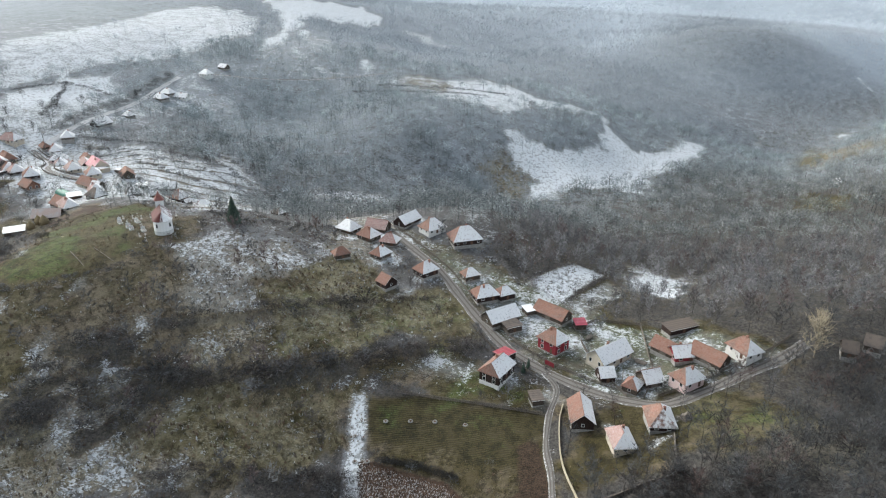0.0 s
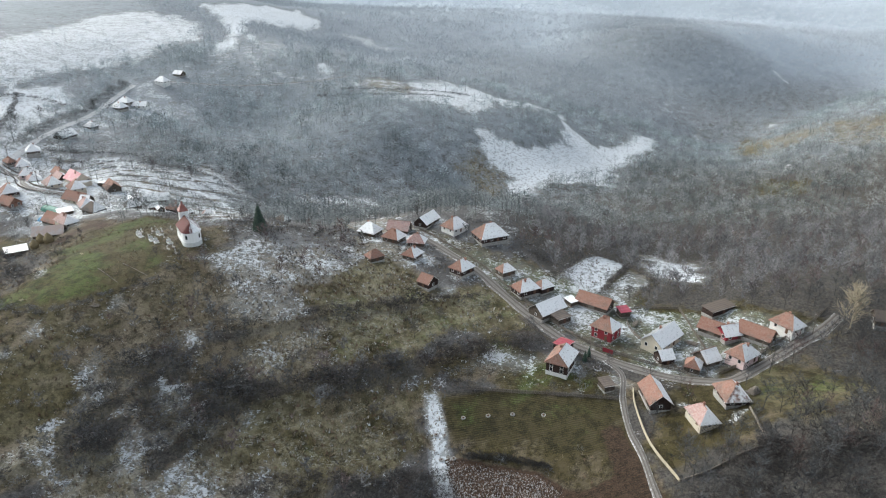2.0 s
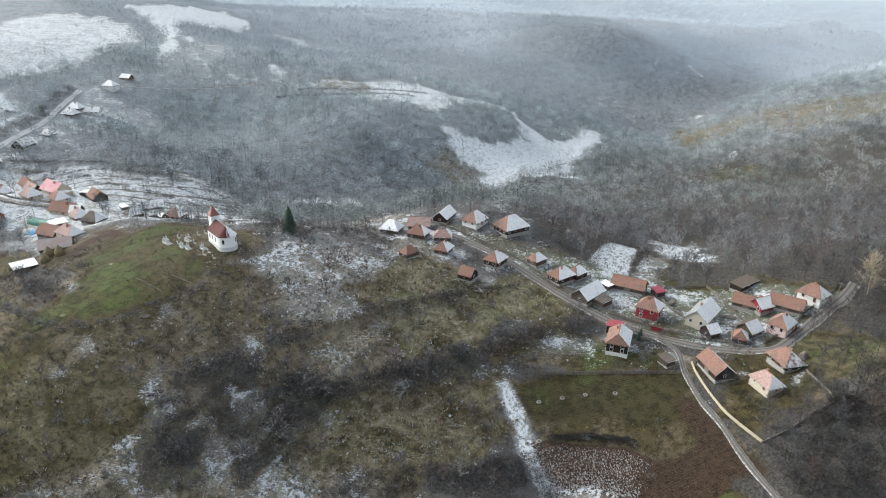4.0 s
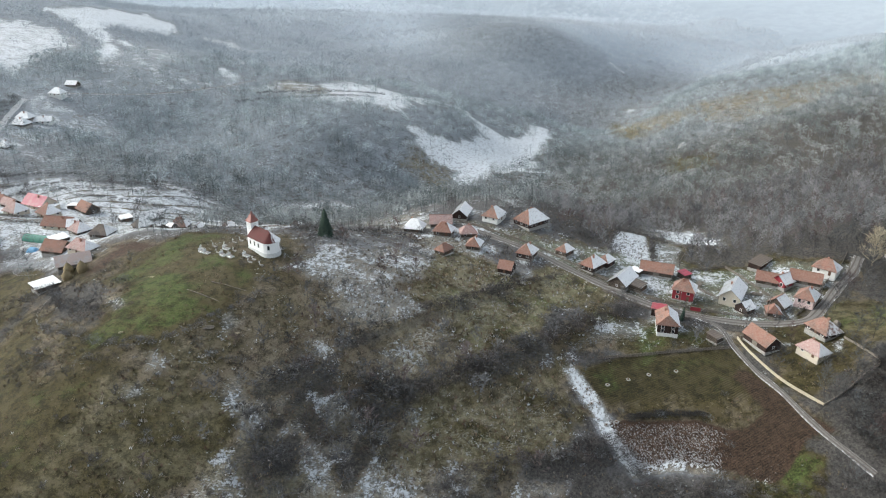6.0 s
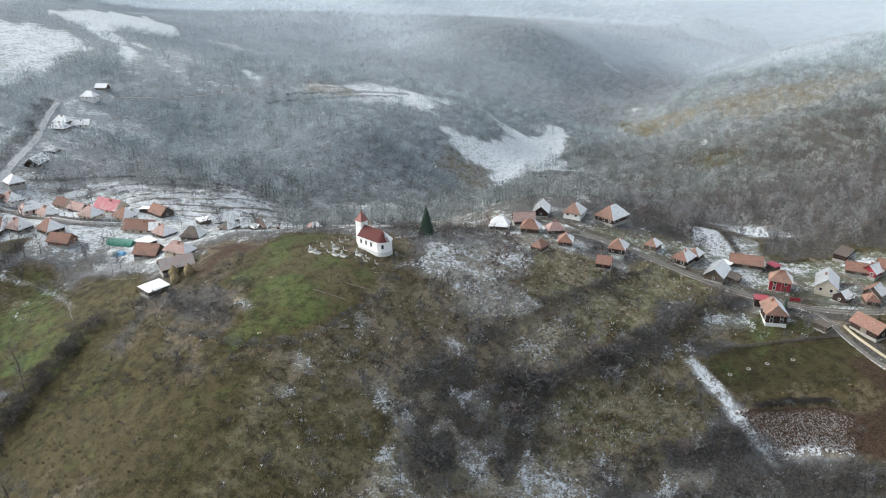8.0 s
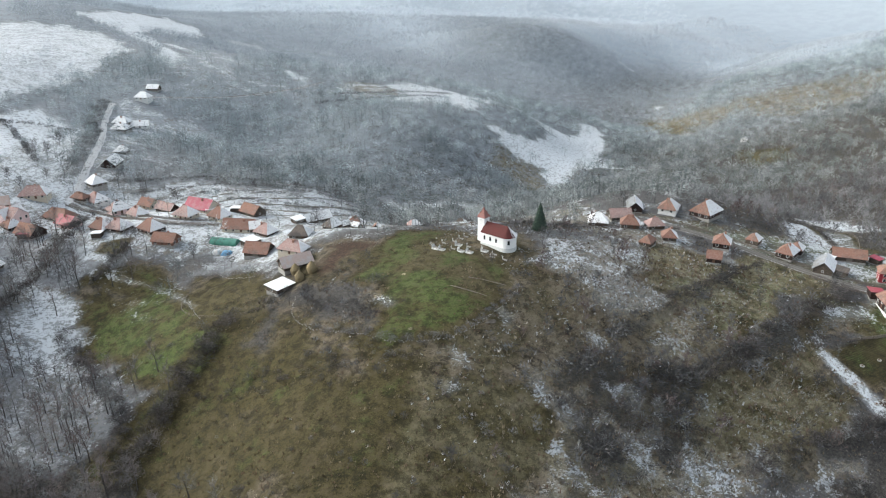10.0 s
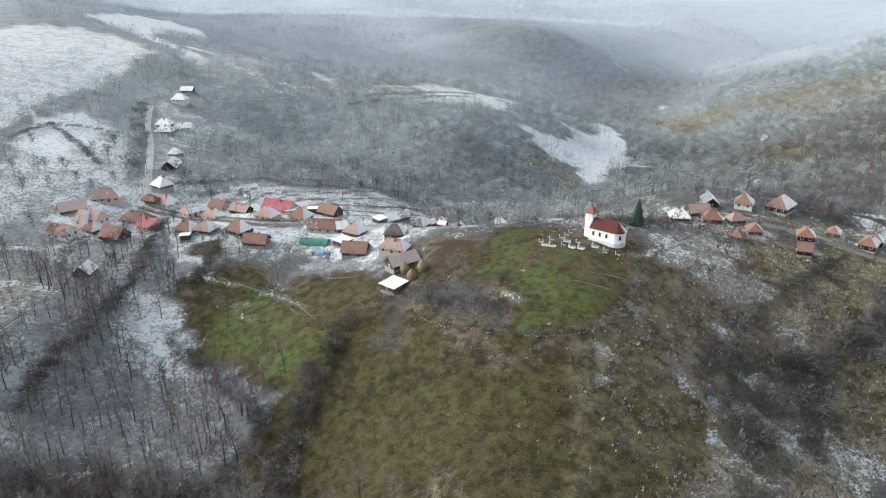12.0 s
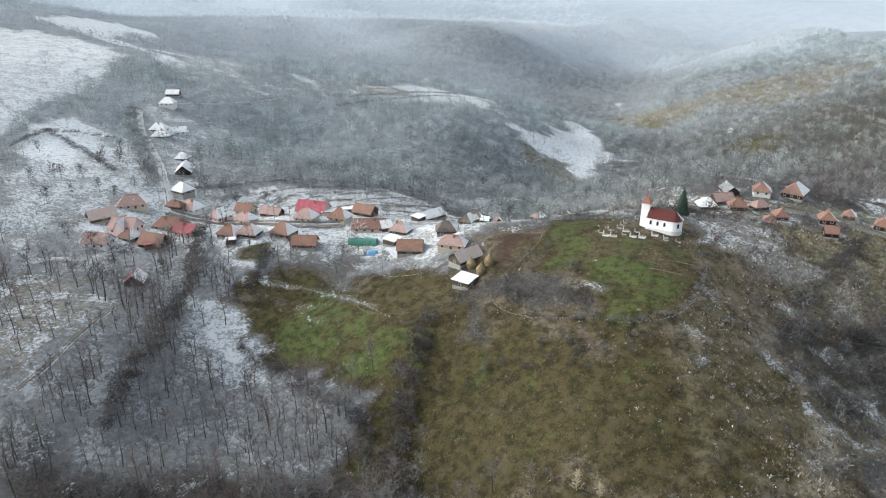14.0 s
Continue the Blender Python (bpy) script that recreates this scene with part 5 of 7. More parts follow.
house(-236.1, 518.1, 147, 6.9, 5.9, 2.1, "hip", "snow", "wood")
house(-233.7, 576.9, 147, 10.9, 7.8, 2.2, "hip", "snow", "wood")
house(-220.8, 589.0, 167, 11.3, 6.6, 2.1, "gable", "snow", "white")
house(-232.1, 590.3, 147, 10.6, 7.4, 2.2, "hip", "snow", "wood")
house(-213.7, 637.3, 146, 10.2, 7.4, 3.6, "hip", "snow", "white")
house(-203.9, 659.6, 146, 9.3, 6.0, 2.1, "gable", "snow", "wood")
house(-243.1, 425.8, 20, 9.4, 7.4, 3.3, "hip", "rosy", "pink")
house(-228.5, 431.9, 127, 8.7, 6.6, 2.1, "gable", "bare", "cream")
house(-234.8, 412.2, 117, 8.7, 6.8, 2.2, "hip", "rosy", "cream")
house(-220.9, 415.0, 126, 10.5, 5.9, 2.1, "gable", "rosy", "dark")
house(-205.6, 399.1, 131, 14.1, 9.1, 2.8, "gable", "red", "cream")
house(-214.4, 387.3, 129, 9.0, 7.4, 2.4, "hip", "rosy", "cream")
house(-200.0, 381.0, 124, 8.7, 7.4, 2.7, "hip", "tile", "cream")
house(-250.5, 386.2, 126, 8.6, 7.4, 2.1, "hip", "tile", "wood")
house(-243.6, 381.0, 132, 8.4, 7.4, 2.1, "hip", "rosy", "dark")
house(-230.8, 373.5, 122, 9.0, 7.8, 2.4, "hip", "tile", "dark")
house(-226.1, 361.9, 143, 10.0, 6.6, 2.1, "gable", "bare", "brick")
house(-253.0, 378.1, 161, 3.9, 4.5, 2.1, "shed", "sheet", "wood")
house(-193.7, 364.4, 147, 14.3, 7.6, 2.1, "gable", "tile", "cream")
house(-187.8, 359.8, 168, 4.8, 6.0, 2.1, "gable", "snow", "wood")
house(-183.6, 387.4, 119, 10.4, 7.1, 2.4, "gable", "bare", "wood")
house(-188.9, 394.0, 155, 7.2, 5.6, 2.1, "shed", "snow", "wood")
house(-200.7, 392.0, 162, 7.3, 5.6, 2.1, "shed", "snow", "cream")
house(-184.7, 351.1, 122, 8.0, 6.8, 2.1, "hip", "rosy", "wood")
house(-192.2, 330.8, 143, 10.1, 7.6, 2.1, "gable", "bare", "wood")
house(-181.0, 315.8, 132, 10.8, 6.4, 2.4, "hip", "rosy", "cream")
house(-183.7, 302.8, 8, 11.8, 6.6, 2.1, "gable", "pale", "wood")
house(-193.0, 290.2, 27, 7.8, 6.2, 2.1, "flat", "sheet", "wood")
house(-193.0, 344.4, 29, 6.8, 5.6, 2.1, "shed", "sheet", "wood")
house(-174.0, 330.8, 147, 8.1, 6.8, 2.1, "hip", "tar", "wood")
house(-166.3, 365.9, 20, 5.4, 4.6, 2.2, "shed", "sheet", "wood")
house(-156.0, 370.0, 8, 12.5, 6.0, 2.8, "gable", "snow", "wood")
house(-158.0, 337.0, 30, 7.0, 5.4, 2.2, "hip", "tar", "wood")
house(-142.0, 353.0, 150, 8.0, 6.4, 3.0, "hip", "tile", "dark")
house(-121.2, 331.0, 10, 5.5, 4.6, 2.2, "hip", "rosy", "wood")
house(-87.9, 348.4, 140, 6.2, 5.0, 2.4, "hip", "tar", "wood")
house(-150.5, 343.5, 20, 4.6, 3.4, 2.2, "gable", "tar", "wood")
house(-146.0, 339.5, 120, 3.8, 3.2, 2.0, "gable", "snow", "wood")
house(-134.5, 344.5, 60, 4.0, 3.2, 2.2, "gable", "tile", "dark")

# ---- bare trees, thickets and woods ----
def bare_tree(rng, height, spread, limbs, twigs, sides=3, stems=1, twig=0.05, low=0.25, droop=0.0, stem=0.0135):
    """A leafless tree as arrays of places and triangles: tapered trunk, limbs and a haze of thin twigs. Returns places, triangles and the count of trunk triangles."""
    V, F = [], []

    def taper(a, b, r0, r1, n):
        a, b = np.array(a), np.array(b)
        d = (b - a) / (np.linalg.norm(b - a) + 1e-9)
        u = np.cross(d, (0.31, 0.87, 0.11))
        u /= np.linalg.norm(u)
        w = np.cross(d, u)
        at = len(V)
        for p, r in ((a, r0), (b, r1)):
            for k in range(n):
                t = 2 * math.pi * k / n
                V.append(p + r * (math.cos(t) * u + math.sin(t) * w))
        for k in range(n):
            j = (k + 1) % n
            F.append((at + k, at + j, at + n + j))
            F.append((at + k, at + n + j, at + n + k))

    def sprig(a, b, wide):
        a, b = np.array(a), np.array(b)
        side = np.array([rng.uniform(-1, 1), rng.uniform(-1, 1), rng.uniform(-0.4, 0.4)])
        side *= wide / (np.linalg.norm(side) + 1e-9)
        at = len(V)
        V.extend((a - side, a + side, b))
        F.append((at, at + 1, at + 2))

    spine = []
    for st in range(stems):
        base = np.array([rng.uniform(-1, 1), rng.uniform(-1, 1), 0]) * (0.12 * spread * (stems > 1))
        lean = np.array([rng.uniform(-1, 1), rng.uniform(-1, 1), 0]) * (0.08 * height if stems == 1 else 0.5 * spread)
        r = stem * height * (1 if stems == 1 else 0.6)
        pts = [base + np.array([0, 0, -0.06 * height])]
        for k in (0.35, 0.7, 1.0):
            pts.append(base + lean * k * k + np.array([rng.uniform(-1, 1) * 0.03 * height, rng.uniform(-1, 1) * 0.03 * height, height * k * (0.96 if stems == 1 else rng.uniform(0.7, 1.0))]))
        for q, (a, b) in enumerate(zip(pts, pts[1:])):
            taper(a, b, r * (1 - 0.3 * q), r * (0.7 - 0.28 * q) + 0.001, sides + 1)
        spine.append(pts)
    trunk = len(F)
    ends = []
    for k in range(limbs):
        pts = spine[k % stems]
        t = low + (0.98 - low) * ((k + rng.random()) / limbs)
        seg = min(int(t * 3), 2)
        a = pts[seg] + (pts[seg + 1] - pts[seg]) * (t * 3 - seg)
        az = k * 2.4 + rng.uniform(-0.5, 0.5)
        up = rng.uniform(0.35, 0.95) + 0.5 * t - droop
        size = spread * (1.15 - 0.75 * t) * rng.uniform(0.75, 1.15)
        d = np.array([math.cos(az), math.sin(az), up])
        d /= np.linalg.norm(d)
        m = a + 0.55 * size * d
        b = m + 0.5 * size * (d + np.array([rng.uniform(-0.3, 0.3), rng.uniform(-0.3, 0.3), 0.35]))
        r = 0.0055 * height
        taper(a, m, r, r * 0.6, sides)
        taper(m, b, r * 0.6, 0.0012, sides)
        ends.append((a, m, b))
    for k in range(twigs):
        a, m, b = ends[k % len(ends)]
        t = rng.uniform(0.25, 1.0)
        p = a + (m - a) * t * 2 if t < 0.5 else m + (b - m) * (t - 0.5) * 2
        size = spread * rng.uniform(0.25, 0.55)
        d = np.array([rng.uniform(-1, 1), rng.uniform(-1, 1), rng.uniform(-0.1, 1.1) - droop])
        d /= np.linalg.norm(d) + 1e-9
        sprig(p, p + d * size, twig * rng.uniform(0.6, 1.3))
    return np.array(V, float), np.array(F, int), trunk


def round_tree(rng, spread, sprays, wide, long, dark=0.0):
    """A leafless forest tree seen from afar: a slim trunk and a rounded, gappy haze of fine twigs (dark: the share,
    lowest first, coloured as old wood and painted shade).
    """
    V, F = [], []
    lean = (rng.uniform(-0.06, 0.06), rng.uniform(-0.06, 0.06))
    for z, r in ((-0.06, 0.016), (0.85, 0.004)):
        for k in range(3):
            V.append((lean[0] * z + r * math.cos(2.1 * k), lean[1] * z + r * math.sin(2.1 * k), z))
    for k in range(3):
        j = (k + 1) % 3
        F += [(k, j, 3 + j), (k, 3 + j, 3 + k)]
    for k in range(sprays):
        up = -0.8 + 1.75 * (k + rng.random()) / sprays
        az = 2.4 * k + rng.uniform(-0.5, 0.5)
        flat = math.sqrt(max(0.0, 1 - min(1.0, up * up)))
        reach = rng.uniform(0.35, 1.05)
        d = Vector((math.cos(az) * flat * spread, math.sin(az) * flat * spread, up * 0.34)) * reach
        root = Vector((lean[0] * 0.64, lean[1] * 0.64, 0.62)) + d
        way = Vector((d.x * 1.2 + rng.uniform(-0.2, 0.2), d.y * 1.2 + rng.uniform(-0.2, 0.2), rng.uniform(-0.12, 0.42))).normalized()
        side = Vector((rng.uniform(-1, 1), rng.uniform(-1, 1), rng.uniform(-0.5, 0.5))).cross(way)
        side *= wide * rng.uniform(0.6, 1.4) / (side.length + 1e-9)
        at = len(V)
        V += [tuple(root - side), tuple(root + side), tuple(root + way * long * rng.uniform(0.7, 1.3))]
        F.append((at, at + 1, at + 2))
    return np.array(V, float), np.array(F, int), 6 + int(dark * sprays)


def conifer_arrays(rng, height, radius, tiers):
    V, F = [], []
    for t in range(tiers):
        f = t / (tiers - 1)
        z, r = height * (0.1 + 0.86 * f), radius * (1 - f) ** 0.8 + 0.15
        n = 16
        for k in range(n):
            az = 2 * math.pi * (k + rng.random()) / n
            reach = r * rng.uniform(0.75, 1.1)
            c, s = math.cos(az), math.sin(az)
            w = reach * 0.2 + 0.08
            at = len(V)
            V += [(0, 0, z + 0.25), (c * reach * 0.6 - s * w, s * reach * 0.6 + c * w, z - 0.12 * reach), (c * reach, s * reach, z - 0.32 * reach), (c * reach * 0.6 + s * w, s * reach * 0.6 - c * w, z - 0.12 * reach), (c * reach * 0.55, s * reach * 0.55, z + 0.1)]
            F += [(at, at + 1, at + 4), (at, at + 4, at + 3), (at + 1, at + 2, at + 4), (at + 4, at + 2, at + 3)]
    return np.array(V, float), np.array(F, int)


def spread_wood(name, label, places, kinds, material, category="woodland"):
    """Many trees joined into one body of stuff. places: rows of x, y, size, tint, rime (far off: painted haze), red."""
    rng = np.random.default_rng(len(places))
    V, F, T, at = [], [], [], 0
    pick = rng.integers(0, len(kinds), len(places))
    for k, (v, f, stem) in enumerate(kinds):
        p = places[pick == k]
        if not len(p):
            continue
        turn = rng.uniform(0, 2 * math.pi, len(p))
        c, s = np.cos(turn)[:, None], np.sin(turn)[:, None]
        size = p[:, 2][:, None]
        wide = size * rng.uniform(0.85, 1.2, len(p))[:, None]
        z0 = ground_height(p[:, 0], p[:, 1])[:, None]
        x = p[:, 0][:, None] + wide * (c * v[:, 0] - s * v[:, 1])
        y = p[:, 1][:, None] + wide * (s * v[:, 0] + c * v[:, 1])
        z = z0 + size * v[:, 2]
        V.append(np.stack([x, y, z], -1).reshape(-1, 3))
        F.append((f[None] + (np.arange(len(p)) * len(v))[:, None, None]).reshape(-1, 3) + at)
        own = np.repeat(np.concatenate([p[:, 3:6], np.zeros((len(p), 1))], 1), len(v), 0)
        own[:, 3] = np.tile((np.arange(len(v)) <= f[:stem].max()).astype(float), len(p))
        T.append(own)
        at += len(p) * len(v)
    me = mesh_from(name, np.concatenate(V), np.concatenate(F), material, False, tint=np.concatenate(T))
    return tagged(new(name, me), label, category, kind="stuff")


def jittered(x0, x1, y0, y1, step, seed):
    rng = np.random.default_rng(seed)
    gx, gy = np.meshgrid(np.arange(x0, x1, step), np.arange(y0, y1, step))
    x = gx.ravel() + rng.uniform(-0.5, 0.5, gx.size) * step
    y = gy.ravel() + rng.uniform(-0.5, 0.5, gx.size) * step
    return x, y, rng


ROADS = (VILLAGE_ROAD, FIELD_LANE, HILL_ROAD, VILLAGE_LANE, LOWER_LANE, WOOD_TRACK, CHURCH_LANE)


def free_of_buildings(x, y, gap=2.2):
    ok = np.ones(x.shape, bool)
    for hx, hy, r in HOUSES:
        ok &= (x - hx) ** 2 + (y - hy) ** 2 > (r + gap) ** 2
    for line in ROADS:
        ok &= line_distance(line, x, y) > 3.6
    return ok


def rows_of(x, y, size, rng, rime, red):
    tint = np.clip(rng.normal(0.35, 0.2, len(x)) + 0.7 * (clumps(x, y, 0.07, 0.04) - 0.4), 0, 1)
    return np.stack([x, y, size, tint, rime, red], -1)


trng = random.Random(7)
TREES = [bare_tree(trng, 1.0, rr, 8, 110, 3, 1, 0.02, 0.14, stem=0.009) for rr in (0.4, 0.44, 0.48, 0.52, 0.46, 0.56)]
FINE = [bare_tree(trng, 1.0, rr, 10, 160, 3, 1, 0.0085, 0.16, stem=0.01) for rr in (0.42, 0.48, 0.54)]
SLIM = [bare_tree(trng, 1.0, rr, 11, 150, 3, 1, 0.0055, 0.26, stem=0.017) for rr in (0.34, 0.4, 0.44, 0.48, 0.38)]
# Shrubs: the lower half of the twigs is dark, shade painted into the underside.
FUZZ = [round_tree(trng, rr, 100, 0.017, 0.26, 0.55) for rr in (0.42, 0.5, 0.58, 0.66)]
FAR = [round_tree(trng, rr, 48, 0.0135, 0.155) for rr in (0.26, 0.32, 0.38, 0.42, 0.3, 0.35)]
FARTHEST = [round_tree(trng, rr, 20, 0.026, 0.21) for rr in (0.34, 0.4, 0.46)]
REMOTE = [round_tree(trng, rr, 11, 0.035, 0.32) for rr in (0.38, 0.46, 0.52)]


def plant_woods():
    # wooded slope below the upper village: slim trees over snow
    x, y, rng = jittered(-350, -230, 205, 400, 4.2, 11)
    c = land_cover(x, y)
    keep = (rng.random(len(x)) < c["wood"] * (0.12 + 1.0 * clumps(x, y, 0.09, 0.04))) & free_of_buildings(x, y) & (c["soil"] < 0.3)
    x, y = x[keep], y[keep]
    size = rng.uniform(7.5, 14.0, len(x)) * (0.75 + 0.35 * clumps(x, y))
    spread_wood("woodland", "slim bare trees on a snowy slope below the village", rows_of(x, y, size, rng, rng.random(len(x)) * 0.2, (rng.random(len(x)) < 0.5) * 0.4) * (1, 1, 1, 0.9, 1, 1), SLIM, M_BARK)
    # thickets in the gully and on the flanks of the meadow hill
    x, y, rng = jittered(-350, 150, 88, 400, 2.7, 12)
    c = land_cover(x, y)
    dense = ramp(clumps(x + 6 * np.sin(y * 0.2), y + 6 * np.sin(x * 0.23), 0.1, 0.05), 0.56, 0.76) * (x > -235)
    dense = np.maximum(0.8 * dense, c["thick"] * np.maximum(0.06 + 0.94 * ramp(clumps(x * 1.3, y, 0.24, 0.12), 0.4, 0.54), c["thick"] - 0.35))
    keep = (rng.random(len(x)) < c["wood"] * (0.17 + 0.83 * dense)) & free_of_buildings(x, y) & ((x < 35) | (y < 172)) & ((x < -235) | (y < 300))
    core, thick = dense[keep], c["thick"][keep]
    x, y = x[keep], y[keep]
    size = rng.uniform(1.3, 3.0, len(x)) * (0.85 + 0.6 * core + 1.3 * thick * core)
    rime = np.clip(rng.normal(0.06, 0.15, len(x)) + 0.45 * (rng.random(len(x)) < 0.2), 0, 0.8) * (1 - 0.6 * core)
    red = (rng.random(len(x)) < 0.2) * rng.random(len(x)) * 0.6
    rows = rows_of(x, y, size, rng, rime, red)
    rows[:, 3] = np.clip(rows[:, 3] * (0.8 - 0.55 * core) + (rng.random(len(x)) < 0.22) * (0.4 - 0.25 * core), 0, 1) * np.where(x > 30, 0.3, 1.0)
    rows[:, 4] *= np.where((x > 10) & (y < 150), 0.1, 1.0)
    spread_wood("thicket", "dense leafless shrubs with rime in the gully", rows, FUZZ, M_BARK, "thicket")
    x, y, rng = jittered(-235, 35, 118, 300, 6.5, 13)
    c = land_cover(x, y)
    gully = np.exp(-(((x + 95) / 45) ** 2 + ((y - 200) / 38) ** 2))
    keep = (rng.random(len(x)) < c["wood"] * (0.1 + 0.7 * gully + 0.25 * clumps(x, y))) & free_of_buildings(x, y)
    x, y = x[keep], y[keep]
    spread_wood("woodland", "bare trees standing among the gully shrubs", rows_of(x, y, rng.uniform(4.5, 9.0, len(x)), rng, rng.random(len(x)) * 0.2, (rng.random(len(x)) < 0.2) * 0.5) * (1, 1, 1, 0.7, 1, 1), TREES, M_BARK)
    # woods round the lower village
    x, y, rng = jittered(35, 330, 90, 345, 4.2, 14)
    c = land_cover(x, y)
    keep = (rng.random(len(x)) < c["wood"] * (0.35 + 0.6 * clumps(x, y))) & free_of_buildings(x, y, 3.5) & (x < 150 + (y - 100) * 0.75)
    x, y = x[keep], y[keep]
    rows = rows_of(x, y, rng.uniform(4.0, 8.5, len(x)), rng, rng.random(len(x)) * 0.12, (rng.random(len(x)) < 0.12) * 0.5)
    near = y < 212
    spread_wood("woodland", "bare trees scattered round the lower village", rows[near] * (1, 1, 1.3, 0.3, 1, 1), FINE, M_BARK)
    spread_wood("woodland", "grey-brown bare woods behind the lower village", rows[~near], TREES, M_LOWWOOD)
    # forest on the middle slopes
    x, y, rng = jittered(-345, 860, 296, 760, 4.9, 15)
    c = land_cover(x, y)
    stand = clumps(x + 9 * np.sin(y * 0.06), y + 9 * np.sin(x * 0.05), 0.045, 0.02)
    keep = (rng.random(len(x)) < c["wood"] * (0.2 + 0.95 * stand)) & free_of_buildings(x, y, 3.0) & ~((x > 35) & (y < 345)) & ~((x < -230) & (y < 400)) & (x < 230 + (y - 100) * 1.0)
    x, y, stand, snow = x[keep], y[keep], stand[keep], c["snow"][keep]
    size = rng.uniform(5.5, 13.0, len(x)) * (0.6 + 0.6 * stand)
    birch = (rng.random(len(x)) < 0.06) * 1.0
    # The rime value also carries painted haze that grows with distance.
    rows = rows_of(x, y, size, rng, np.clip(0.05 + 0.2 * ramp(np.hypot(x, y), 420, 800) + 0.3 * birch, 0, 1), (rng.random(len(x)) < 0.06) * 0.3)
    rows[:, 3] = np.clip(0.45 + 0.8 * (0.5 - stand) + rng.normal(0, 0.32, len(x)) + 0.5 * birch, 0, 1)
    # Farther trees take the paler material with more haze in its colour.
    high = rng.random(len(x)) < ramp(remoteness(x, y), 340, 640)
    spread_wood("forest", "leafless forest high on the middle slopes with painted haze", rows[high], FAR, M_FARWOOD, "forest")
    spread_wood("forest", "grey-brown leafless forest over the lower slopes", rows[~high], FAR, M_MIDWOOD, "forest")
    # far hills
    x, y, rng = jittered(-420, 1500, 760, 1750, 8.6, 16)
    c = land_cover(x, y)
    stand = clumps(x + 20 * np.sin(y * 0.02), y + 20 * np.sin(x * 0.017), 0.021, 0.008)
    keep = (rng.random(len(x)) < c["wood"] * (0.3 + 0.7 * stand)) & (x < 300 + (y - 100) * 0.95) & (x > -200 - y * 0.12)
    x, y, stand = x[keep], y[keep], stand[keep]
    # On the far hills the rime value is painted haze.
    rime = np.clip(1.6 * (c["frost_haze"][keep] - 0.36) + rng.normal(0, 0.05, len(x)), 0, 1)
    rows = rows_of(x, y, rng.uniform(8, 13, len(x)) * (0.7 + 0.5 * stand), rng, rime, 0 * x)
    rows[:, 3] = np.clip(0.5 + 1.3 * (0.5 - stand) + rng.normal(0, 0.1, len(x)), 0, 1)
    spread_wood("forest", "leafless forest on the far hills, paled by painted haze", rows, FARTHEST, M_FARHILL, "forest")
    x, y, rng = jittered(-900, 2300, 1730, 2900, 17.0, 17)
    c = land_cover(x, y)
    keep = (rng.random(len(x)) < c["wood"] * (0.25 + 0.75 * clumps(x, y, 0.02, 0.007))) & (np.abs(x - 520) < 520 + (y - 1000) * 0.5)
    # Remote trees: haze sits in the pale material and the rime value.
    x, y = x[keep], y[keep]
    spread_wood("forest", "pale forest on the remote ranges with painted haze", rows_of(x, y, rng.uniform(10, 17, len(x)), rng, np.clip(0.6 + rng.normal(0, 0.15, len(x)), 0, 1), 0 * x), REMOTE, M_REMOTE, "forest")


plant_woods()


def plant_tufts():
    """Dead grass tussocks and low weeds on the open slopes."""
    blades = []
    for _ in range(5):
        V, F = [], []
        for k in range(7):
            az, lean = trng.uniform(0, 6.28), trng.uniform(0.2, 1.0)
            bx, by = trng.uniform(-0.4, 0.4), trng.uniform(-0.4, 0.4)
            w = trng.uniform(0.08, 0.2)
            V += [(bx - w * math.sin(az), by + w * math.cos(az), -0.1), (bx + w * math.sin(az), by - w * math.cos(az), -0.1), (bx + lean * math.cos(az), by + lean * math.sin(az), trng.uniform(0.5, 1.0))]
            F.append((3 * k, 3 * k + 1, 3 * k + 2))
        blades.append((np.array(V), np.array(F), 1))
    x, y, rng = jittered(-275, 60, 112, 300, 1.25, 21)
    c = land_cover(x, y)
    open_land = np.clip(1 - c["litter"] * 0.7, 0, 1) * np.clip(1.1 - c["green"] * 1.25 + c["ochre"], 0.1, 1.3) * (c["soil"] < 0.3) * (c["rows"] < 0.3)
    keep = (rng.random(len(x)) < open_land * (0.25 + 0.9 * clumps(x, y, 0.11, 0.05))) & free_of_buildings(x, y, 1.0)
    x, y = x[keep], y[keep]
    rime = (rng.random(len(x)) < 0.02 + 1.0 * np.clip(c["snow"][keep], 0, 1) + 0.45 * c["ochre"][keep]) * rng.random(len(x))
    spread_wood("dead_grass", "tussocks of dead grass and weeds on the open slopes", rows_of(x, y, rng.uniform(0.4, 0.9, len(x)) * (1 + 0.8 * c["ochre"][keep]), rng, rime, (rng.random(len(x)) < 0.25) * 0.6) * np.stack([np.ones(len(x))] * 3 + [0.6 + 0.6 * c["ochre"][keep]] + [np.ones(len(x))] * 2, -1), blades, M_TUFT, "grass")


plant_tufts()

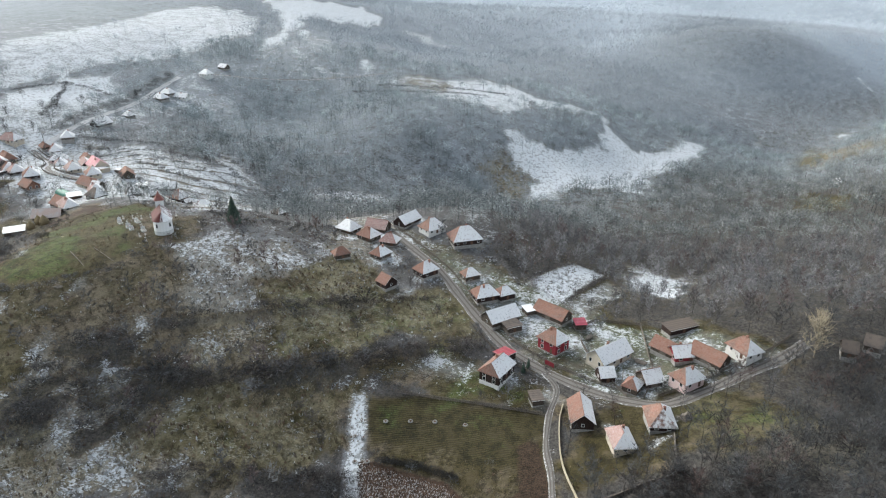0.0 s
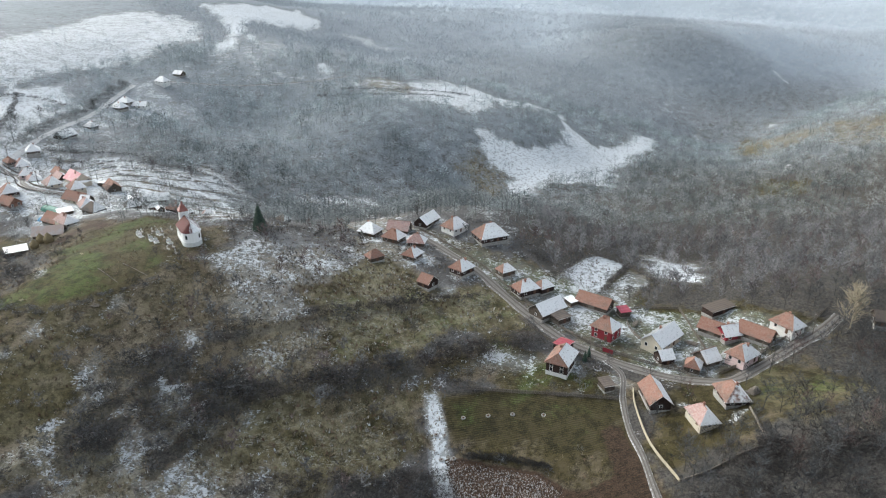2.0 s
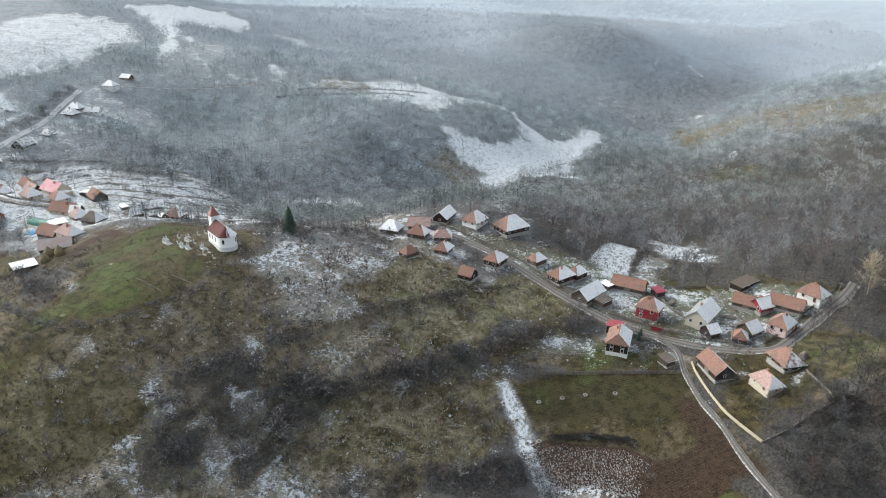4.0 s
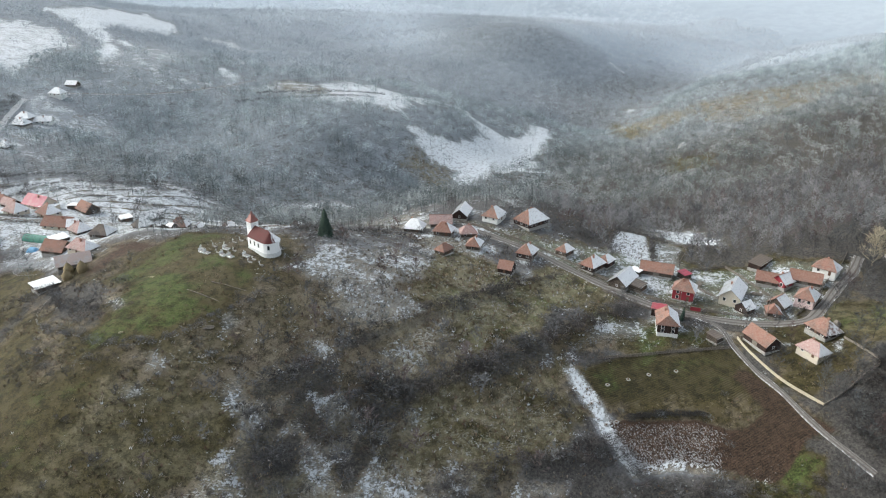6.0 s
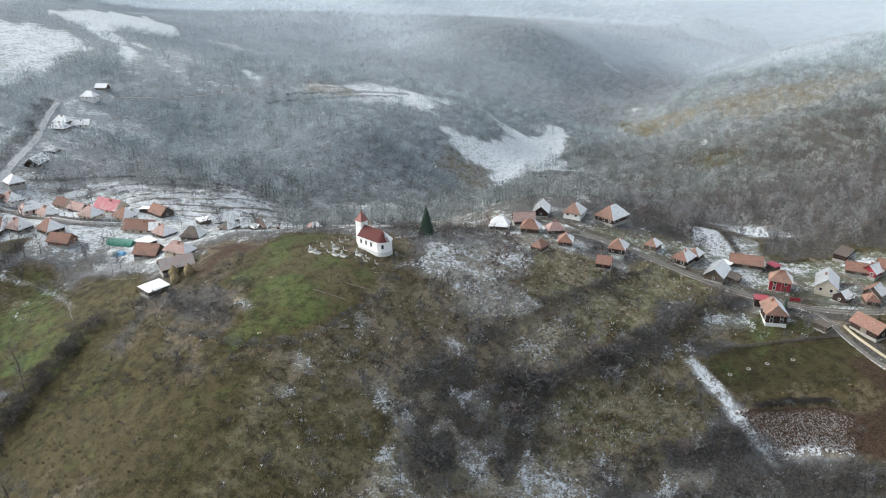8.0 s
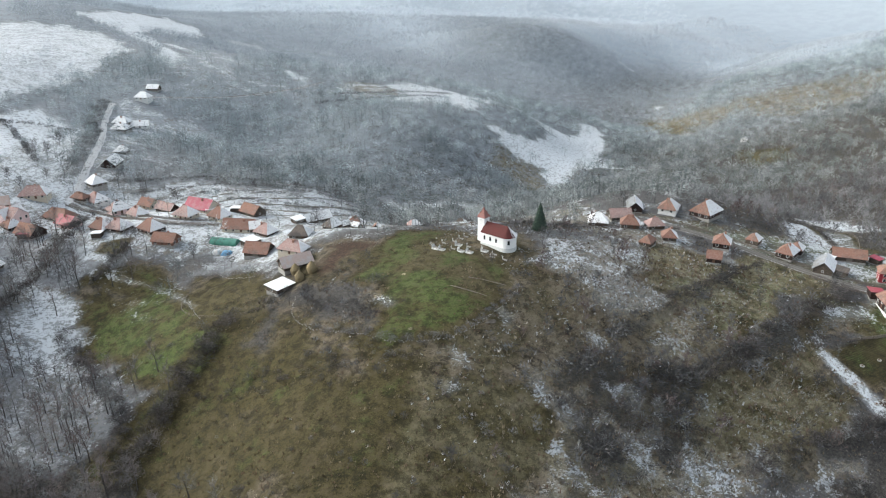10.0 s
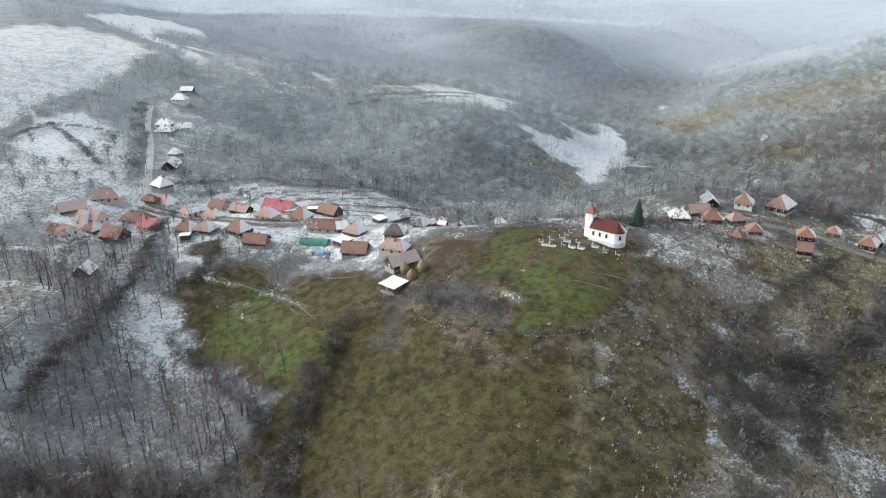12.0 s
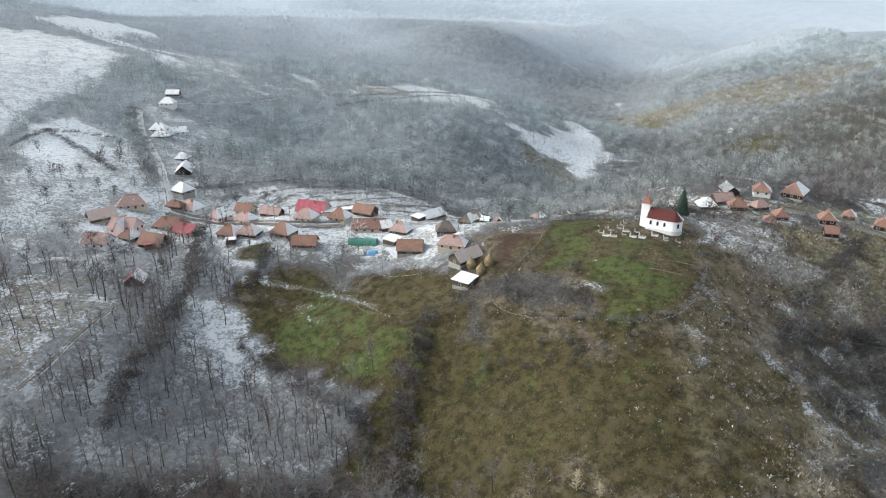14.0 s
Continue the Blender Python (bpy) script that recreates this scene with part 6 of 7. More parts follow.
# ---- the church on the hill ----
def build_church():
    ax, ay, bx, by = -117.6, 271.6, -111.4, 257.6
    turn = math.degrees(math.atan2(by - ay, bx - ax))
    church = thing("church", ax, ay, turn)
    mid = church.matrix_basis.translation.z
    tagged(church, "white village church with maroon roof and small red spire", "church")
    eave, ridge, top, end = 11.6 - mid, 15.0 - mid, 20.4 - mid, 0.94 * math.hypot(bx - ax, by - ay)
    w, low = 3.5, -4.0
    # rounded nave outline: straight sides, half-round apse
    side = [(1.4, -w), (end - w * 0.9, -w)] + [(end - w * 0.9 + w * 0.95 * math.sin(a), -w * math.cos(a)) for a in np.linspace(0.2, math.pi - 0.2, 9)] + [(end - w * 0.9, w), (1.4, w)]
    bm = bmesh.new()
    slab(bm, [(x, y, eave) for x, y in side], eave - low)
    nave = part_of("nave", finished(bm, "nave", M_CHURCH), church)
    bm = bmesh.new()
    out = [(x * 1.0 + (0.3 if x > end - w else 0), y * 1.1, eave - 0.1) for x, y in side]
    rim = [bm.verts.new(p) for p in out]
    r0, r1 = bm.verts.new((1.4, 0, ridge)), bm.verts.new((end - w * 0.85, 0, ridge))
    n = len(rim)
    bm.faces.new((rim[0], rim[1], r1, r0))
    for i in range(1, n - 2):
        bm.faces.new((rim[i], rim[i + 1], r1))
    bm.faces.new((rim[n - 2], rim[n - 1], r0, r1))
    bm.faces.new((rim[n - 1], rim[0], r0))
    bm.faces.new(rim[::-1])
    part_of("nave_roof", finished(bm, "nave_roof", M_NAVE_ROOF), church, "maroon sheet roof")
    bm = bmesh.new()
    slab(bm, [(x * 1.0 + (0.12 if x > end - w else 0), y * 1.04, 0.7) for x, y in side], 4.6)
    part_of("plinth", finished(bm, "plinth", M_TOMB), church, "pale plinth")
    bm = bmesh.new()
    h = 16.2 - mid
    box(bm, -1.6, 1.6, -1.6, 1.6, low, h, 0.04)
    tower = part_of("tower", finished(bm, "tower", M_CHURCH), church)
    bm = bmesh.new()
    box(bm, -1.8, 1.8, -1.8, 1.8, h, h + 0.22, 0.05)
    part("cornice", bm, M_CHURCH, tower)
    bm = bmesh.new()
    lathe(bm, [(2.75, h + 0.2), (1.75, h + 1.35), (1.5, h + 1.6), (1.42, h + 1.95), (0.62, h + 2.9), (0.08, top)], 4)
    part_of("spire", finished(bm, "spire", M_SPIRE), church, "faded red sheet spire", pose(0, 0, 0, 0, 0, 45))
    bm = bmesh.new()
    box(bm, -0.05, 0.05, -0.05, 0.05, top - 0.1, top + 1.3)
    box(bm, -0.05, 0.05, -0.35, 0.35, top + 0.75, top + 0.86)
    part("cross", bm, M_IRON, church)
    # arched windows
    bm = bmesh.new()
    arch = [(-0.4, -0.8), (0.4, -0.8)] + [(0.4 * math.cos(a), 0.5 + 0.4 * math.sin(a)) for a in np.linspace(0, math.pi, 7)]
    f = bm.faces.new([bm.verts.new((x, -0.03, z)) for x, z in arch])
    r = bmesh.ops.extrude_face_region(bm, geom=[f])
    bmesh.ops.translate(bm, verts=[g for g in r["geom"] if isinstance(g, bmesh.types.BMVert)], vec=(0, 0.05, 0))
    pane = finished(bm, "pane", M_GLASS)
    bm = bmesh.new()
    lo = [bm.verts.new((x * 1.3, -0.07, z * 1.15)) for x, z in arch]
    li = [bm.verts.new((x, -0.07, z)) for x, z in arch]
    bo = [bm.verts.new((x * 1.3, 0.02, z * 1.15)) for x, z in arch]
    for i in range(len(arch)):
        j = (i + 1) % len(arch)
        bm.faces.new((lo[i], lo[j], li[j], li[i]))
        bm.faces.new((bo[i], bo[j], lo[j], lo[i]))
    surround = finished(bm, "window_frame", M_TOMB)
    zc = (0.7 + eave) / 2 + 0.2
    for s in (-1, 1):
        for x in (3.2, 5.9, 8.6):
            win = part_of("window", surround, church, m=pose(x, s * (w + 0.004), zc, 0, 0, 0 if s < 0 else 180))
            part_of("pane", pane, win)
    for a in (-45, 45):
        k = radians(a)
        win = part_of("window", surround, church, m=pose(end - w * 0.9 + (w * 0.945) * math.cos(k), w * 0.985 * math.sin(k), zc, 0, 0, 90 + a))
        part_of("pane", pane, win)
    for turn_by in (0, 90, 180, 270):
        win = part_of("louvre", surround, tower, m=pose(0, 0, 0, 0, 0, turn_by) @ pose(0, -1.604, h - 1.5))
    bm = bmesh.new()
    box(bm, -0.65, 0.65, -0.08, 0.02, -1.15, 1.15)
    part_of("door", finished(bm, "door", M_DOOR), church, "brown double door", pose(-1.604, 0, 1.3, 0, 0, -90))


build_church()
HOUSES.append((-114.5, 264.6, 10.0))


def grave(x, y, turn, kind):
    ob = thing("tomb" if kind == "tomb" else "grave", x, y, turn)
    bm = bmesh.new()
    if kind == "tomb":
        box(bm, -1.3, 1.3, -0.9, 0.9, -0.4, 0.35, 0.05)
        part("kerb", bm, M_TOMB, ob)
        bm = bmesh.new()
        box(bm, -1.05, 1.05, -0.68, 0.68, 0.35, 0.5, 0.03)
        part("slab", bm, M_STONE, ob, "weathered stone slab")
        bm = bmesh.new()
        box(bm, -1.3, -1.05, -0.8, 0.8, 0.35, 1.35, 0.05)
        part("headstone", bm, M_TOMB, ob)
        bm = bmesh.new()
        box(bm, -1.22, -1.12, -0.07, 0.07, 1.35, 2.1)
        box(bm, -1.22, -1.12, -0.3, 0.3, 1.75, 1.88)
        part("cross", bm, M_TOMB, ob)
        tagged(ob, "whitened concrete tomb with headstone cross", "tomb", "graves by the church")
    else:
        box(bm, -0.9, 0.9, -0.42, 0.42, -0.3, 0.22, 0.04)
        part("kerb", bm, M_STONE, ob)
        bm = bmesh.new()
        box(bm, -0.98, -0.86, -0.07, 0.07, -0.2, 1.4)
        box(bm, -0.98, -0.86, -0.36, 0.36, 0.9, 1.03)
        part("cross", bm, M_TOMB, ob)
        tagged(ob, "small grave with a pale cross in grass", "grave", "graves by the church")


for gx, gy, gk in ((-136.8, 274, "tomb"), (-135.3, 271.5, "tomb"), (-128.2, 271.7, "tomb"), (-129.9, 266.5, "tomb"), (-127.5, 264.1, "tomb"), (-122.0, 262.6, "tomb"), (-124.5, 276.8, "grave"), (-121.8, 277.8, "grave"), (-119.8, 259.0, "grave"), (-114.2, 278.5, "grave"), (-136.4, 277.1, "grave"), (-128, 275.5, "grave"), (-132, 276.5, "grave"), (-131.5, 269.6, "grave"), (-125.5, 268.5, "grave"), (-121.5, 257.5, "grave"), (-118, 254.5, "grave")):
    grave(gx, gy, -66 + (gx * 7) % 16, gk)

# ---- yards and fields: stacks, poles, fences, single trees ----
def haystack(x, y, r, h):
    rng = random.Random(int(x * 10))
    ob = thing("haystack", x, y, rng.uniform(0, 90))
    bm = bmesh.new()
    lathe(bm, [(r * 0.86, -0.3), (r, 0.25 * h), (r * 0.98, 0.42 * h), (r * 0.74, 0.62 * h), (r * 0.42, 0.8 * h), (r * 0.12, 0.96 * h), (0.05, h)], 14, 0.05, rng)
    part_of("hay", finished(bm, "hay", M_HAY), ob)
    bm = bmesh.new()
    tube(bm, (0, 0, h - 0.3), (0.05, 0, h + 0.7), 0.05, 0.03)
    part_of("pole", finished(bm, "pole", M_BOARD), ob, "bare wooden pole")
    tagged(ob, "domed yellow-brown haystack round a wooden pole", "haystack", "haystacks by the white barn")
    HOUSES.append((x, y, r))


for sx, sy, sr, sh in ((-185.3, 296.9, 1.9, 4.3), (-180.0, 292.4, 2.0, 4.6), (-185.4, 290.6, 1.8, 4.0)):
    haystack(sx, sy, sr, sh)


def greenhouse(x, y, turn, L, r):
    ob = tagged(thing("greenhouse", x, y, turn), "long arched shelter covered with green plastic sheet", "greenhouse")
    bm = bmesh.new()
    n, rows = 14, 12
    grid = [[bm.verts.new((-L / 2 + L * i / rows, r * math.cos(math.pi * k / n), 0.92 * r * math.sin(math.pi * k / n) * (1 - 0.02 * (i % 2)) - 0.3)) for k in range(n + 1)] for i in range(rows + 1)]
    for i in range(rows):
        for k in range(n):
            bm.faces.new((grid[i][k], grid[i + 1][k], grid[i + 1][k + 1], grid[i][k + 1]))
    for row in (grid[0], grid[-1]):
        bm.faces.new(row)
    part_of("cover", finished(bm, "cover", M_GREEN_FOIL), ob)
    for i in range(0, rows + 1, 3):
        bm = bmesh.new()
        for k in range(n):
            a, b = (math.pi * q / n for q in (k, k + 1))
            xx = -L / 2 + L * i / rows
            tube(bm, (xx, r * 1.01 * math.cos(a), 0.93 * r * math.sin(a) - 0.3), (xx, r * 1.01 * math.cos(b), 0.93 * r * math.sin(b) - 0.3), 0.05, 0.05, 4)
        part_of("hoop", finished(bm, "hoop", M_IRON), ob)
    HOUSES.append((x, y, L / 2))


greenhouse(-202.6, 353.6, 143, 12.5, 2.7)


def tarp_heap(x, y, turn, L, W, h, material, label):
    ob = tagged(thing("covered_stack", x, y, turn), label, "stack")
    rng = random.Random(int(y))
    bm = bmesh.new()
    n, k = 8, 6
    grid = [[bm.verts.new((L * (i / n - 0.5), W * (j / k - 0.5), h * (1 - abs(2 * j / k - 1) ** 3) * (1 - abs(2 * i / n - 1) ** 5) * rng.uniform(0.85, 1.08) - 0.15)) for j in range(k + 1)] for i in range(n + 1)]
    for i in range(n):
        for j in range(k):
            bm.faces.new((grid[i][j], grid[i + 1][j], grid[i + 1][j + 1], grid[i][j + 1]))
    r = bmesh.ops.extrude_face_region(bm, geom=list(bm.faces))
    bmesh.ops.translate(bm, verts=[g for g in r["geom"] if isinstance(g, bmesh.types.BMVert)], vec=(0, 0, -0.25))
    part_of("tarpaulin", finished(bm, "tarpaulin", material), ob)


tarp_heap(-203.6, 343.2, 150, 5.0, 3.2, 1.7, M_BLUE_FOIL, "stack under a pale blue tarpaulin in the yard")
tarp_heap(-207.6, 346.4, 150, 2.6, 2.4, 1.8, M_FRAME, "small stack under a whitish sheet")
tarp_heap(70.6, 165.6, 20, 3.6, 3.0, 2.0, M_BOARD, "dark heap of stalks in a snowy yard")


def pole(x, y, h=8.0, turn=0.0):
    ob = tagged(thing("utility_pole", x, y, turn), "grey wooden utility pole with a crossarm", "pole", "poles along the road")
    bm = bmesh.new()
    tube(bm, (0, 0, -0.5), (0, 0, h), 0.15, 0.1, 7)
    part_of("post", finished(bm, "post", M_BOARD), ob)
    bm = bmesh.new()
    box(bm, -0.9, 0.9, -0.06, 0.06, h - 0.7, h - 0.56, 0.01)
    arm = part_of("crossarm", finished(bm, "crossarm", M_BOARD), ob)
    for q in (-0.8, -0.3, 0.3, 0.8):
        bm = bmesh.new()
        lathe(bm, [(0.05, h - 0.56), (0.07, h - 0.48), (0.04, h - 0.38)], 6)
        part_of("insulator", finished(bm, "insulator", M_TOMB), arm, m=pose(q, 0, 0))


for px, py, pt in ((-5.5, 266.0, 40), (10.5, 240.5, 30), (30.5, 201.6, 50), (56.0, 183.0, 60), (82.0, 182.5, 110), (104.5, 189.5, 110), (-262.5, 447.0, 80), (-256.5, 478.0, 80), (-246.0, 405.0, 130), (-222.0, 388.0, 140)):
    pole(px, py, 8.2, pt)


def fence(line, h, gap, material, label, boards=True, wide=0.13):
    """Posts, rails and upright boards along a line on the land."""
    p = smooth_line(line, gap)
    x0, y0 = p[0]
    z0 = float(ground_height(x0, y0))
    ob = tagged(thing("fence", x0, y0), label, "fence", "fences of the village")
    bm = bmesh.new()
    box(bm, -0.07, 0.07, -0.07, 0.07, -0.5, h + 0.12, 0.015)
    post = finished(bm, "post", material)
    run = bmesh.new()
    rng = random.Random(int(x0))
    for (ax, ay), (bx, by) in zip(p, p[1:]):
        za, zb = float(ground_height(ax, ay)) - z0, float(ground_height(bx, by)) - z0
        part_of("post", post, ob, m=pose(ax - x0, ay - y0, za))
        L, t = math.hypot(bx - ax, by - ay), math.degrees(math.atan2(by - ay, bx - ax))
        ux, uy = (bx - ax) / L, (by - ay) / L
        for z in (0.3, 0.85):
            tube(run, (ax - x0, ay - y0, za + z * h), (bx - x0, by - y0, zb + z * h), 0.05, 0.05, 4)
        if boards:
            n = int(L / (wide * 1.6))
            for k in range(n):
                f = (k + 0.5) / n
                cx, cy, cz = ax + (bx - ax) * f - x0, ay + (by - ay) * f - y0, za + (zb - za) * f
                hx, hy, top = ux * wide / 2, uy * wide / 2, h * rng.uniform(0.9, 1.06)
                nx, ny = -uy * 0.06, ux * 0.06
                v = [run.verts.new(q) for q in ((cx - hx + nx, cy - hy + ny, cz - 0.1), (cx + hx + nx, cy + hy + ny, cz - 0.1), (cx + hx + nx, cy + hy + ny, cz + top), (cx - hx + nx, cy - hy + ny, cz + top))]
                run.faces.new(v)
                w = [run.verts.new(q.co + Vector((nx * 0.4, ny * 0.4, 0))) for q in v]
                run.faces.new(w[::-1])
                for a in range(4):
                    b = (a + 1) % 4
                    run.faces.new((v[b], v[a], w[a], w[b]))
    me = bpy.data.meshes.new("boarding")
    run.to_mesh(me)
    run.free()
    me.materials.append(material)
    tagged(part_of("boarding", me, ob), kind="stuff")


def shifted(line, by):
    p = smooth_line(line, 4.0)
    d = np.gradient(p, axis=0)
    d /= np.hypot(d[:, 0], d[:, 1])[:, None]
    return [tuple(q) for q in p + by * np.stack([-d[:, 1], d[:, 0]], -1)]


fence(shifted(VILLAGE_ROAD[3:9], 4.4), 1.3, 2.6, M_BOARD, "grey plank fence along the village road")
fence(shifted(VILLAGE_ROAD[9:14], 4.6), 1.3, 2.6, M_BOARD, "grey plank fence at the road bend")
fence(shifted(VILLAGE_ROAD[0:4], 4.2), 1.1, 2.6, M_BOARD, "low plank fence beside the upper road")
fence(shifted(VILLAGE_ROAD[4:7], -4.4), 1.2, 2.6, M_BOARD, "plank fence before the black timber house")
fence(FENCE_GARDEN, 1.3, 2.4, M_BOARD, "weathered board fence round the kitchen garden")
fence([(34, 254), (57, 277), (70, 272), (76, 252), (53, 232), (47, 239), (34, 254)], 1.0, 3.0, M_BOARD, "post and rail fence round the snowy paddocks", False)
fence([(48, 241), (70, 268)], 1.0, 3.0, M_BOARD, "post and rail fence between two paddocks", False)
fence([(-219, 326), (-205, 324), (-194, 301), (-203, 283), (-220, 295), (-227, 311), (-219, 326)], 1.0, 2.8, M_BOARD, "rail fence round the brown paddock", False)
fence(shifted(VILLAGE_LANE, 3.2), 1.2, 2.8, M_BOARD, "board fence on the upper side of the lane")
fence(shifted(VILLAGE_LANE, -3.2), 1.2, 2.8, M_BOARD, "board fence on the lower side of the lane")
fence(shifted(LOWER_LANE, 2.8), 1.1, 3.0, M_BOARD, "rail fence along the snowy track", False)
fence([(57, 180), (52, 196), (49, 214), (56, 226), (72, 222)], 1.3, 2.8, M_BOARD, "board fence between two yards")
fence([(62, 178.5), (68, 190), (70, 205), (72, 222)], 1.3, 2.8, M_BOARD, "board fence between neighbouring yards")
fence([(-173, 309), (-153, 296), (-160, 288), (-176, 283)], 1.0, 2.8, M_BOARD, "rail fence round the dug plot", False)


def low_wall(line, h, w, material, label):
    p = smooth_line(line, 2.2)
    x0, y0 = p[0]
    ob = tagged(thing("low_wall", x0, y0), label, "wall")
    z0 = float(ground_height(x0, y0))
    for k, ((ax, ay), (bx, by)) in enumerate(zip(p, p[1:])):
        bm = bmesh.new()
        L = math.hypot(bx - ax, by - ay)
        box(bm, 0.0, L - 0.03, -w / 2, w / 2, -0.5, h, 0.03)
        dz = float(ground_height(bx, by)) - float(ground_height(ax, ay))
        m = pose(ax - x0, ay - y0, float(ground_height(ax, ay)) - z0, 0, 0, math.degrees(math.atan2(by - ay, bx - ax))) @ pose(0, 0, 0, 0, -math.degrees(math.atan2(dz, L)), 0)
        part_of("block", finished(bm, "block", material), ob, m=m)


low_wall(STONE_WALL, 0.9, 0.3, M_PALE_BOARD, "low pale concrete wall beside the lane")
low_wall(STONE_WALL_B, 0.8, 0.3, M_BOARD, "low weathered wall round the lower yard")
low_wall([(-144.3, 246.3), (-133.4, 235.5)], 0.1, 0.3, M_BOARD, "line of pale foundation stones in the grass")
low_wall([(-136.2, 248.7), (-124.6, 240.0)], 0.1, 0.3, M_BOARD, "line of old foundation stones in the meadow")


def yard_gate(x, y, turn, width, h, label):
    """A two-leaf sheet gate between two posts."""
    ob = tagged(thing("gate", x, y, turn), label, "gate")
    for s in (-1, 1):
        bm = bmesh.new()
        box(bm, -0.09, 0.09, -0.09, 0.09, -0.5, h + 0.2, 0.02)
        part_of("post", finished(bm, "post", M_BOARD), ob, m=pose(s * (width / 2 + 0.1), 0, 0))
        bm = bmesh.new()
        box(bm, 0.0, width / 2 - 0.02, -0.03, 0.03, 0.12, h, 0.01)
        for k in range(5):
            u = (k + 0.5) * (width / 2 - 0.02) / 5
            box(bm, u - 0.03, u + 0.03, 0.028, 0.06, 0.14, h - 0.02)
        part_of("leaf", finished(bm, "leaf", WALLS["red"]), ob, "wine-red sheet leaf", m=pose(s * (width / 2), 0, 0, 0, 0, 0 if s < 0 else 180))


yard_gate(35.7, 198.4, -46, 3.8, 1.7, "closed wine-red double gate beside the road")


def log_pile(x, y, turn, n, label):
    rng = random.Random(n)
    ob = tagged(thing("log_pile", x, y, turn), label, "logs")
    for k in range(n):
        bm = bmesh.new()
        L = rng.uniform(2.5, 4.5)
        tube(bm, (-L / 2, 0, 0), (L / 2, 0, rng.uniform(-0.1, 0.1)), 0.16, 0.12, 6)
        part_of("log", finished(bm, "log", M_BOARD), ob, m=pose(rng.uniform(-0.4, 0.4), (k % 5) * 0.34 - 0.7, 0.15 + 0.3 * (k // 5), 0, 0, rng.uniform(-6, 6)))


log_pile(52, 215, 60, 12, "snowy stack of cut logs in the yard")
log_pile(66, 198, 140, 14, "heap of poles and firewood between houses")
log_pile(-140, 226, 160, 6, "felled poles lying in the hill grass")
log_pile(62, 206, 20, 10, "heap of branches and planks under snow")


# single trees
def tree_thing(name, kind, material, trunk_material):
    """A tree of two parts, from arrays: trunk and crown."""
    v, f, n = kind
    ob = new(name)
    for key, tri, mat in (("trunk", f[:n], trunk_material), ("crown", f[n:], material)):
        used = np.unique(tri)
        back = np.full(len(v), -1)
        back[used] = np.arange(len(used))
        tint = np.tile((0.4, 0.1, 0.1, 1.0), (len(used), 1))
        part_of(key, mesh_from(key, v[used], back[tri], mat, False, tint=tint), ob)
    return ob


orng = random.Random(21)
FRUIT = [bare_tree(orng, 1.0, 0.62, 16, 260, 4, 1, 0.009, 0.22) for _ in range(4)]
first = [tree_thing("tree", k, M_BARK, M_BARK) for k in FRUIT]
orchard_trees = [(-274.1, 491.5, 8), (-283.6, 490.5, 7), (-295.3, 467.8, 7), (-307.2, 467.9, 7), (-317.3, 461.5, 7), (-248.2, 563.8, 6), (-308.8, 511.4, 6), (-20.1, 306, 9), (-79.5, 231.6, 7), (-12.5, 243.4, 5), (-30.2, 213.1, 6), (-124.5, 252, 4), (-97.1, 261.5, 6), (-188, 271, 7), (-193, 276, 6), (104, 206, 8), (96, 214, 8), (66, 236, 8), (60, 250, 7), (44, 262, 7), (28, 268, 8), (88, 150, 6), (100, 144, 7), (70, 142, 7)]
garden_trees = [(58, 140, 7), (48, 138, 8), (112, 178, 7), (124, 172, 7), (-6, 200, 6), (4, 205, 6), (12, 182, 4), (-168, 330, 7), (-150, 318, 7), (-142, 306, 6), (-160, 352, 8), (-180, 372, 7), (-215, 420, 7), (-230, 440, 7), (-262, 372, 7), (-248, 352, 7), (-238, 366, 6), (-300, 378, 7), (-284, 366, 8), (-280.5, 500, 7), (-290.7, 453.9, 6), (-303.1, 446.7, 6), (-313.8, 441.3, 7), (-304.3, 469.1, 6)]
slope_trees = [(-268.9, 517.7, 8), (-274.4, 458.1, 6), (-285.7, 446.9, 6), (-217.3, 345, 7), (-233.6, 327, 6), (-125.5, 467.9, 7), (-150.9, 429.8, 7), (-174, 433.4, 7), (-254.2, 404.5, 6), (-243, 355.9, 7), (-204.3, 329.4, 6), (-125.2, 440.7, 7), (-215.8, 436.9, 6), (-303.4, 400.5, 7), (-310.8, 410.4, 7), (30, 245, 7), (56, 232, 6), (72, 222, 7), (92, 226, 8), (108, 216, 8), (34, 192, 4), (-20, 222, 5), (-2, 226, 5)]
for k, (tx, ty, th) in enumerate(orchard_trees + garden_trees + slope_trees):
    m = pose(tx, ty, float(ground_height(tx, ty)) - 0.05, 0, 0, k * 77) @ Matrix.Scale(th, 4)
    src = first[k % 4]
    ob = copy_thing(src, m) if k >= 4 else src
    ob.matrix_basis = m
    tagged(ob, "bare spreading fruit tree in winter" if th < 7.5 else "tall leafless spreading tree", "tree", "single bare trees")


def conifer(x, y, h, r, label):
    ob = tagged(thing("conifer", x, y), label, "tree")
    rng = random.Random(int(h * 10))
    v, f = conifer_arrays(rng, h, r, 22 if h > 8 else 10)
    bm = bmesh.new()
    tube(bm, (0, 0, -0.4), (0, 0, h * 0.95), 0.03 * h, 0.03, 7)
    part_of("trunk", finished(bm, "trunk", M_DOOR), ob)
    part_of("crown", mesh_from("crown", v, f, M_NEEDLE), ob)


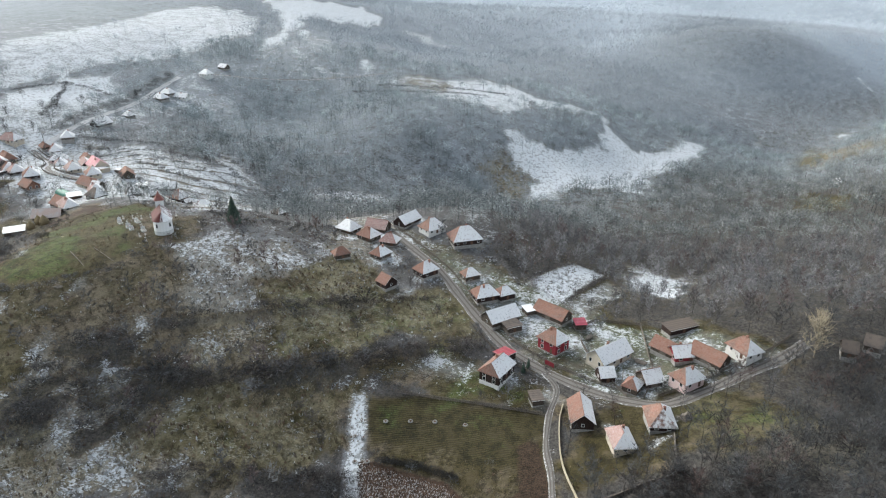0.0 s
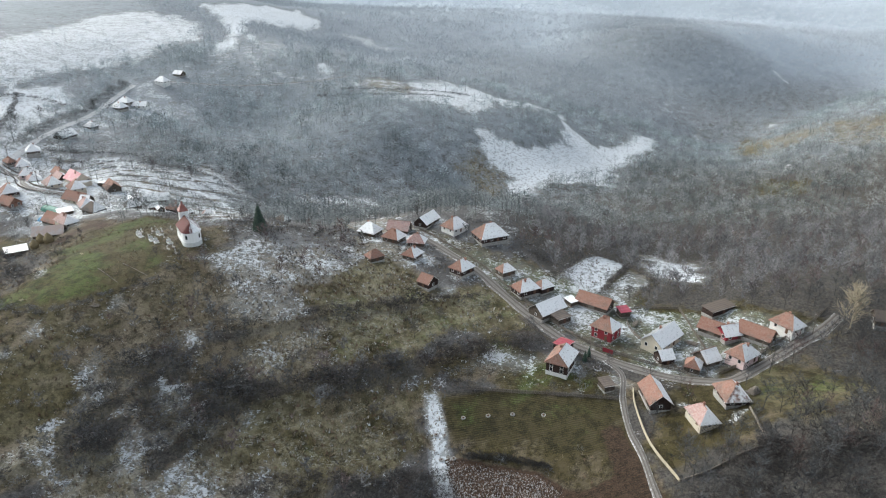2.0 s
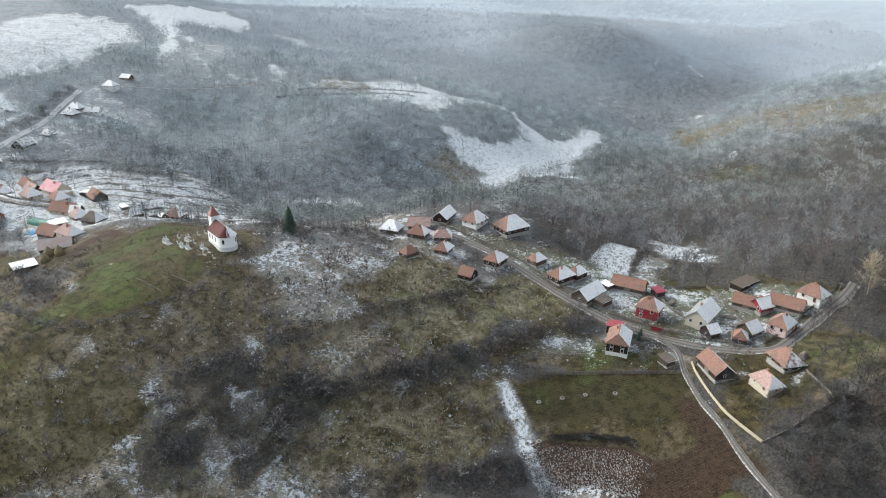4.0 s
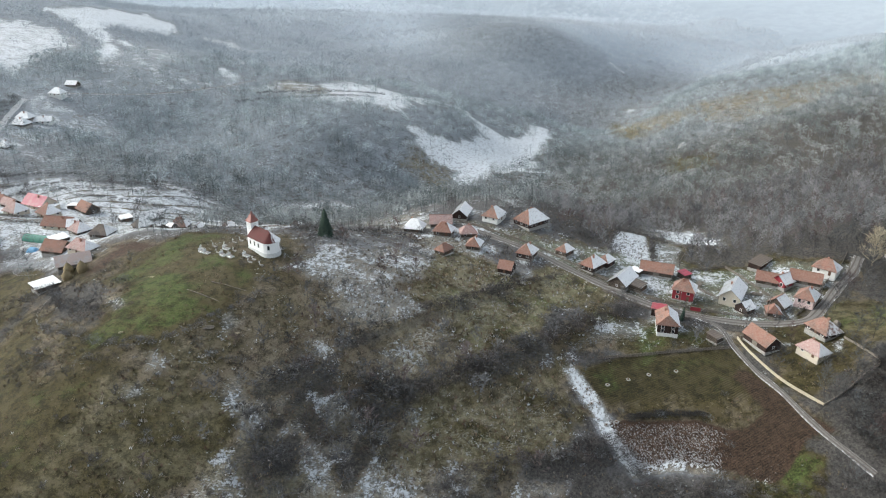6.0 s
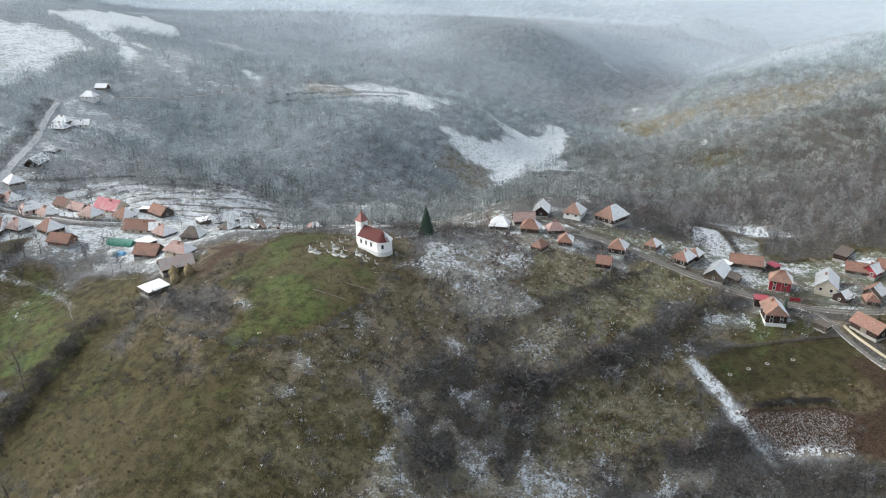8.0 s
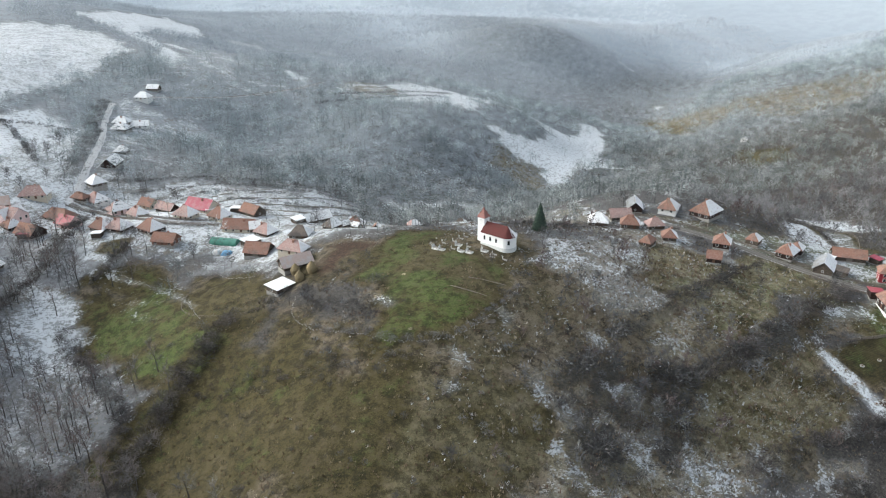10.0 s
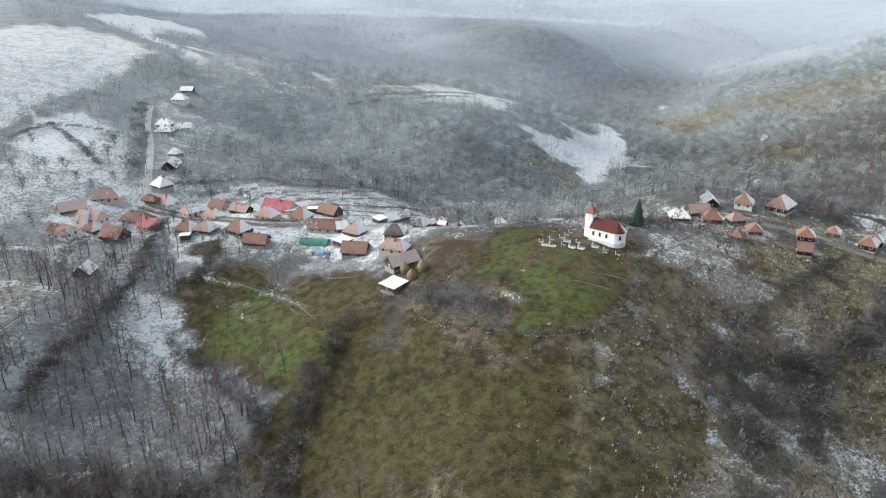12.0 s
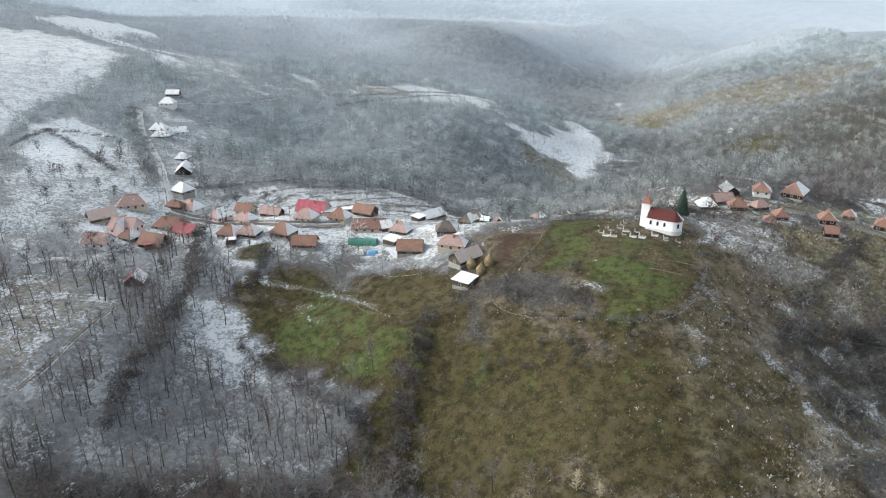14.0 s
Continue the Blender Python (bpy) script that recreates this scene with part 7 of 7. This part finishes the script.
conifer(-89.0, 276.0, 12.5, 3.7, "tall dark green conifer beside the church")
conifer(26.6, 195.3, 4.0, 0.9, "slim dark evergreen by a house")
conifer(28.4, 196.7, 4.6, 0.9, "slim dark evergreen beside the yard")
prng = random.Random(5)
for bx, by, bh, br, lab in ((118.0, 189.5, 15.0, 0.42, "tall pale-twigged poplar at the road end"), (-223.5, 197.7, 6.5, 0.3, "small pale birch on the meadow"), (-220.9, 192.3, 5.0, 0.3, "young pale birch on the meadow")):
    ob = tree_thing("poplar" if bh > 10 else "birch", bare_tree(prng, 1.0, br, 34, 900, 4, 1, 0.005, 0.12), M_BIRCH, M_BIRCH)
    ob.matrix_basis = pose(bx, by, float(ground_height(bx, by)) - 0.05) @ Matrix.Scale(bh, 4)
    tagged(ob, lab, "tree")


def hedge_row(name, label, line, step, size, seed, material=None, width=1.5, rime=0.1):
    """A line of bushes joined into one body."""
    p = smooth_line(line, step)
    rng = np.random.default_rng(seed)
    q = np.concatenate([p + rng.uniform(-width, width, p.shape) for _ in range(2)])
    spread_wood(name, label, rows_of(q[:, 0], q[:, 1], rng.uniform(0.7, 1.25, len(q)) * size, rng, np.full(len(q), rime), rng.random(len(q)) * 0.3), FUZZ, material or M_BARK, "hedge")


hedge_row("hedge", "bare hedge along the foot of the meadow", HEDGE_A, 1.8, 1.8, 31, None, 1.6, 0.3)
# This distant hedge wears the slope twigs colour with its painted haze.
hedge_row("hedge", "tall bare hedge beside the hill road", HILLROAD_HEDGE, 3.4, 5.0, 32, M_MIDWOOD, 4.0, 0.3)
hedge_row("hedge", "bare bushes along the field bank", [(-92.4, 193.5), (-74.5, 192.7), (-58.2, 194.9), (-41.7, 199.4), (-28.0, 201.6), (-7.3, 205.4), (13.8, 207.7)], 1.5, 3.8, 33, None, 3.2, 0.02)
hedge_row("hedge", "dark hedge between the two meadows", [(-67.6, 223.3), (-52.1, 226.0), (-34.8, 229.9), (-18.8, 234.1), (-2.4, 237.5)], 1.6, 2.4, 35, None, 1.4, 0.0)
hedge_row("hedge", "dark hedge at the foot of the brown slope", [(-88.6, 162.4), (-66.3, 163.9), (-46.9, 161.7), (-30.3, 160.4), (-27.3, 154.4), (-25.7, 147.1)], 1.5, 3.0, 36, None, 1.8, 0.05)
hedge_row("hedge", "low hedge along the snowy paddock", [(34, 254), (57, 277), (70, 272)], 1.8, 1.6, 37, None, 0.7)
hedge_row("hedge", "low hedge between two paddocks", [(47, 239), (70, 268)], 1.6, 1.8, 38, None, 0.7)
hedge_row("thicket", "dark shrubs below the ploughed field", [(-30, 143), (-12, 134), (6, 122), (22, 118)], 1.4, 2.6, 39, None, 4.0, 0.0)
hedge_row("stubble", "black burnt stubble at the edge of the ploughed field", BLACK_HEDGE, 0.3, 1.3, 34, M_IRON, 0.9, 0.0)


# bushes that stand out on the meadows
BUSHES = [bare_tree(orng, 1.0, 0.7, 14, 300, 3, 6, 0.014, 0.1) for _ in range(4)]
bush_first = [tree_thing("bush", k, M_BARK, M_BARK) for k in BUSHES]
for k, (tx, ty, th) in enumerate((
    (-208.5, 247.3, 2.6), (-205.7, 239.6, 2.4), (-213.2, 250.1, 2.2), (-195.7, 229.1, 2.2), (-194.5, 224.2, 2.0), (-181.0, 220.1, 2.4), (-173.5, 186.0, 4.6), (-185.5, 183.1, 2.2), (-161.1, 179.2, 3.0),
    (-199.7, 199.1, 1.9), (-198.0, 196.0, 1.6), (-195.0, 193.4, 1.7), (-204.8, 208.9, 1.5), (-210.3, 209.7, 1.4), (-222.6, 240.2, 1.5), (-180.5, 202.0, 2.2), (-167.9, 207.3, 3.0), (-161.5, 207.0, 2.6), (-191.2, 181.4, 2.2),
    (-196.1, 242.9, 2.6), (-190.4, 238.8, 2.6), (-183.2, 204.0, 1.8), (-198.0, 229.1, 2.0), (-206.9, 215.8, 1.4), (-45.6, 182.8, 3.2), (-41.1, 178.0, 5.2), (-37.6, 172.1, 4.4), (-33.5, 158.8, 4.8), (-49.8, 170.0, 2.6), (-152.7, 204.3, 2.4), (-134.0, 194.2, 2.4), (-40.0, 190.0, 2.5), (-186.5, 266.0, 3.4),
)):
    m = pose(tx, ty, float(ground_height(tx, ty)) - 0.05, 0, 0, k * 61) @ Matrix.Scale(th, 4)
    ob = copy_thing(bush_first[k % 4], m) if k >= 4 else bush_first[k]
    ob.matrix_basis = m
    tagged(ob, "large rounded leafless bush on the meadow" if th > 3 else "small leafless bush in winter grass", "bush", "meadow bushes")


def brush_heap(x, y, size, k):
    """A low heap of cut branches."""
    v, f, n = BUSHES[k % 4]
    ob = tree_thing("brush_heap", (v * (1.3, 1.0, 0.45), f, n), M_BIRCH, M_BARK)
    ob.matrix_basis = pose(x, y, float(ground_height(x, y)) - 0.02, 0, 0, k * 50) @ Matrix.Scale(size, 4)
    tagged(ob, "pale heap of cut branches on the meadow", "brush", "brush heaps")


for k, (hx, hy) in enumerate([(-168.0, 253.9), (-165.6, 231.4), (-131.5, 222.5), (-154.9, 261.7)]):
    brush_heap(hx, hy, 2.2 if k < 1 else 1.4, k)


def stone_row(line, label, step=0.9, size=0.32, material=None):
    """A tumbled dry-stone wall: every stone a piece of its own."""
    p = smooth_line(line, step)
    x0, y0 = p[0]
    z0 = float(ground_height(x0, y0))
    ob = tagged(thing("stone_wall", x0, y0), label, "wall")
    rng = random.Random(len(p))
    kinds = []
    for _ in range(5):
        bm = bmesh.new()
        bmesh.ops.create_icosphere(bm, subdivisions=1, radius=0.5)
        for v in bm.verts:
            v.co *= rng.uniform(0.75, 1.2)
            v.co.z *= 0.7
        kinds.append(finished(bm, "stone", material or M_STONE))
    for ax, ay in p[: 290]:
        ax, ay = ax + rng.uniform(-0.3, 0.3), ay + rng.uniform(-0.3, 0.3)
        m = pose(ax - x0, ay - y0, float(ground_height(ax, ay)) - z0 + 0.12, 0, 0, rng.uniform(0, 360)) @ Matrix.Scale(size * rng.uniform(0.8, 2.0), 4)
        part_of("stone", kinds[rng.randrange(5)], ob, m=m)


stone_row(HEDGE_A, "low tumbled stone wall at the foot of the hilltop meadow")
for ln in ([(-248.6, 350.2), (-238.7, 339.1), (-229.7, 325.9), (-225.1, 316.3), (-222.1, 296.7)], [(-210.9, 330.0), (-207.5, 320.5), (-199.0, 310.8)], [(-322.5, 396.2), (-307.5, 397.0), (-293.4, 400.6)], [(-257.4, 352.7), (-248.1, 361.6), (-242.2, 368.4)]):
    stone_row(ln, "snow-capped tumbled wall between gardens", 0.55, 0.28)
hedge_row("thicket", "purplish leafless thicket between two meadows", [(-214.6, 285.3), (-224.0, 274.4), (-234.2, 264.6), (-243.7, 254.4), (-253.0, 241.5), (-257.6, 234.8)], 0.8, 3.6, 51, None, 4.2, 0.0)
hedge_row("thicket", "brown leafless scrub below the snowy wood", [(-338, 285), (-322, 275), (-305, 265), (-288, 252), (-267, 238)], 0.9, 3.2, 53, None, 7.0, 0.0)
hedge_row("thicket", "russet scrub below the stone wall of the hill", [(-225.7, 255.8), (-213.2, 248.6), (-200.9, 239.2), (-189.2, 232.4), (-176.0, 229.0), (-166.9, 222.6)], 1.3, 1.7, 54, None, 5.5, 0.0)
hedge_row("thicket", "dark tangled thicket below the lower houses", [(47.3, 133.1), (57.3, 132.8), (66.2, 130.9), (74.0, 127.7), (80.8, 127.2)], 0.9, 4.2, 55, None, 7.0, 0.0)
hedge_row("hedge", "line of bare dark trees along a ditch below the village", [(-259.7, 404.4), (-268.7, 375.5), (-277.1, 356.2), (-288.0, 342.9), (-300.0, 324.6), (-310.4, 310.3), (-317.4, 297.8)], 2.2, 4.6, 56, None, 2.2, 0.0)
hedge_row("hedge", "bare hedge between two snowy gardens", [(-243.1, 364.9), (-251.5, 353.7), (-257.9, 345.9)], 1.8, 2.2, 57, None, 0.9, 0.1)
hedge_row("hedge", "dark trimmed hedge along a snowy garden", [(-240.7, 365.0), (-246.3, 357.6), (-251.7, 352.1), (-256.5, 347.4)], 0.9, 1.5, 58, None, 1.0, 0.0)
hedge_row("thicket", "bare scrub at the edge of the snowy wood", [(-270.1, 323.9), (-264.8, 309.0), (-258.7, 290.4), (-254.5, 275.0), (-251.4, 262.2), (-257.1, 251.4)], 1.3, 2.8, 52, None, 3.2, 0.1)
stone_row([(-190.5, 254.0), (-194.0, 268.0), (-190.0, 280.0)], "tumbled stone wall beside the lane")
for n, ln in enumerate((((-245, 462), (-200, 466), (-160, 462), (-125, 440)), ((-235, 448), (-190, 450), (-150, 440), (-122, 420)), ((-225, 436), (-190, 436), (-150, 422), (-120, 404)), ((-190, 420), (-160, 408), (-130, 392)), ((-300, 560), (-288, 520), (-280, 480)), ((-320, 520), (-300, 556), (-262, 556)), ((-60, 650), (0, 652), (60, 660)), ((-80, 632), (-20, 634), (40, 640)))):
    hedge_row("hedge", "bare hedgerow along a snowy terrace", ln, 3.2, 2.4 if n < 4 else 3.0, 40 + n, None, 1.2, 0.25)


def earth_ring(x, y, r):
    """A small ring of turned earth and straw round a cut stump."""
    ob = tagged(thing("stump_ring", x, y), "small snowy ring of earth round a stump", "mound", "rings in the kitchen garden")
    bm = bmesh.new()
    lathe(bm, [(r, -0.1), (r * 0.95, 0.2), (r * 0.75, 0.32), (r * 0.55, 0.2), (r * 0.5, 0.02)], 12, 0.06, random.Random(int(x * 9)))
    part_of("ring", finished(bm, "ring", M_STONE), ob)
    bm = bmesh.new()
    lathe(bm, [(0.28, -0.1), (0.22, 0.35), (0.2, 0.4)], 8, 0.08, random.Random(3))
    part_of("stump", finished(bm, "stump", M_DOOR), ob)


for rx, ry in ((-10.1, 177.4), (-2.5, 176.3), (-27, 173.8), (-24.4, 173.2), (-26.4, 165.8), (-22.7, 165.5), (6.8, 173.7), (-17.9, 178.1)):
    earth_ring(rx, ry, 0.8)
